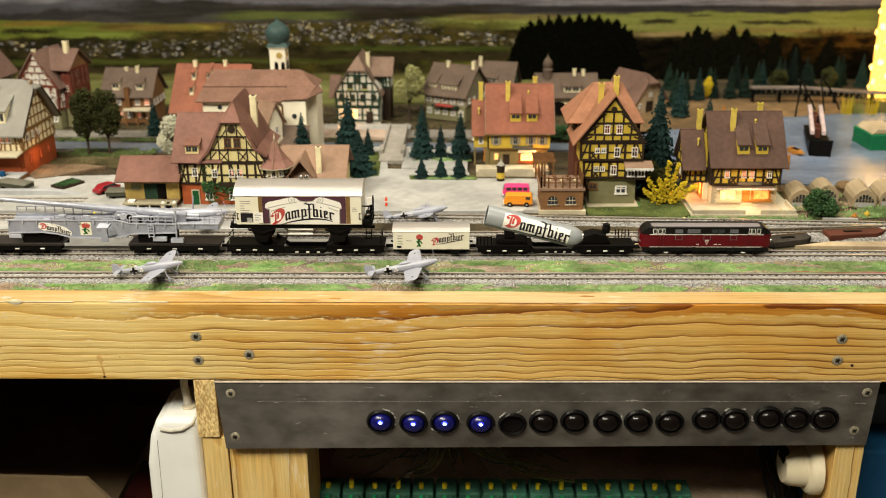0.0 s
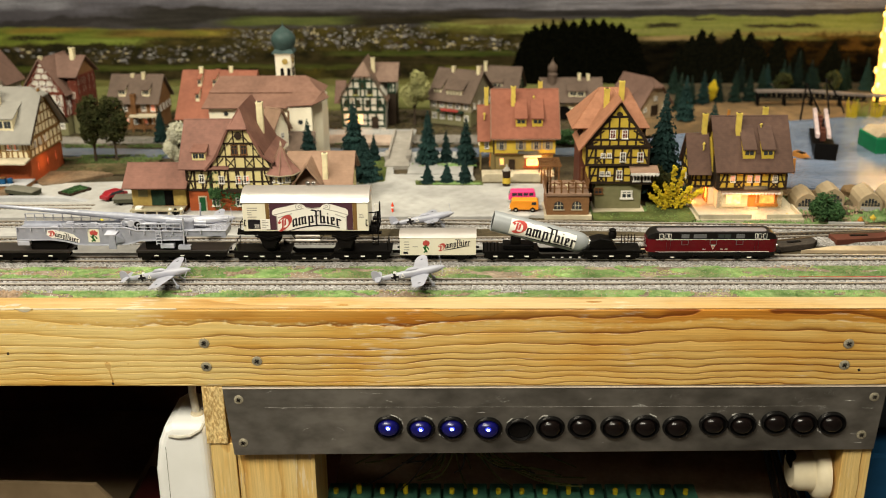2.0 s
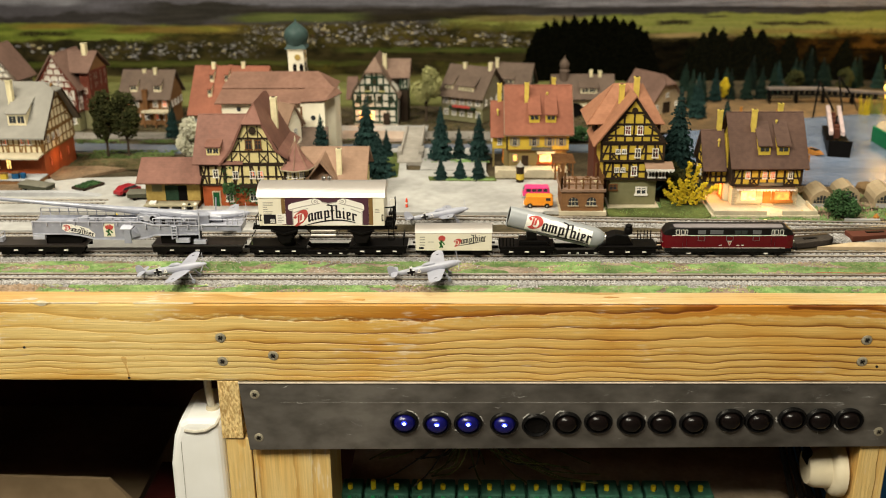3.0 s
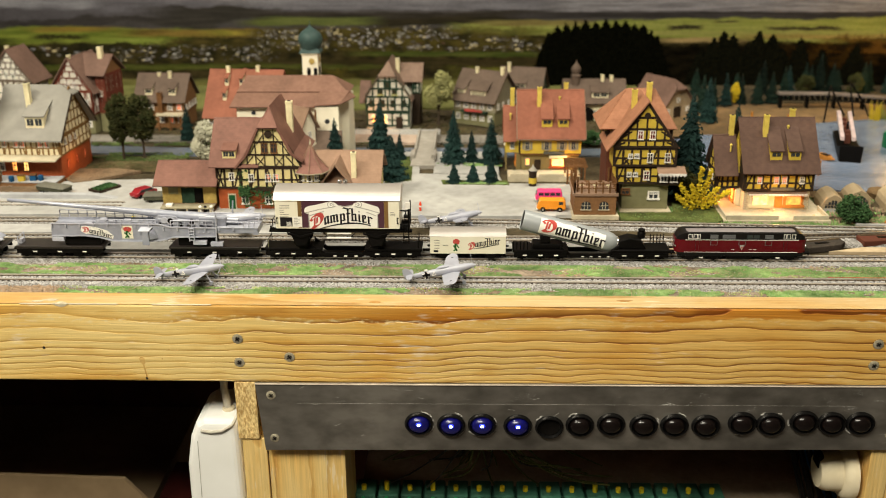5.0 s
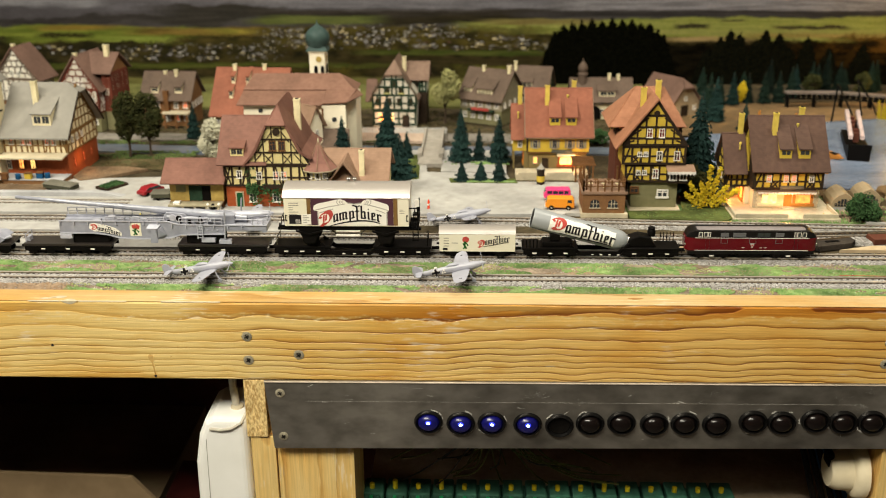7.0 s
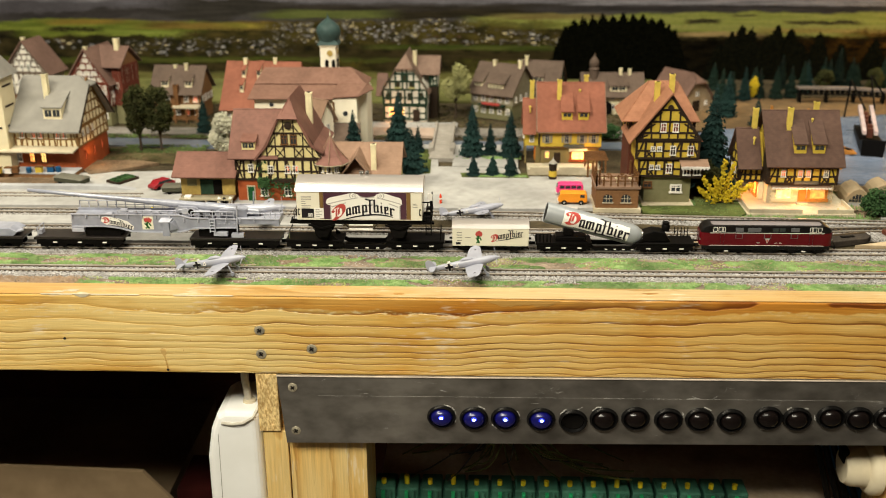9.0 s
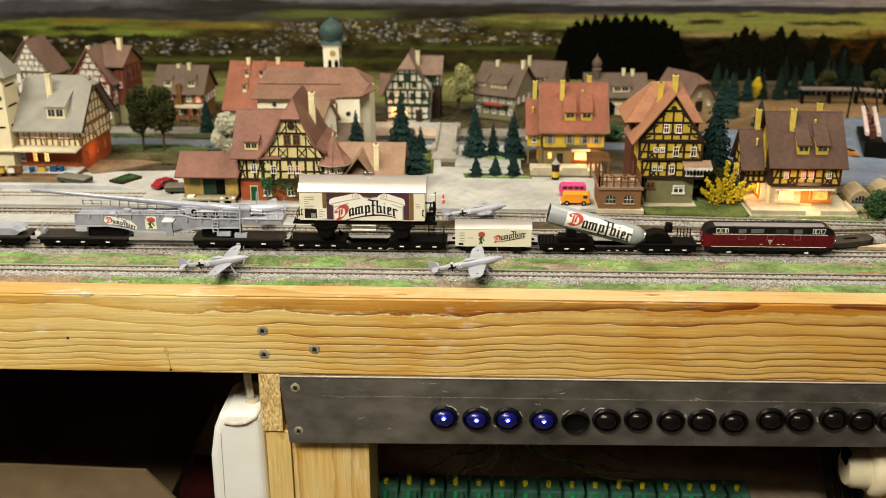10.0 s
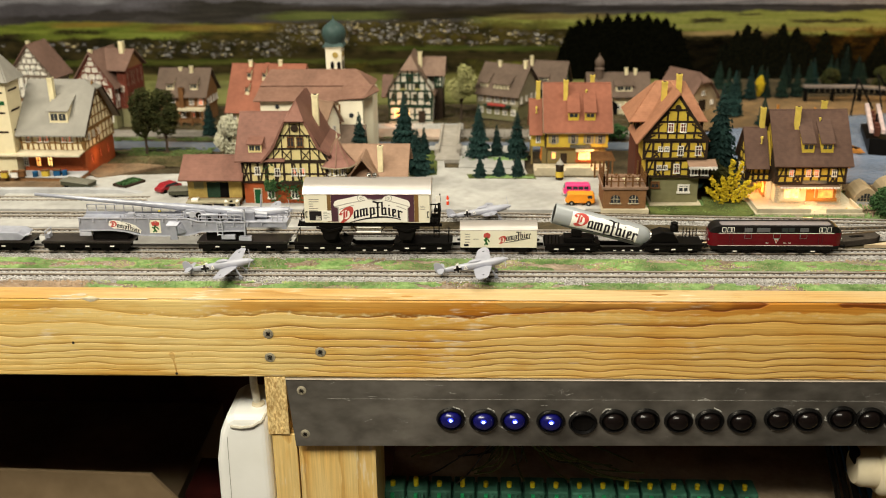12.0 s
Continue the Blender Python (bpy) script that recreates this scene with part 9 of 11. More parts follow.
bmesh.ops.create_icosphere(bm, subdivisions=3, radius=0.009)
for v in bm.verts:
    v.co *= 1 + 0.35 * noise.noise(v.co * 160)
    v.co.z *= 0.75
me = bpy.data.meshes.new("rock")
bm.to_mesh(me)
bm.free()
me.materials.append(SHORE)
o = new("rock", me)
o.parent, o.location = rk, (0, 0, 0.005)

br = thing("conveyor_bridge", "long dark trestle bridge with tan deck behind the lake", "bridge")
x0, x1 = 0.415, 0.80
pts = [(0.402, 0.640, 0.016), (0.470, 0.640, 0.0155), (0.540, 0.628, 0.0125), (0.80, 0.60, 0.006)]
d, u = Shape(), Shape()
for a, b in zip(pts, pts[1:]):
    a, b = Vector(a), Vector(b)
    d.hexa([a + Vector((0, -0.006, 0)), b + Vector((0, -0.006, 0)), b + Vector((0, 0.006, 0)), a + Vector((0, 0.006, 0)), a + Vector((0, -0.006, 0.0024)), b + Vector((0, -0.006, 0.0024)), b + Vector((0, 0.006, 0.0024)), a + Vector((0, 0.006, 0.0024))])
    n = 10
    for i in range(n):
        p = a.lerp(b, (i + 0.5) / n)
        u.box(p.x - 0.0010, p.x + 0.0010, p.y - 0.005, p.y + 0.005, p.z - 0.0065 if i % 5 else -0.004, p.z)
    u.rod(a + Vector((0, -0.005, -0.006)), b + Vector((0, -0.005, -0.006)), 0.0010, n=5)
d.made("deck", BRIDGE_TOP, br)
u.made("trestle", BLACK_MATT, br)
# lit string-light tower at the far east end
tw = thing("light_tower", "tall tower wrapped in glowing yellow string lights", "lit tower", 0.585, 0.660, -0.003)
Shape().lathe(0, 0, [(0.0225, 0), (0.0222, 0.06), (0.0220, 0.13), (0.0216, 0.20), (0.020, 0.26)], 20).made("lantern_shaft", glow("shaft_glow", (1.0, 0.56, 0.09), 2.2), tw, smooth=True)
GLOBE = glow("string_light_yellow", (1.0, 0.62, 0.12), 6.0)
rg = random.Random(6)
for k in range(64):
    a, z = k * 2.4, 0.010 + 0.0034 * k
    r = 0.0205 + 0.001 * math.sin(k)
    Shape().lathe(r * math.cos(a), r * math.sin(a), [(0.0008, z - 0.0050), (0.0042, z - 0.0026), (0.0050, z), (0.0042, z + 0.0026), (0.0008, z + 0.0050)], 8).made("lamp_globe", GLOBE, tw)
bulb("light_tower_lamp", 0.572, 0.620, 0.09, 0.12, (1.0, 0.55, 0.15), 0.03)


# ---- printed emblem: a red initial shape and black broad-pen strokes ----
def pen_pieces():
    """Strokes of a broad pen, as quads: the red initial, then black strokes over the rest of the width. Heights count in small-letter heights."""
    nib, lean = 0.25, math.radians(36)

    def quads(x0, y0, x1, y1, w=nib):
        nx, ny = math.cos(lean) * w / 2, math.sin(lean) * w / 2
        out = [[(x0 - nx, y0 - ny), (x0 + nx, y0 + ny), (x1 + nx, y1 + ny), (x1 - nx, y1 - ny)]]
        L = math.hypot(x1 - x0, y1 - y0) or 1
        tx, ty = -(y1 - y0) / L * 0.075, (x1 - x0) / L * 0.075
        out.append([(x0 + tx, y0 + ty), (x0 - tx, y0 - ty), (x1 - tx, y1 - ty), (x1 + tx, y1 + ty)])
        return out

    def stem(x, lo, hi):
        return [(x, lo + 0.10, x, hi - 0.08), (x - 0.10, hi - 0.14, x + 0.06, hi), (x - 0.04, lo + 0.12, x + 0.13, lo)]

    up, down = 1.72, -0.48
    shapes = [
        (0.74, stem(0.20, 0.0, 0.92) + stem(0.56, 0.0, 1.0) + [(0.16, 0.92, 0.52, 1.02), (0.24, 0.06, 0.52, 0.24)]),
        (1.08, stem(0.16, 0.0, 1.0) + stem(0.50, 0.0, 1.0) + stem(0.84, 0.0, 1.0) + [(0.18, 0.84, 0.46, 1.0), (0.52, 0.84, 0.80, 1.0)]),
        (0.78, stem(0.20, down, 1.0) + stem(0.57, 0.08, 0.96) + [(0.22, 0.84, 0.54, 1.02), (0.20, 0.06, 0.58, 0.06)]),
        (0.52, stem(0.22, down * 0.7, up - 0.1) + [(0.22, up - 0.16, 0.56, up - 0.02), (0.02, 0.94, 0.48, 0.98), (-0.30, up + 0.06, 0.20, up - 0.10)]),
        (0.78, stem(0.20, 0.0, up) + stem(0.57, 0.06, 0.96) + [(0.22, 0.82, 0.54, 1.0), (0.20, 0.04, 0.56, 0.06)]),
        (0.42, stem(0.20, 0.0, 1.0) + [(0.16, 1.32, 0.26, 1.40)]),
        (0.64, stem(0.20, 0.0, 0.96) + [(0.20, 0.90, 0.48, 1.02), (0.48, 0.98, 0.46, 0.62), (0.20, 0.46, 0.48, 0.62), (0.22, 0.04, 0.58, 0.14)]),
        (0.58, stem(0.20, 0.0, 1.0) + [(0.22, 0.86, 0.50, 1.02), (0.48, 0.98, 0.58, 0.84)]),
    ]
    total, ink, x = sum(w for w, _ in shapes), [], 0.0
    for w, segs in shapes:
        for a, b, c, d in segs:
            ink += [[(0.215 + 0.785 * (x + px) / total, py) for px, py in q] for q in quads(a, b, c, d)]
        x += w
    n = 12
    for k in range(n):
        a0, a1 = 0.16 + 0.82 * k / n, 0.16 + 0.82 * (k + 1) / n
        h0, h1 = (-0.30 - 0.12 * math.sin(math.pi * 1.5 * q / n) for q in (k, k + 1))
        t = 0.05 + 0.05 * math.sin(math.pi * k / n)
        ink.append([(a0, h0 - t), (a1, h1 - t), (a1, h1 + t), (a0, h0 + t)])
    red = []
    bow = [(-0.02, 1.55), (0.35, 1.72), (0.80, 1.66), (1.12, 1.36), (1.22, 0.90), (1.10, 0.44), (0.80, 0.16), (0.40, 0.12), (0.10, 0.34)]
    for p, q in zip(bow, bow[1:]):
        red += quads(*p, *q, 0.50)
    for seg in ((0.40, 1.46, 0.36, 0.46), (0.66, 1.34, 0.62, 0.56), (-0.10, 1.46, 0.16, 1.16)):
        red += quads(*seg, 0.26)
    red = [[(0.02 + 0.185 * px / 1.25, py) for px, py in q] for q in red]
    return red, ink


PEN_RED, PEN_INK = pen_pieces()


def pen_mark(parent, at, drop=0.0):
    """Lays the mark on a surface: at(across, height, lift) gives the place."""
    for name, mat, rows, lift, d, label in (("emblem_red", PRINT_RED, PEN_RED, 0.00012, drop, "red initial shape"), ("emblem_ink", PRINT_BLACK, PEN_INK, 0.00018, 0.0, "black broad-pen strokes")):
        s = Shape()
        for k, q in enumerate(rows):
            h = lift + 0.0000012 * k
            if len(q) == 4:
                mids = [tuple((q[0][i] + q[3][i]) / 2 for i in (0, 1)), tuple((q[1][i] + q[2][i]) / 2 for i in (0, 1))]
                s.add([at(a, b + d, h) for a, b in (q[0], q[1], mids[1], mids[0], q[2], q[3])], [(0, 1, 2, 3), (3, 2, 4, 5)])
        s.made(name, mat, parent, label)


def badge(parent, fr, u, v, w, h, t):
    """The small printed badge: a red rosette of petals over a green figure of leaves on a cream plate."""
    Shape().plate(fr, u - w / 2, u + w / 2, v - h / 2, v + h / 2, 0.0, t).made("badge_plate", IVORY, parent)
    s = Shape()
    for k in range(7):
        a = 0.2 + 2 * math.pi * k / 7
        cu, cv = u + 0.05 * w, v + 0.22 * h
        s.bar(fr, cu, cv, cu + 0.36 * w * math.cos(a), cv + 0.20 * h * math.sin(a), (0.15 + 0.05 * (k % 2)) * h, t * (1.5 + 0.06 * k))
    s.made("badge_red", PRINT_RED, parent)
    s = Shape()
    for k, (a, b, c, d, q) in enumerate(((0.02, 0.10, -0.10, -0.18, 0.15), (-0.10, -0.14, 0.10, -0.40, 0.13), (-0.28, -0.05, -0.08, -0.12, 0.10), (0.12, -0.02, 0.30, -0.22, 0.09), (-0.22, -0.42, -0.02, -0.30, 0.10))):
        s.bar(fr, u + a * w, v + b * h, u + c * w, v + d * h, q * h, t * (1.9 + 0.06 * k))
    s.made("badge_green", PRINT_GREEN, parent)
    s = Shape()
    for k, (a, b, c, d) in enumerate(((-0.06, -0.06, -0.14, -0.22), (0.04, -0.30, 0.14, -0.42), (0.10, 0.10, 0.02, 0.0))):
        s.bar(fr, u + a * w, v + b * h, u + c * w, v + d * h, 0.05 * h, t * (2.4 + 0.06 * k))
    s.made("badge_line", PRINT_BLACK, parent)


# ---- rolling stock on the second track ----
YC = 0.0985


def axle(parent, x, z, r, half=0.0045, mat=None):
    s = Shape()
    for sgn in (-1, 1):
        s.rod((x, sgn * half, z), (x, sgn * (half + 0.0016), z), r, n=18)
    s.rod((x, -half, z), (x, half, z), r * 0.25, n=8)
    s.made("wheelset", mat or BLACK_MATT, parent)


def coupler(parent, x, z=0.0052, d=1):
    Shape().box(min(x, x + d * 0.005), max(x, x + d * 0.005), -0.0010, 0.0010, z - 0.0009, z + 0.0009).made("coupler", BLACK_MATT, parent)


def bogie_deck(t, x0, x1, zdeck, deck_mat, width=0.0185):
    """A low heavy-duty platform on two small bogies."""
    w = width / 2
    Shape().box(x0, x1, -w, w, zdeck - 0.0022, zdeck).made("deck", deck_mat, t, bevel=0.0003)
    Shape().box(x0 + 0.001, x1 - 0.001, -w - 0.0003, -w + 0.0012, zdeck - 0.0058, zdeck - 0.0024).made("side_sill", BLACK_MATT, t)
    Shape().box(x0 + 0.001, x1 - 0.001, w - 0.0012, w + 0.0003, zdeck - 0.0058, zdeck - 0.0024).made("side_sill", BLACK_MATT, t)
    n = max(2, int((x1 - x0) / 0.0125))
    for k in range(n):
        x = x0 + (x1 - x0) * (k + 0.5) / n
        axle(t, x, 0.0029, 0.0029)
        Shape().box(x - 0.0035, x + 0.0035, -w + 0.0004, -w + 0.0018, 0.0016, 0.0044).made("axle_box", BLACK_MATT, t)
    for k in range(3):
        x = x0 + (x1 - x0) * (0.22 + 0.28 * k)
        Shape().plate(face((0, -w - 0.0003, 0), (1, 0, 0)), x - 0.0016, x + 0.0018, zdeck - 0.0048, zdeck - 0.0038, 0.0, 0.0002).made("lettering_bar", WINDOW_WHITE, t)


# well wagon under the big van
ww = thing("well_wagon", "black low-loader wagon with dropped centre, carrying a large van", "flat wagon", 0, YC, 0, group="train wagons")
bogie_deck(ww, -0.1560, -0.1100, 0.0092, BLACK_MATT)
bogie_deck(ww, -0.0760, -0.0300, 0.0092, BLACK_MATT)
for sgn in (-1, 1):
    y = sgn * 0.0078
    Shape().loft([[(-0.1180, y - 0.0010, 0.0086), (-0.1180, y + 0.0010, 0.0086), (-0.1180, y + 0.0010, 0.0125), (-0.1180, y - 0.0010, 0.0125)],
                  [(-0.1080, y - 0.0010, 0.0016), (-0.1080, y + 0.0010, 0.0016), (-0.1080, y + 0.0010, 0.0050), (-0.1080, y - 0.0010, 0.0050)],
                  [(-0.0785, y - 0.0010, 0.0016), (-0.0785, y + 0.0010, 0.0016), (-0.0785, y + 0.0010, 0.0050), (-0.0785, y - 0.0010, 0.0050)],
                  [(-0.0685, y - 0.0010, 0.0086), (-0.0685, y + 0.0010, 0.0086), (-0.0685, y + 0.0010, 0.0125), (-0.0685, y - 0.0010, 0.0125)]]).made("well_beam", BLACK_MATT, ww)
for k in range(3):
    Shape().box(-0.1010 + k * 0.0085, -0.0985 + k * 0.0085, -0.0092, -0.0089, 0.0024, 0.0034).made("lettering_bar", WINDOW_WHITE, ww)
coupler(ww, -0.156, d=-1)
coupler(ww, -0.030)
for x in (-0.1530, -0.0330):
    for sgn in (-1, 1):
        Shape().rod((x, sgn * 0.008, 0.0092), (x, sgn * 0.008, 0.0165), 0.0004, n=5).made("stanchion", CHROME if x < -0.1 else BLACK_MATT, ww)
    Shape().rod((x, -0.008, 0.0160), (x, 0.008, 0.0160), 0.0004, n=5).made("handrail", BLACK_MATT, ww)


def big_van():
    v = thing("refrigerator_van", "large ivory covered van with white arched roof and printed panel", "railway van", -0.0955, YC, 0.0093, group="train wagons")
    L, W = 0.0975, 0.0315
    l, w = L / 2, W / 2
    Shape().box(-l, l, -w, w, 0.0190, 0.0422).made("van_body", IVORY, v, bevel=0.0004)
    prof = [(-w - 0.0008, 0.0424), (-w - 0.0002, 0.0438), (-w * 0.86, 0.0464), (-w * 0.62, 0.0486), (-w * 0.32, 0.0500), (0, 0.0505), (w * 0.32, 0.0500), (w * 0.62, 0.0486), (w * 0.86, 0.0464), (w + 0.0002, 0.0438), (w + 0.0008, 0.0424)]
    Shape().prism(prof, "x", -l - 0.0008, l + 0.0008).made("roof", ROOF_WHITE, v, "glossy white-silver arched roof", smooth=True)
    for x in (0.0005, 0.0050):
        Shape().lathe(x, 0.002, [(0.0013, 0.0500), (0.0013, 0.0516), (0.0020, 0.0518), (0.0019, 0.0532), (0.0009, 0.0540), (0.0002, 0.0541)], 12).made("roof_vent", CHROME, v, smooth=True)
    Shape().box(-l, l, -w + 0.002, w - 0.002, 0.0152, 0.0188).made("underframe", BLACK_MATT, v)
    for x in (-0.0300, 0.0300):
        axle(v, x, 0.0068, 0.0067, 0.0075)
        for sgn in (-1, 1):
            y = sgn * (w - 0.0032)
            Shape().prism([(x - 0.0090, 0.0156), (x + 0.0090, 0.0156), (x + 0.0036, 0.0040), (x - 0.0036, 0.0040)], "y", y - 0.0008, y + 0.0008).made("axle_guard", BLACK_MATT, v)
            Shape().prism([(x - 0.0105, 0.0138), (x, 0.0108), (x + 0.0105, 0.0138), (x + 0.0105, 0.0152), (x, 0.0124), (x - 0.0105, 0.0152)], "y", y - 0.0022, y - 0.0008).made("leaf_spring", BLACK_MATT, v)
    # step board below the door
    for sgn in (-1, 1):
        y = sgn * (w + 0.0010)
        Shape().box(-0.0085, 0.0105, min(y, y + sgn * 0.002), max(y, y + sgn * 0.002), 0.0118, 0.0128).made("step_board", WINDOW_WHITE, v)
        Shape().box(-0.0085, 0.0105, min(y - sgn * 0.0004, y), max(y - sgn * 0.0004, y), 0.0150, 0.0160).made("step_board", WINDOW_WHITE, v)
        for x in (-0.008, 0.010):
            Shape().rod((x, y - sgn * 0.0008, 0.0122), (x + (0.006 if x > 0 else -0.006), sgn * (w - 0.003), 0.0175), 0.0004, n=5).made("step_bracket", BLACK_MATT, v)
    # buffers and couplings
    for sx in (-1, 1):
        for sy in (-1, 1):
            Shape().rod((sx * l, sy * 0.0095, 0.0168), (sx * (l + 0.0050), sy * 0.0095, 0.0168), 0.0011, n=8).made("buffer_stock", BLACK_MATT, v)
            Shape().rod((sx * (l + 0.0048), sy * 0.0095, 0.0168), (sx * (l + 0.0056), sy * 0.0095, 0.0168), 0.0026, n=14).made("buffer_head", BLACK_MATT, v)
        Shape().box(min(sx * l, sx * (l + 0.0085)), max(sx * l, sx * (l + 0.0085)), -0.0022, 0.0022, 0.0112, 0.0128).made("coupler", BLACK_MATT, v)
        s = Shape()
        for sy in (-0.0125, 0.0125):
            s.rod((sx * (l + 0.0030), sy, 0.0160), (sx * (l + 0.0030), sy, 0.0250), 0.0004, n=5)
        s.rod((sx * (l + 0.0030), -0.0125, 0.0250), (sx * (l + 0.0030), 0.0125, 0.0250), 0.0004, n=5)
        s.made("handrail", BLACK_MATT, v)
    # brakeman's platform at the east end
    Shape().box(l, l + 0.0070, -0.0125, 0.0125, 0.0150, 0.0162).made("brake_platform", BLACK_MATT, v)
    s = Shape()
    for y in (-0.0122, -0.006, 0.006, 0.0122):
        s.rod((l + 0.0066, y, 0.0162), (l + 0.0066, y, 0.0335), 0.0006, n=5)
    for z in (0.0215, 0.0270, 0.0335):
        s.rod((l + 0.0066, -0.0122, z), (l + 0.0066, 0.0122, z), 0.0006, n=5)
    for z in (0.0215, 0.0330):
        s.rod((l, -0.0122, z), (l + 0.0066, -0.0122, z), 0.0006, n=5)
    s.made("platform_railing", BLACK_MATT, v)
    Shape().box(l + 0.0030, l + 0.0085, -0.0128, -0.0080, 0.0270, 0.0285).made("brake_seat", BLACK_MATT, v)
    Shape().box(l + 0.0045, l + 0.0080, -0.0128, -0.0120, 0.0345, 0.0400).made("tail_sign", WINDOW_WHITE, v, "small white sign plate")
    s = Shape().box(l + 0.0022, l + 0.0072, -0.0130, -0.0095, 0.0060, 0.0068).box(l + 0.0022, l + 0.0072, -0.0130, -0.0095, 0.0105, 0.0112)
    s.rod((l + 0.0028, -0.0126, 0.0060), (l + 0.0028, -0.0126, 0.0155), 0.0004, n=5).rod((l + 0.0068, -0.0126, 0.0060), (l + 0.0068, -0.0126, 0.0155), 0.0004, n=5)
    s.made("foot_step", BLACK_MATT, v)
    # printed side
    K = 0.865
    fr = (Vector((0, -w, 0.0418 * (1 - K))), Vector((1, 0, 0)), Vector((0, 0, K)), Vector((0, -1, 0)))
    for a, b, m in ((-0.0308, -0.0278, OCHRE), (0.0368, 0.0400, OCHRE), (-0.0277, 0.0367, AUBERGINE)):
        Shape().plate(fr, a, b, 0.0165, 0.0418, 0.0, 0.00015).made("side_print", m, v)
    # scroll: a wide sheet with two rolled ends curling at the top
    pts = [(-0.0258, 0.0335), (-0.0250, 0.0362), (-0.0225, 0.0376), (-0.0150, 0.0392), (-0.0085, 0.0408), (-0.0045, 0.0414), (-0.0010, 0.0404), (0.0008, 0.0386), (0.0060, 0.0376), (0.0120, 0.0386), (0.0138, 0.0404), (0.0172, 0.0415), (0.0212, 0.0408), (0.0260, 0.0392), (0.0318, 0.0374), (0.0332, 0.0356), (0.0334, 0.0322), (0.0316, 0.0312), (0.0316, 0.0198), (-0.0222, 0.0198), (-0.0222, 0.0316), (-0.0248, 0.0318)]
    Shape().prism(pts, "y", -w - 0.0003, -w - 0.0001).made("scroll_print", PRINT_WHITE, v, "pale printed scroll")
    ff = face((0, -w - 0.0003, 0), (1, 0, 0))
    for rows in (((-0.0250, 0.0322), (-0.0150, 0.0348), (-0.0060, 0.0366), (-0.0010, 0.0376)), ((0.0332, 0.0322), (0.0250, 0.0348), (0.0190, 0.0364), (0.0140, 0.0376)), ((-0.0222, 0.0200), (-0.0222, 0.0318)), ((0.0316, 0.0200), (0.0316, 0.0314)), ((0.0010, 0.0384), (0.0060, 0.0374), (0.0120, 0.0384)), ((-0.0215, 0.0300), (-0.0100, 0.0335)), ((0.0305, 0.0300), (0.0230, 0.0330))):
        for k, (p, q) in enumerate(zip(rows, rows[1:])):
            Shape().bar(ff, *p, *q, 0.0008, 0.00004 + 0.00001 * k).made("scroll_shading", SCROLL, v)
    for u, d in ((-0.0048, 1), (0.0172, -1)):
        c = Vector((u, -w - 0.0003, 0.0392))
        for r, m, lift in ((0.0026, SCROLL, 0.00006), (0.0021, PRINT_WHITE, 0.00009), (0.0012, SCROLL, 0.00012), (0.0006, PRINT_WHITE, 0.00015)):
            o = Vector((d * (0.0026 - r) * 0.35, 0, 0))
            Shape().rod(c + o, c + o + Vector((0, -lift, 0)), r, n=18).made("scroll_curl", m, v)

    def on_van(a, b, h):
        x = -0.0215 + 0.0487 * a
        return Vector((x, -w - 0.0003 - h, 0.0226 + 0.0034 * (1 - ((x - 0.0085) / 0.0185) ** 2) + 0.0060 * b))

    pen_mark(v, on_van, 0.10)
    # data panels as plain bars
    rg = random.Random(2)
    for k in range(7):
        z = 0.0370 - k * 0.0021
        Shape().plate(fr, -0.0450, -0.0450 + rg.uniform(0.003, 0.008), z, z + 0.0007, 0.0, 0.0002).made("data_bar", PRINT_GREY, v)
    for k in range(3):
        Shape().plate(fr, 0.0415, 0.0415 + rg.uniform(0.002, 0.005), 0.0310 - k * 0.0015, 0.0315 - k * 0.0015, 0.0, 0.0002).made("data_bar", PRINT_GREY, v)
    Shape().plate(fr, -0.0450, -0.0355, 0.0178, 0.0262, 0.0, 0.00025).made("black_grid", PRINT_BLACK, v)
    for k in range(4):
        Shape().plate(fr, -0.0400, -0.0362, 0.0185 + k * 0.0010, 0.0189 + k * 0.0010, 0.0002, 0.0004).made("data_bar", WINDOW_WHITE, v)
    Shape().plate(fr, -0.0350, -0.0278, 0.0172, 0.0270, 0.0, 0.0003).made("data_plate", PRINT_WHITE, v)
    for k in range(5):
        Shape().plate(fr, -0.0340, -0.0310 + 0.0018 * (k % 2), 0.0190 + k * 0.0016, 0.0195 + k * 0.0016, 0.0002, 0.00045).made("data_bar", PRINT_GREY, v)
    for x in (-l + 0.0008, l - 0.0022):
        s = Shape()
        for z in (0.0205, 0.0255):
            s.plate(fr, x, x + 0.0014, z, z + 0.0008, 0.0, 0.0006)
        s.plate(fr, x, x + 0.0005, 0.0205, 0.0262, 0.0, 0.0006)
        s.made("grab_iron", BLACK_MATT, v)
    return v


big_van()


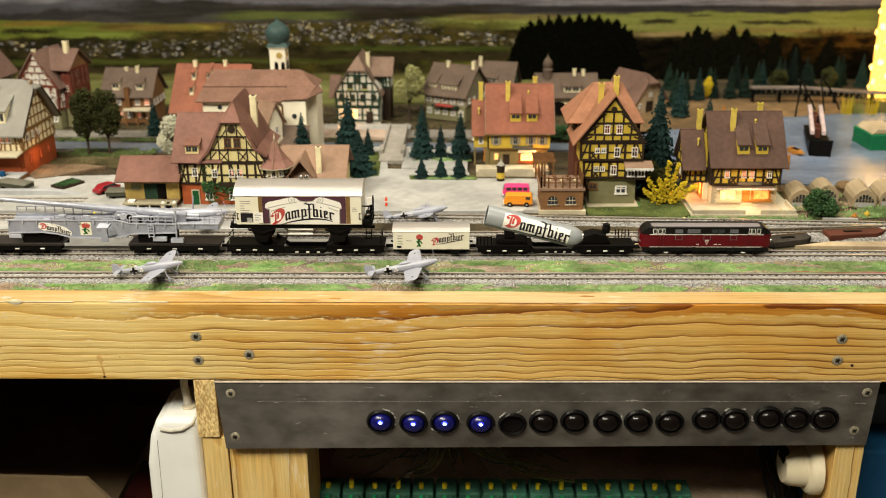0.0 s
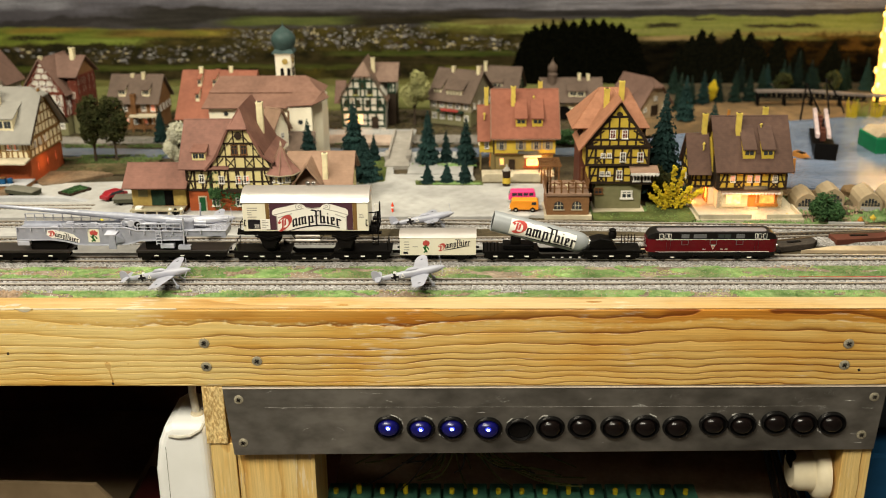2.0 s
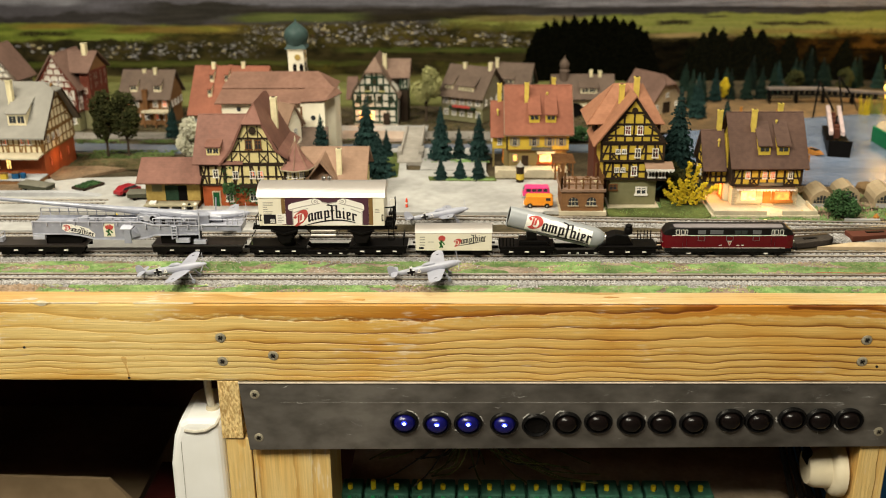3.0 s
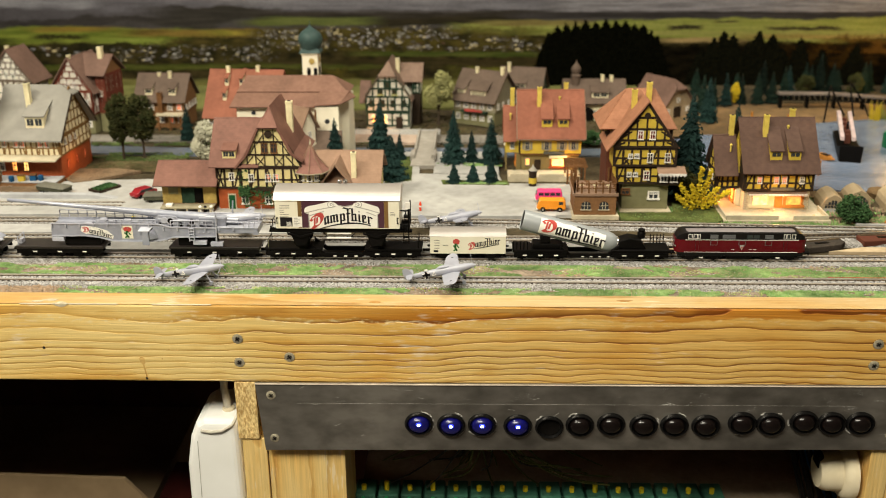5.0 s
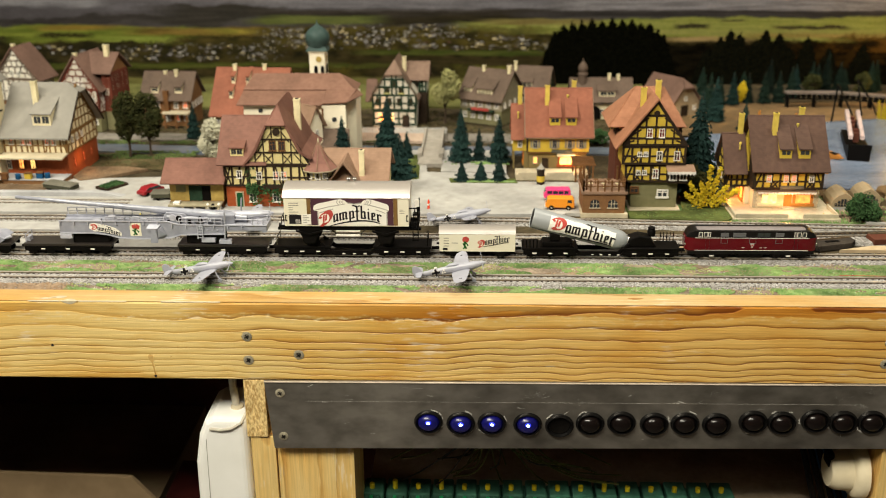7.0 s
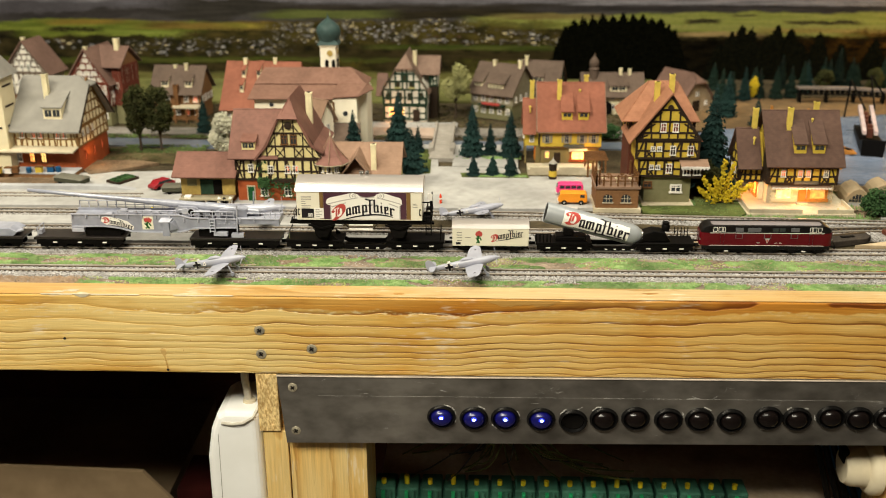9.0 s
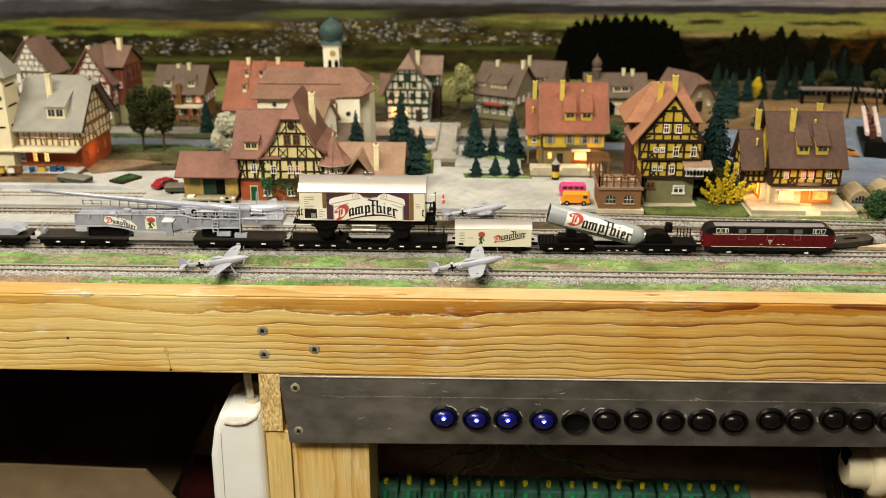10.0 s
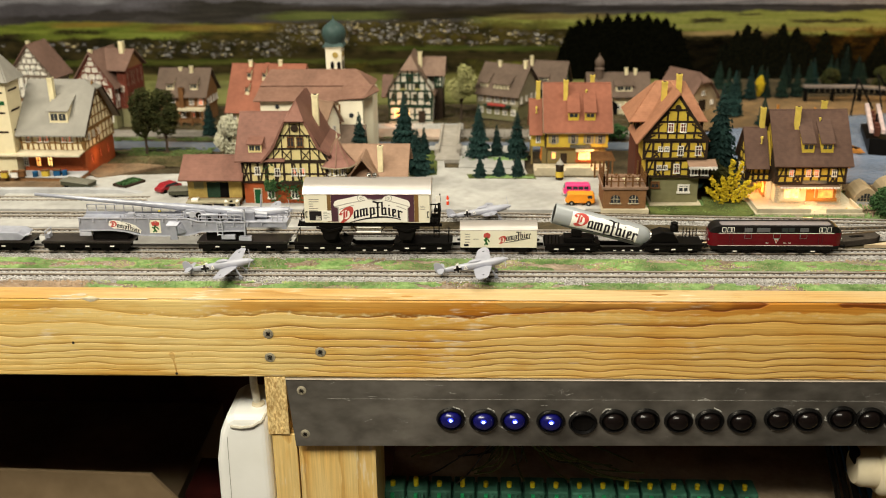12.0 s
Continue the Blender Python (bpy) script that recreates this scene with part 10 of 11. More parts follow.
def small_van():
    v = thing("refrigerator_van", "small ivory covered van with pale roof and printed badge", "railway van", 0.0065, YC, 0, group="train wagons")
    l, w = 0.0300, 0.0096
    Shape().box(-l, l, -w, w, 0.0055, 0.0202).made("van_body", IVORY, v, bevel=0.0003)
    prof = [(-w - 0.0005, 0.0203), (-w * 0.9, 0.0220), (-w * 0.6, 0.0232), (-w * 0.25, 0.0240), (w * 0.25, 0.0240), (w * 0.6, 0.0232), (w * 0.9, 0.0220), (w + 0.0005, 0.0203)]
    Shape().prism(prof, "x", -l - 0.0004, l + 0.0004).made("roof", ROOF_WHITE, v, "glossy pale roof", smooth=True)
    Shape().box(-l, l, -w + 0.001, w - 0.001, 0.0040, 0.0054).made("underframe", BLACK_MATT, v)
    for x in (-0.0185, 0.0185):
        axle(v, x, 0.0032, 0.0032)
        Shape().prism([(x - 0.006, 0.0056), (x + 0.006, 0.0056), (x + 0.0025, 0.0012), (x - 0.0025, 0.0012)], "y", -w + 0.0006, -w + 0.0016).made("axle_guard", BLACK_MATT, v)
    coupler(v, -l, d=-1)
    coupler(v, l)
    for sx in (-1, 1):
        for sy in (-1, 1):
            Shape().rod((sx * l, sy * 0.0055, 0.0068), (sx * (l + 0.0028), sy * 0.0055, 0.0068), 0.0009, n=8).made("buffer", BLACK_MATT, v)
    fr = face((0, -w, 0), (1, 0, 0))
    badge(v, fr, -0.0095, 0.0130, 0.0075, 0.0120, 0.0001)
    pen_mark(v, lambda a, b, h: Vector((0.0002 + 0.0250 * a, -w - h, 0.0097 + 0.0075 * a - 0.0030 * a * a + 0.0033 * b)), -0.35)
    for k in range(4):
        Shape().plate(fr, -0.0265, -0.0225, 0.0165 - k * 0.0022, 0.0171 - k * 0.0022, 0.0, 0.00015).made("data_bar", PRINT_GREY, v)
    Shape().plate(fr, -0.0200, -0.0155, 0.0125, 0.0130, 0.0, 0.00015).made("data_bar", PRINT_GREY, v)
    Shape().plate(fr, -0.0272, -0.0235, 0.0068, 0.0086, 0.0, 0.00015).made("data_grid", PRINT_BLACK, v)
    return v


small_van()

# heavy wagon with the big drink can
cw = thing("well_wagon", "black low-loader wagon carrying a tilted grey can", "flat wagon", 0, YC, 0, group="train wagons")
bogie_deck(cw, 0.0420, 0.0860, 0.0088, BLACK_MATT)
bogie_deck(cw, 0.1200, 0.1660, 0.0088, BLACK_MATT)
for sgn in (-1, 1):
    y = sgn * 0.0072
    Shape().loft([[(0.0800, y - 0.0010, 0.0086), (0.0800, y + 0.0010, 0.0086), (0.0800, y + 0.0010, 0.0115), (0.0800, y - 0.0010, 0.0115)],
                  [(0.0880, y - 0.0010, 0.0020), (0.0880, y + 0.0010, 0.0020), (0.0880, y + 0.0010, 0.0052), (0.0880, y - 0.0010, 0.0052)],
                  [(0.1170, y - 0.0010, 0.0020), (0.1170, y + 0.0010, 0.0020), (0.1170, y + 0.0010, 0.0052), (0.1170, y - 0.0010, 0.0052)],
                  [(0.1260, y - 0.0010, 0.0086), (0.1260, y + 0.0010, 0.0086), (0.1260, y + 0.0010, 0.0125), (0.1260, y - 0.0010, 0.0125)]]).made("well_beam", BLACK_MATT, cw)
Shape().box(0.058, 0.082, -0.0065, 0.0065, 0.0088, 0.0128).made("cradle", BLACK_MATT, cw, bevel=0.0008)
Shape().box(0.064, 0.072, -0.0050, 0.0050, 0.0128, 0.0195).made("cradle_block", BLACK_MATT, cw, bevel=0.001)
Shape().prism([(0.1240, 0.0088), (0.1265, 0.0155), (0.1340, 0.0180), (0.1430, 0.0165), (0.1480, 0.0088)], "y", -0.0062, 0.0062).made("end_block", BLACK_MATT, cw, bevel=0.0008)
Shape().lathe(0.1445, 0.001, [(0.0030, 0.0160), (0.0034, 0.0200), (0.0026, 0.0215), (0.0030, 0.0230), (0.0010, 0.0240)], 12).made("winch", BLACK_MATT, cw, smooth=True)
for k in range(5):
    Shape().rod((0.0425 + k * 0.0028, -0.0085, 0.0088), (0.0425 + k * 0.0028, -0.0085, 0.0160), 0.0005, n=5).made("stanchion", BLACK_MATT, cw)
    Shape().rod((0.1530 + k * 0.0026, 0.0080, 0.0088), (0.1530 + k * 0.0026, 0.0080, 0.0165), 0.0004, n=5).made("stanchion", BLACK_MATT, cw)
Shape().rod((0.0425, -0.0085, 0.0155), (0.0540, -0.0085, 0.0155), 0.0004, n=5).made("handrail", BLACK_MATT, cw)
coupler(cw, 0.042, d=-1)
coupler(cw, 0.166)
for k in range(4):
    Shape().box(0.0965 + k * 0.0068, 0.0985 + k * 0.0068, -0.0086, -0.0083, 0.0028, 0.0036).made("lettering_bar", WINDOW_WHITE, cw)


def drink_can():
    a, b = Vector((0.0495, YC, 0.0312)), Vector((0.1245, YC, 0.0110))
    L = (b - a).length
    c = thing("drink_can", "grey metal drink can with white label lying tilted on a wagon", "can")
    c.matrix_world = Matrix.Translation(a) @ pose(0, 0, 0, 0, math.degrees(math.asin((a.z - b.z) / L)), 0)
    r = 0.0083
    n = 36

    def ring(x, q):
        return [(x, q * math.cos(2 * math.pi * i / n), q * math.sin(2 * math.pi * i / n)) for i in range(n)]

    Shape().loft([ring(0.0030, r * 0.80), ring(0.0004, r * 0.90), ring(0.0, r * 0.96), ring(0.0012, r), ring(L * 0.90, r), ring(L * 0.945, r * 0.93), ring(L * 0.985, r * 0.74), ring(L, r * 0.62)]).made("can_body", CAN_GREY, c, smooth=True)
    Shape().loft([ring(0.0005, r * 0.88), ring(0.0026, r * 0.80)]).made("hollow_end", BLACK_MATT, c)
    Shape().loft([ring(L * 0.998, r * 0.64), ring(L * 1.012, r * 0.66), ring(L * 1.014, r * 0.60)]).made("rim", CHROME, c, smooth=True)
    # the label follows the curve of the can
    lab = Shape()

    def on(u, v, h):
        t = v / r
        return (u - 0.0048, -(r + h) * math.cos(t), (r + h) * math.sin(t))

    cols, k = 25, 9
    grid = []
    for i in range(cols):
        u = 0.0185 + i * 0.00222
        lo, hi = -0.0052 + 0.0010 * math.sin(i * 0.12), 0.0082 - 0.0004 * (i / 24) + 0.0004 * math.sin(i * 1.3)
        grid += [on(u, lo + (hi - lo) * q / (k - 1), 0.00006) for q in range(k)]
    lab.add(grid, [(i * k + q, (i + 1) * k + q, (i + 1) * k + q + 1, i * k + q + 1) for i in range(cols - 1) for q in range(k - 1)])
    lb = lab.made("label", PRINT_WHITE, c, "white printed label")
    pen_mark(lb, lambda a, b, h: on(0.0200 + 0.0515 * a, -0.0030 + 0.0012 * (1 - (2 * a - 1) ** 2) + 0.0058 * b, h + 0.00024))
    return c


drink_can()


def locomotive():
    t = thing("diesel_locomotive", "glossy crimson and black model diesel locomotive with grey roof", "locomotive", 0.2215, YC, 0)
    l, w = 0.0512, 0.0083

    def ring(x, z0, z1, q, top):
        return [(x, -q, z0), (x, -q, z1), (x, -q * 0.93, z1 + top * 0.55), (x, -q * 0.70, z1 + top), (x, q * 0.70, z1 + top), (x, q * 0.93, z1 + top * 0.55), (x, q, z1), (x, q, z0)]

    # lower crimson body, pinched and rounded at the noses
    rings = []
    for x, q in ((-l, 0.62), (-l + 0.0010, 0.80), (-l + 0.0035, 0.94), (-l + 0.0075, 1.0), (l - 0.0075, 1.0), (l - 0.0035, 0.94), (l - 0.0010, 0.80), (l, 0.62)):
        rings.append([(x, -w * q, 0.0075), (x, -w * q, 0.0185), (x, w * q, 0.0185), (x, w * q, 0.0075)])
    Shape().loft(rings).made("lower_body", LOCO_RED, t, "glossy crimson lower body", smooth=True)
    rings = []
    for x, q, zt in ((-l + 0.0006, 0.66, 0.0190), (-l + 0.0018, 0.82, 0.0212), (-l + 0.0040, 0.92, 0.0234), (-l + 0.0066, 0.97, 0.0245), (-l + 0.0090, 0.98, 0.0246), (l - 0.0090, 0.98, 0.0246), (l - 0.0066, 0.97, 0.0245), (l - 0.0040, 0.92, 0.0234), (l - 0.0018, 0.82, 0.0212), (l - 0.0006, 0.66, 0.0190)):
        rings.append([(x, -w * q, 0.0186), (x, -w * q * 0.97, zt - 0.0002), (x, -w * q * 0.80, zt), (x, w * q * 0.80, zt), (x, w * q * 0.97, zt - 0.0002), (x, w * q, 0.0186)])
    Shape().loft(rings).made("upper_body", LOCO_BLACK, t, "black window band", smooth=True)
    Shape().loft([[(x, -w * q * 0.80, 0.0243), (x, -w * q * 0.62, zt - 0.0003), (x, -w * q * 0.35, zt), (x, w * q * 0.2, zt), (x, w * q * 0.55, 0.0243)] for x, q, zt in ((-l + 0.0088, 0.84, 0.0248), (-l + 0.0105, 0.93, 0.0253), (l - 0.0105, 0.93, 0.0253), (l - 0.0088, 0.84, 0.0248))]).made("roof", LOCO_ROOF, t, "grey roof", smooth=True)
    fr = face((0, -w, 0), (1, 0, 0))
    for z in (0.0184, 0.0077):
        s = Shape().plate(fr, -l + 0.0070, l - 0.0070, z, z + 0.00035, -0.0002, 0.0002)
        s.made("trim_line", WINDOW_WHITE, t, "bright trim line")
    fb = face((0, -w * 0.985, 0), (1, 0, 0))
    for x, d in ((-l + 0.0095, 1), (l - 0.0095, -1)):
        for k, (o, ww) in enumerate(((0.0, 0.0030), (0.0040, 0.0030), (0.0074, 0.0018))):
            u = x + d * o
            c = u + d * ww / 2
            pane = Shape().plate(fb, c - ww * 0.46, c + ww * 0.46, 0.0198, 0.0234, -0.0001, 0.0002).made("cab_window", GLASS_DARK, t)
            g = Shape()
            for e in (c - ww * 0.46, c + ww * 0.46):
                g.plate(fb, e - 0.00016, e + 0.00016, 0.0196, 0.0236, 0.0001, 0.0004)
            for e in (0.0197, 0.0235):
                g.plate(fb, c - ww * 0.46, c + ww * 0.46, e - 0.00016, e + 0.00016, 0.0001, 0.00035)
            g.made("cab_window_frame", WINDOW_WHITE, pane, "bright cab window frame")
        for k in (0.0060, 0.0088):
            Shape().plate(fr, x + d * k - 0.0001, x + d * k + 0.0001, 0.0085, 0.0180, 0.0, 0.00015).made("door_line", LOCO_BLACK, t)
    for a, b, m in ((-0.0245, -0.0185, LOCO_GREY), (-0.0150, -0.0050, LOCO_GREY), (0.0040, 0.0085, GLASS_DARK), (0.0092, 0.0137, GLASS_DARK), (0.0180, 0.0245, LOCO_GREY)):
        Shape().plate(fb, a, b, 0.0198, 0.0230, -0.0001, 0.0003).made("side_window" if m is GLASS_DARK else "grille", m, t)
    for u in (-0.0215, 0.0210, 0.0005):
        g = Shape().plate(fr, u - 0.0027, u + 0.0027, 0.0140, 0.0183, -0.0001, 0.00015).made("grille_frame", LOCO_GREY, t)
        Shape().plate(fr, u - 0.0023, u + 0.0023, 0.0144, 0.0180, -0.0001, 0.0003).made("grille", LOCO_RED if u else LOCO_BLACK, g)
    Shape().prism([(-0.0013, 0.0140), (0.0023, 0.0140), (0.0005, 0.0096)], "y", -w - 0.0003, -w).made("crest", SCROLL, t, "small pale wedge crest")
    Shape().prism([(-0.0004, 0.0130), (0.0014, 0.0130), (0.0005, 0.0106)], "y", -w - 0.0004, -w - 0.0002).made("crest", PRINT_RED, t)
    s = Shape()
    for u in (-0.0075, 0.0062, 0.0098):
        s.plate(fr, u, u + 0.0022, 0.0100, 0.0104, 0.0, 0.00012)
    s.made("lettering_bar", WINDOW_WHITE, t)
    Shape().box(-l + 0.002, l - 0.002, -w * 0.96, w * 0.96, 0.0042, 0.0074).made("frame", LOCO_BLACK, t, bevel=0.0004)
    for bx in (-0.0300, 0.0300):
        for x in (bx - 0.0095, bx + 0.0095):
            axle(t, x, 0.0031, 0.0031)
            Shape().box(x - 0.0030, x + 0.0030, -w * 0.93, -w * 0.76, 0.0014, 0.0042).made("axle_box", BLACK_MATT, t)
        Shape().box(bx - 0.0150, bx + 0.0150, -w * 0.90, -w * 0.78, 0.0030, 0.0046).made("bogie_frame", BLACK_MATT, t)
        Shape().box(bx - 0.0020, bx + 0.0012, -w * 0.95, -w * 0.90, 0.0022, 0.0032).made("lettering_bar", WINDOW_WHITE, t)
    Shape().box(-0.0100, 0.0100, -w * 0.92, w * 0.92, 0.0018, 0.0042).made("fuel_tank", BLACK_MATT, t, bevel=0.0006)
    for sx in (-1, 1):
        for sy in (-1, 1):
            b = Shape().rod((sx * l * 0.99, sy * 0.0056, 0.0064), (sx * (l + 0.0026), sy * 0.0056, 0.0064), 0.0009, n=8).rod((sx * (l + 0.0022), sy * 0.0056, 0.0064), (sx * (l + 0.0028), sy * 0.0056, 0.0064), 0.0019, n=12)
            b.made("buffer", BLACK_MATT, t)
            Shape().rod((sx * (l - 0.0009), sy * 0.0050, 0.0122), (sx * (l + 0.0002), sy * 0.0050, 0.0122), 0.0012, n=12).made("headlight", CHROME, t)
        coupler(t, sx * l, 0.0048, sx)
    t.matrix_world = t.matrix_world @ Matrix.Diagonal((1, 1, 0.955, 1))
    return t


locomotive()


def railway_gun():
    t = thing("railway_gun", "light grey model railway gun with long raised barrel and printed emblems", "railway gun", 0, YC, 0, group="train wagons")
    bogie_deck(t, -0.3580, -0.2860, 0.0100, FLAT_BROWN)
    bogie_deck(t, -0.2330, -0.1600, 0.0100, FLAT_BROWN)
    w = 0.0085
    top = [(-0.3265, 0.0292), (-0.2500, 0.0291), (-0.2390, 0.0289), (-0.2310, 0.0266), (-0.1945, 0.0260)]
    low = [(-0.3270, 0.0188), (-0.3000, 0.0192), (-0.2880, 0.0178), (-0.2785, 0.0150), (-0.2600, 0.0144), (-0.2400, 0.0151), (-0.2345, 0.0163), (-0.2290, 0.0181), (-0.1945, 0.0189)]
    # two cheek plates with a sunken deck between them
    for y in (-w, w - 0.0012):
        Shape().prism(top + low[::-1], "y", y, y + 0.0012).made("cheek_plate", GUN_GREY, t, bevel=0.0002)
    Shape().prism([(-0.3262, 0.0272), (-0.2390, 0.0270), (-0.2310, 0.0250), (-0.1948, 0.0244), (-0.1948, 0.0200), (-0.2290, 0.0192), (-0.2400, 0.0165), (-0.2785, 0.0165), (-0.2880, 0.0188), (-0.3262, 0.0200)], "y", -w + 0.0013, w - 0.0013).made("carriage", GUN_GREY, t, "recessed grey deck")
    Shape().box(-0.1940, -0.1600, -w, w, 0.0215, 0.0258).made("rear_platform", GUN_GREY, t, bevel=0.0003)
    Shape().box(-0.1945, -0.1600, -w - 0.0008, w + 0.0008, 0.0258, 0.0266).made("platform_deck", GUN_LIGHT, t, bevel=0.0002)
    Shape().box(-0.1640, -0.1605, -w - 0.0006, -w + 0.003, 0.0205, 0.0250).made("end_plate", GUN_GREY, t)
    for x0, x1 in ((-0.3180, -0.2890), (-0.2260, -0.1960)):
        Shape().box(x0, x1, -0.0060, 0.0060, 0.0100, 0.0192).made("bogie_pivot", BLACK_MATT, t, bevel=0.0006)
    for x0, x1, z in ((-0.3268, -0.3170, 0.0145), (-0.2130, -0.2020, 0.0118), (-0.1990, -0.1890, 0.0106)):
        Shape().box(x0, x1, -w - 0.0010, -w + 0.0034, z, z + 0.0034).made("step_box", GUN_LIGHT, t, bevel=0.0003)
    fr = face((0, -w, 0), (1, 0, 0))
    for rows in (top, low):
        s = Shape()
        for k, (p, q) in enumerate(zip(rows, rows[1:])):
            s.bar(fr, *p, *q, 0.0009, 0.0007 + 0.00002 * k)
        s.made("flange", GUN_LIGHT, t, "bright flange edge")
    s = Shape()
    for k in range(26):
        x = -0.3250 + k * 0.0050
        s.plate(fr, x - 0.0003, x + 0.0003, 0.0256 if x < -0.236 else 0.0238, 0.0262 if x < -0.236 else 0.0244, 0.0, 0.0004)
    s.made("rivets", GUN_GREY, t)["kind"] = "stuff"
    Shape().prism([(-0.3030, 0.0232), (-0.3020, 0.0268), (-0.2985, 0.0274), (-0.2900, 0.0262), (-0.2815, 0.0234), (-0.2768, 0.0190), (-0.2776, 0.0164), (-0.2822, 0.0172), (-0.2900, 0.0194), (-0.2990, 0.0204)], "y", -w - 0.00012, -w).made("emblem_ground", PRINT_WHITE, t)
    pen_mark(t, lambda a, b, h: Vector((-0.3014 + 0.0236 * a, -w - 0.0001 - h, 0.0220 - 0.0012 * a - 0.0042 * a * a + 0.0027 * b)))
    badge(t, fr, -0.2655, 0.0222, 0.0090, 0.0108, 0.0002)
    # barrel
    n = 18
    a, b = Vector((-0.3625, 0.0, 0.0462)), Vector((-0.1650, 0.0, 0.0285))
    d = (b - a).normalized()
    up = Vector((0, -1, 0)).cross(d).normalized()

    def ring(f, r):
        c = a.lerp(b, f)
        return [c + (Vector((0, 1, 0)) * math.cos(2 * math.pi * i / n) + up * math.sin(2 * math.pi * i / n)) * r for i in range(n)]

    Shape().loft([ring(0.0, 0.0011), ring(0.002, 0.0014), ring(0.20, 0.0016), ring(0.40, 0.0021), ring(0.405, 0.0023), ring(0.56, 0.0026), ring(0.565, 0.0030), ring(0.72, 0.0033), ring(0.725, 0.0039), ring(0.86, 0.0039), ring(0.88, 0.0038), ring(0.94, 0.0038)]).made("barrel", GUN_GREY, t, "long glossy grey barrel", smooth=True)
    Shape().loft([ring(0.62, 0.0020), ring(0.80, 0.0020)]).made("recoil_cylinder", GUN_GREY, t).location = (0, -0.0055, -0.0030)
    Shape().box(-0.2080, -0.1860, -0.0060, 0.0060, 0.0262, 0.0335).made("breech", GUN_GREY, t, bevel=0.0006)
    for y0, y1 in ((-0.0068, -0.0052), (0.0052, 0.0068)):
        Shape().prism([(-0.2480, 0.0268), (-0.2180, 0.0250), (-0.2260, 0.0350), (-0.2400, 0.0360)], "y", y0, y1).made("trunnion_plate", GUN_GREY, t, bevel=0.0003)
    Shape().rod((-0.2350, -0.0080, 0.0320), (-0.2350, 0.0080, 0.0320), 0.0026, n=16).made("trunnion", GUN_LIGHT, t)
    # railings
    def railing(x0, x1, y, z0, z1, k):
        s = Shape()
        for i in range(k + 1):
            x = x0 + (x1 - x0) * i / k
            s.rod((x, y, z0), (x, y, z1), 0.00045, n=5)
        s.rod((x0, y, z1), (x1, y, z1), 0.00045, n=5)
        s.rod((x0, y, (z0 + z1) / 2), (x1, y, (z0 + z1) / 2), 0.00030, n=4)
        s.made("railing", GUN_LIGHT, t)

    railing(-0.3250, -0.2500, 0.0080, 0.0290, 0.0352, 10)
    railing(-0.2890, -0.2420, -0.0082, 0.0290, 0.0325, 7)
    railing(-0.2300, -0.1960, -0.0082, 0.0262, 0.0318, 6)
    railing(-0.2300, -0.1610, 0.0082, 0.0262, 0.0330, 9)
    railing(-0.1930, -0.1610, -0.0002, 0.0266, 0.0318, 5)
    Shape().rod((-0.1940, -0.0092, 0.0150), (-0.1930, -0.0092, 0.0375), 0.0007, n=6).made("derrick_post", GUN_LIGHT, t)
    Shape().rod((-0.1840, 0.0070, 0.0266), (-0.1825, 0.0070, 0.0440), 0.0007, n=6).made("derrick_post", GUN_GREY, t)
    # ladder, hanging aimer's platform, rounded tail of the breech
    s = Shape()
    for x in (-0.2155, -0.2115):
        s.rod((x, -w - 0.0012, 0.0150), (x, -w - 0.0012, 0.0268), 0.0005, n=5)
    for k in range(5):
        s.rod((-0.2155, -w - 0.0012, 0.0160 + k * 0.0024), (-0.2115, -w - 0.0012, 0.0160 + k * 0.0024), 0.0004, n=5)
    s.made("ladder", GUN_LIGHT, t)
    Shape().hexa([Vector(p) for p in ((-0.2555, -w - 0.0045, 0.0240), (-0.2465, -w - 0.0045, 0.0240), (-0.2450, -w, 0.0262), (-0.2540, -w, 0.0262), (-0.2555, -w - 0.0045, 0.0246), (-0.2465, -w - 0.0045, 0.0246), (-0.2450, -w, 0.0268), (-0.2540, -w, 0.0268))]).made("aimer_platform", GUN_LIGHT, t)
    Shape().hexa([Vector(p) for p in ((-0.2530, -w - 0.0040, 0.0125), (-0.2470, -w - 0.0040, 0.0125), (-0.2470, -w - 0.0030, 0.0125), (-0.2530, -w - 0.0030, 0.0125), (-0.2520, -w - 0.0042, 0.0240), (-0.2475, -w - 0.0042, 0.0240), (-0.2475, -w - 0.0034, 0.0240), (-0.2520, -w - 0.0034, 0.0240))]).made("aimer_shield", GUN_GREY, t)
    Shape().hexa([Vector(p) for p in ((-0.2465, -w - 0.0042, 0.0170), (-0.2410, -w, 0.0170), (-0.2405, -w, 0.0176), (-0.2460, -w - 0.0042, 0.0176), (-0.2465, -w - 0.0042, 0.0238), (-0.2440, -w, 0.0252), (-0.2435, -w, 0.0252), (-0.2460, -w - 0.0042, 0.0238))]).made("aimer_shield", GUN_GREY, t)
    Shape().lathe(0, 0, [(0.0034, 0.0), (0.0036, 0.010), (0.0030, 0.020), (0.0018, 0.027), (0.0004, 0.030)], 14).made("breech_tail", GUN_LIGHT, t, smooth=True).matrix_basis = pose(-0.1900, 0.001, 0.0310, 0, 86, 0)
    for k in range(4):
        Shape().rod((-0.2080 + k * 0.004, -w - 0.0006, 0.0222), (-0.2080 + k * 0.004, -w, 0.0222), 0.0007, n=8).made("bolt", GUN_LIGHT, t)
    for k in range(5):
        Shape().box(-0.3000 + k * 0.0095, -0.2945 + k * 0.0095, 0.0010 if k % 2 else -0.0055, 0.0055 if k % 2 else -0.0008, 0.0272, 0.0290 + 0.0008 * (k % 3)).made("deck_box", GUN_LIGHT, t, bevel=0.0004)
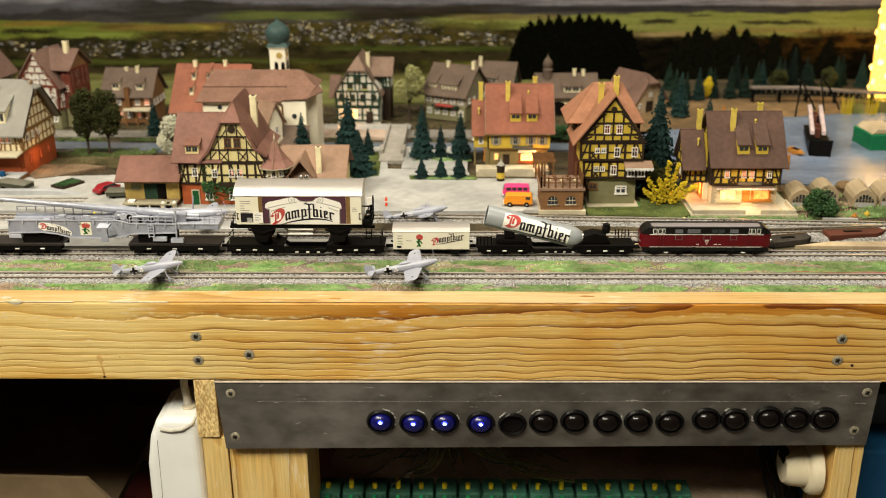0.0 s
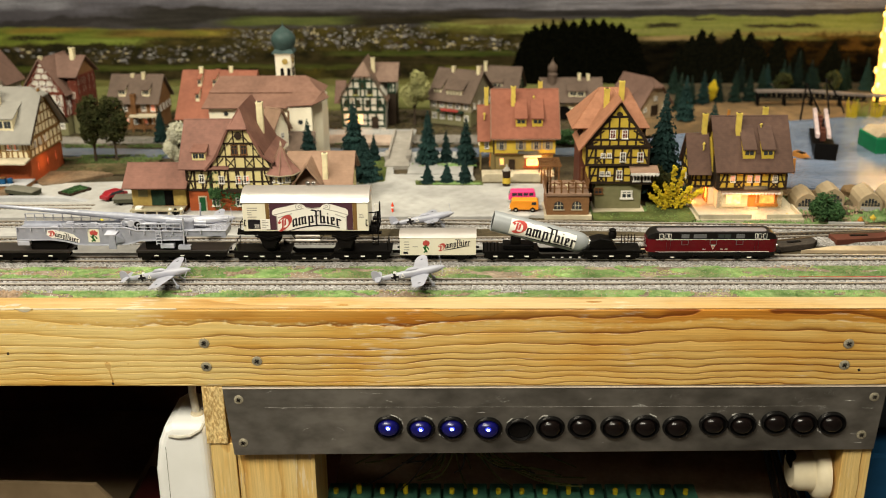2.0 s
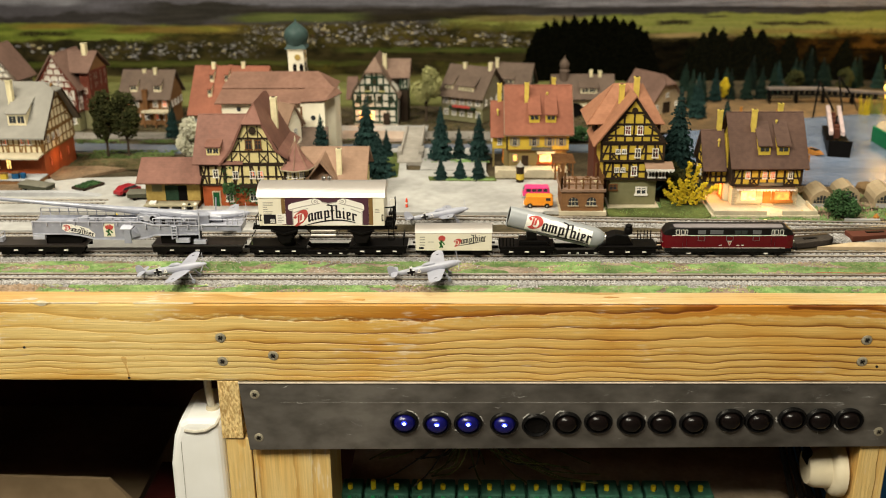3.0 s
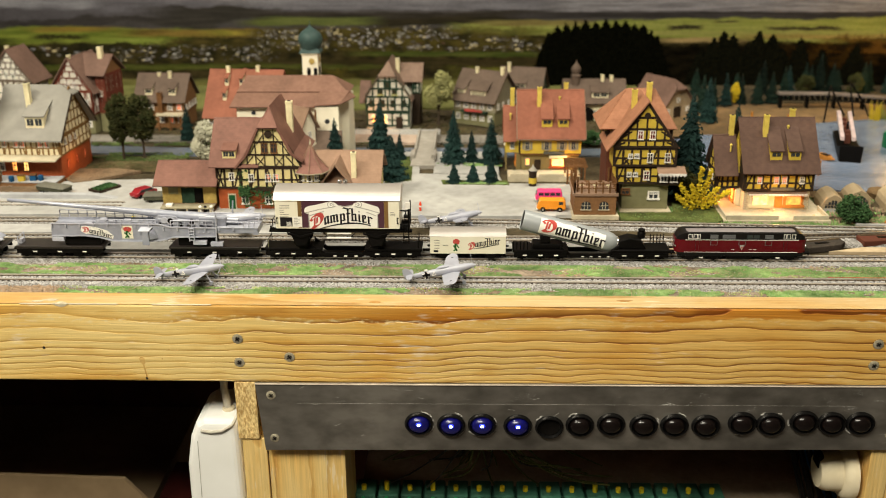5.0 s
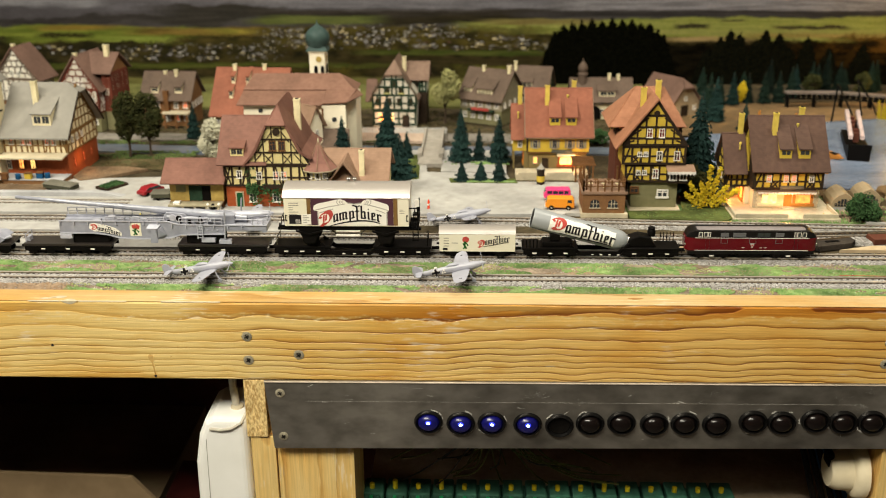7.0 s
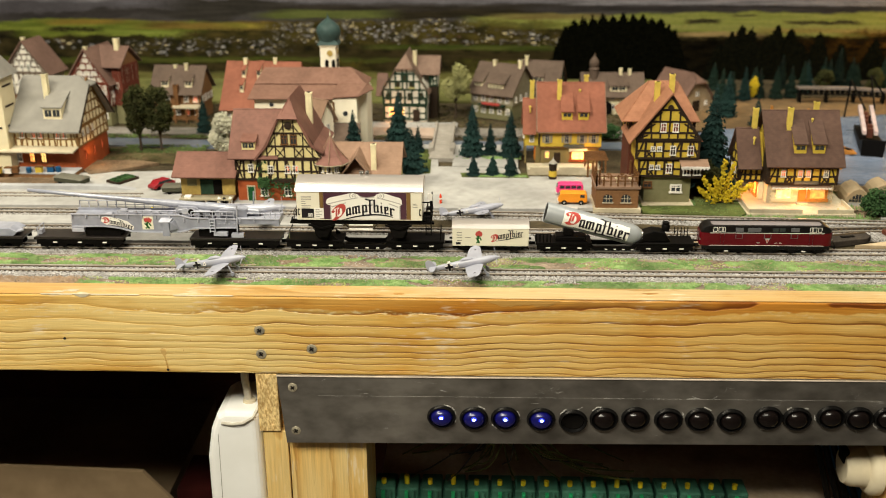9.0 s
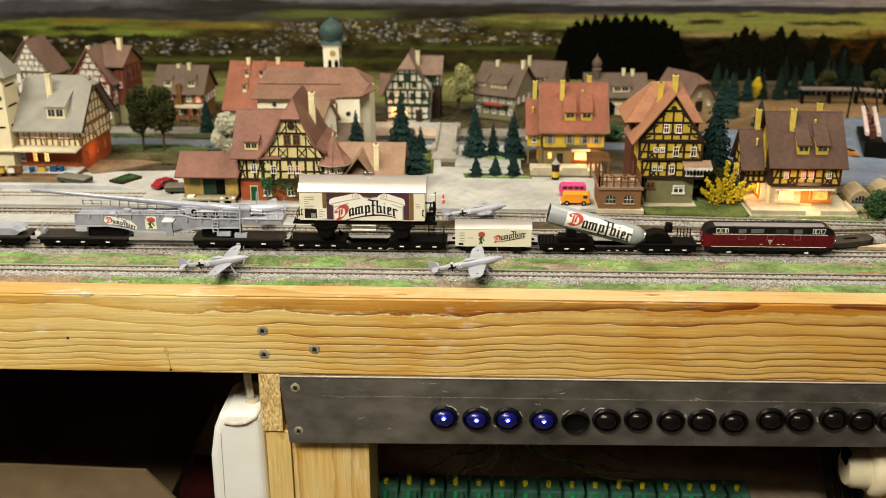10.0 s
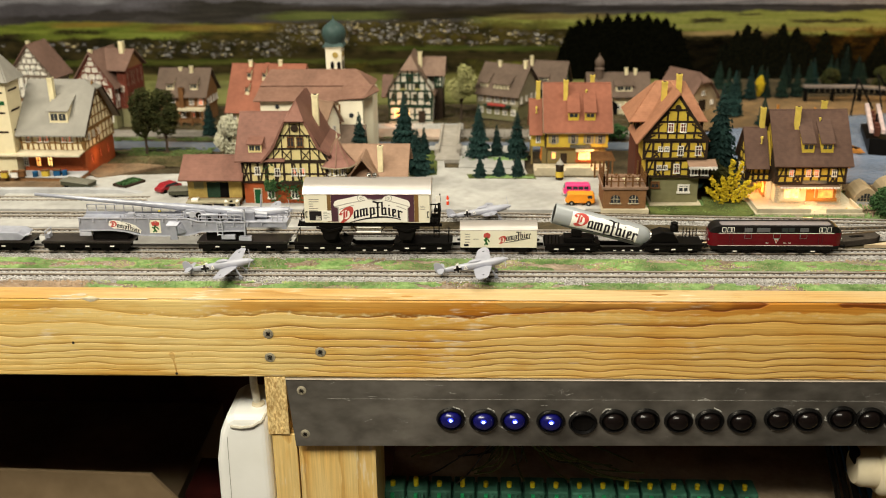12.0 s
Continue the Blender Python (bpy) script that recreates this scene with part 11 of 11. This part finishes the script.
    rg = random.Random(4)
    for k in range(9):
        x = -0.2440 + k * 0.0042
        Shape().box(x, x + rg.uniform(0.0015, 0.003), -0.0075, -0.0045, 0.0266, 0.0285 + rg.uniform(0.001, 0.004)).made("deck_fitting", (GUN_GREY, BLACK_MATT)[k % 2], t)
    s = Shape()
    for sgn in (-1, 1):
        s.rod((-0.3565, sgn * 0.0060, 0.0100), (-0.3565, sgn * 0.0060, 0.0170), 0.0005, n=5)
    s.rod((-0.3565, -0.006, 0.0165), (-0.3565, 0.006, 0.0165), 0.0004, n=5)
    s.box(-0.3572, -0.3545, -0.003, 0.003, 0.0100, 0.0135)
    s.made("end_railing", GUN_LIGHT, t)
    for k in range(14):
        x = -0.3260 + k * 0.0112
        edge = 0.0290 if x < -0.240 else 0.0264
        Shape().box(x, x + 0.0009, -w - 0.0013, -w + 0.0004, edge - 0.0026, edge + 0.0006).made("bracket", GUN_LIGHT, t)
    for x, z, r in ((-0.2300, 0.0315, 0.0032), (-0.2130, 0.0300, 0.0026)):
        Shape().rod((x, -0.0078, z), (x, -0.0072, z), r, n=18).made("handwheel", GUN_LIGHT, t)
        Shape().rod((x, -0.0080, z), (x, -0.0070, z), r * 0.72, n=16).made("wheel_hub", BLACK_MATT, t)
    for k in range(7):
        x = -0.2520 + k * 0.0088
        Shape().box(x, x + 0.0046, 0.0035, 0.0070, 0.0266, 0.0310 + 0.0012 * (k % 3)).made("locker", (GUN_GREY, BLACK_MATT)[k % 2], t, bevel=0.0003)
    for y in (-0.0050, 0.0050):
        Shape().rod((-0.1890, y, 0.0300), (-0.1600, y, 0.0294), 0.0006, n=6).made("loading_rail", GUN_LIGHT, t)
    for k in range(3):
        x = -0.1600 + 0.0042 * k
        Shape().rod((x - 0.012, -0.0082, 0.0262), (x - 0.011, -0.0082, 0.0312), 0.0005, n=5).made("railing_post", GUN_LIGHT, t)
    coupler(t, -0.160)
    coupler(t, -0.358, d=-1)
    return t


railway_gun()

# next wagon of the train, only its end shows
nw = thing("tender_wagon", "grey wagon coupled behind the railway gun", "wagon", 0, YC, 0, group="train wagons")
bogie_deck(nw, -0.470, -0.3680, 0.0100, FLAT_BROWN)
Shape().prism([(-0.470, 0.010), (-0.3760, 0.010), (-0.3720, 0.0135), (-0.3780, 0.0165), (-0.470, 0.0180)], "y", -0.0085, 0.0085).made("wagon_body", GUN_GREY, nw, bevel=0.0005)
Shape().rod((-0.3725, -0.006, 0.0135), (-0.3680, -0.006, 0.0150), 0.0012, n=8).made("end_fitting", GUN_LIGHT, nw)


# ---- toy aircraft standing beside the tracks ----
def aircraft(x, y, z, heading, label, pitch=-11.0, bank=0.0):
    t = thing("toy_aircraft", label, "toy aeroplane", x, y, z, heading, group="toy aircraft")
    t.matrix_world = pose(x, y, z, 0, 0, heading) @ pose(0, 0, 0, 0, pitch, 0) @ pose(0, 0, 0, bank, 0, 0)
    n = 14

    def ring(x, ry, rz, zc):
        return [(x, ry * math.cos(2 * math.pi * i / n), zc + rz * math.sin(2 * math.pi * i / n)) for i in range(n)]

    # fuselage from tail (x = 0) to spinner (x = 0.054)
    Shape().loft([ring(0.0, 0.0004, 0.0009, 0.0010), ring(0.006, 0.0010, 0.0018, 0.0006), ring(0.016, 0.0019, 0.0026, 0.0002), ring(0.027, 0.0026, 0.0033, 0.0), ring(0.035, 0.0028, 0.0034, 0.0), ring(0.044, 0.0027, 0.0031, 0.0), ring(0.0490, 0.0022, 0.0025, 0.0002), ring(0.0505, 0.0019, 0.0021, 0.0003)]).made("fuselage", GREY_PAINT, t, smooth=True)
    Shape().loft([ring(0.0506, 0.0018, 0.0020, 0.0003), ring(0.0525, 0.0013, 0.0014, 0.0003), ring(0.0542, 0.0004, 0.0004, 0.0003)]).made("spinner", GREY_PAINT, t, smooth=True)
    Shape().loft([ring(0.0245, 0.0010, 0.0004, 0.0030), ring(0.0270, 0.0017, 0.0014, 0.0034), ring(0.0315, 0.0017, 0.0016, 0.0034), ring(0.0345, 0.0012, 0.0006, 0.0031)]).made("canopy", GREY_PAINT, t, smooth=True)
    # wings: rounded tips, slight dihedral
    for s in (-1, 1):
        rows = []
        for f, c0, c1 in ((0.0, 0.0275, 0.0415), (0.35, 0.0285, 0.0408), (0.7, 0.0297, 0.0400), (0.88, 0.0306, 0.0394), (0.96, 0.0318, 0.0386), (1.0, 0.0335, 0.0368)):
            yy, zz, th = s * (0.0015 + 0.0295 * f), -0.0022 + 0.0030 * f, 0.0009 * (1 - 0.6 * f) + 0.0002
            m = (c0 + c1) / 2
            rows.append([(c0, yy, zz), (c0 + (c1 - c0) * 0.35, yy, zz + th * 0.7), (c0 + (c1 - c0) * 0.7, yy, zz + th), (c1, yy, zz + th * 0.2), (c0 + (c1 - c0) * 0.7, yy, zz - th * 0.8), (c0 + (c1 - c0) * 0.35, yy, zz - th * 0.5)])
        wing = Shape().loft(rows).made("wing", GREY_PAINT, t, smooth=True)
        cx, cy = 0.0355, s * 0.0235
        mk = Shape()
        for a, b in ((0.0010, 0.00025), (0.00025, 0.0010)):
            mk.box(cx - a, cx + a, cy - b, cy + b, 0.0002, 0.00080)
        mk.made("wing_cross", PRINT_BLACK, wing)
        rows = []
        for f, c0, c1 in ((0.0, 0.0005, 0.0062), (0.6, 0.0012, 0.0058), (0.92, 0.0022, 0.0050), (1.0, 0.0032, 0.0042)):
            yy = s * (0.0005 + 0.0098 * f)
            rows.append([(c0, yy, 0.0022), ((c0 + c1) / 2, yy, 0.0027), (c1, yy, 0.0022), ((c0 + c1) / 2, yy, 0.0018)])
        Shape().loft(rows).made("tailplane", GREY_PAINT, t)
    Shape().prism([(-0.0005, 0.0000), (0.0065, 0.0016), (0.0052, 0.0040), (0.0035, 0.0068), (0.0010, 0.0080), (-0.0012, 0.0070), (-0.0016, 0.0030)], "y", -0.0004, 0.0004).made("fin", GREY_PAINT, t, bevel=0.0002)
    # fuselage crosses
    for s in (-1, 1):
        y0 = s * 0.00205
        for wd, mat, off, nm in ((1.22, PRINT_WHITE, 0.0, "cross_edge"), (1.0, PRINT_BLACK, 0.00025, "cross")):
            c = Shape()
            k0 = y0 + s * off
            for a, b in ((0.0030, 0.0009 * wd), (0.0009 * wd, 0.0029)):
                c.box(0.0160 - a, 0.0160 + a, min(k0, k0 + s * 0.0003), max(k0, k0 + s * 0.0003), 0.0004 - b, 0.0004 + b)
            c.made(nm, mat, t)
        c = Shape()
        for a, b, e, f in ((0.0205, -0.0008, 0.0222, 0.0018), (0.0222, 0.0018, 0.0232, -0.0008), (0.0205, -0.0008, 0.0232, -0.0008)):
            c.bar(face((0, s * 0.00255, 0), (1, 0, 0) if s < 0 else (-1, 0, 0)), a if s < 0 else -a, b, e if s < 0 else -e, f, 0.0003, 0.0002)
        c.made("side_mark", WINDOW_WHITE, t)
    # propeller
    p = Shape()
    for k in range(3):
        a = 0.25 + 2 * math.pi * k / 3
        d = Vector((0, math.sin(a), math.cos(a)))
        q = Vector((0, math.cos(a), -math.sin(a)))
        c = Vector((0.0515, 0, 0.0003))
        p.hexa([c + d * 0.0012 - q * 0.0003, c + d * 0.0012 + q * 0.0003, c + d * 0.0088 + q * 0.0004, c + d * 0.0088 - q * 0.0004, c + d * 0.0012 - q * 0.0003 + Vector((0.0004, 0, 0)), c + d * 0.0012 + q * 0.0003 + Vector((0.0004, 0, 0)), c + d * 0.0088 + q * 0.0004 + Vector((0.0003, 0, 0)), c + d * 0.0088 - q * 0.0004 + Vector((0.0003, 0, 0))])
    p.made("propeller", GREY_PAINT, t)
    # landing gear
    for s in (-1, 1):
        leg = Shape().rod((0.0400, s * 0.0045, -0.0020), (0.0430, s * 0.0065, -0.0085), 0.0006, n=6).made("gear_leg", GREY_PAINT, t)
        Shape().rod((0.0432, s * 0.0058, -0.0094), (0.0432, s * 0.0074, -0.0094), 0.0014, n=14).made("wheel", GUN_GREY, leg)
    Shape().rod((0.0040, 0, -0.0008), (0.0030, 0, -0.0026), 0.0006, n=6).made("tail_wheel", GUN_GREY, t)
    return t


aircraft(-0.2300, 0.0455, 0.0024, -4, "grey toy fighter aeroplane with black crosses standing on the track")
aircraft(-0.0400, 0.0455, 0.0020, 0, "grey toy fighter aeroplane with black crosses beside the beam", -12.0)
aircraft(-0.0350, 0.1680, 0.0030, 4, "grey toy fighter aeroplane with black crosses behind the small van", -10.0, -9.0)
aircraft(-0.2220, 0.1600, 0.0020, 2, "grey toy fighter aeroplane parked behind the railway gun")

# small scatter beside the tracks
for k, (x, y, m, lab) in enumerate(((-0.291, 0.1780, YELLOW_PIN, "tiny yellow-green freight bundle beside the track"), (-0.239, 0.208, WINDOW_WHITE, "tiny white freight bundle beside the ramp"), (-0.234, 0.207, BLACK_MATT, "tiny black freight bundle beside the ramp"), (-0.229, 0.209, WINDOW_WHITE, "tiny white freight bundle beside the ramp"))):
    b = thing("freight_bundle", lab, "freight", x, y, -0.001, group="small freight")
    Shape().lathe(0, 0, [(0.0019, 0), (0.0022, 0.0030), (0.0017, 0.0052), (0.0010, 0.0064), (0.0002, 0.0068)], 9).made("bundle", m, b, smooth=True)
for x, y, L, rz, lab in ((0.281, 0.1215, 0.038, 14, "dark brown point motor slab beside the siding"), (0.333, 0.1385, 0.050, 6, "rusty brown point motor slab beside the siding")):
    dead = thing("point_motor", lab, "point motor", x, y, -0.0032, rz, group="point motors")
    Shape().prism([(0.0, -0.0065), (L * 0.82, -0.0050), (L, 0.0005), (L, 0.0085), (0.0, 0.0085)], "z", 0.0, 0.0050).made("casing", BROWN_DARK if L > 0.04 else SLEEPER, dead, bevel=0.0005)
    Shape().box(L * 0.30, L * 0.60, 0.0, 0.0030, 0.0050, 0.0056).made("cover_slot", BLACK_MATT, dead)
    Shape().box(L * 0.05, L * 0.95, 0.0062, 0.0070, 0.0050, 0.0062).made("throw_bar", RAIL_WEB, dead)


# thin red wire lying along the foremost track
rw = thing("red_wire", "thin red wire lying beside the rail", "wire")
s = Shape()
rings = []
for k in range(13):
    x, y, z = 0.280 + k * 0.0115, 0.0566 - k * 0.00014 + 0.0003 * math.sin(k * 1.7), 0.0004
    rings.append([(x, y + 0.00022 * math.cos(a), z + 0.00022 * math.sin(a)) for a in (0, 1.26, 2.51, 3.77, 5.03)])
s.loft(rings)
s.made("strand", PRINT_RED, rw)
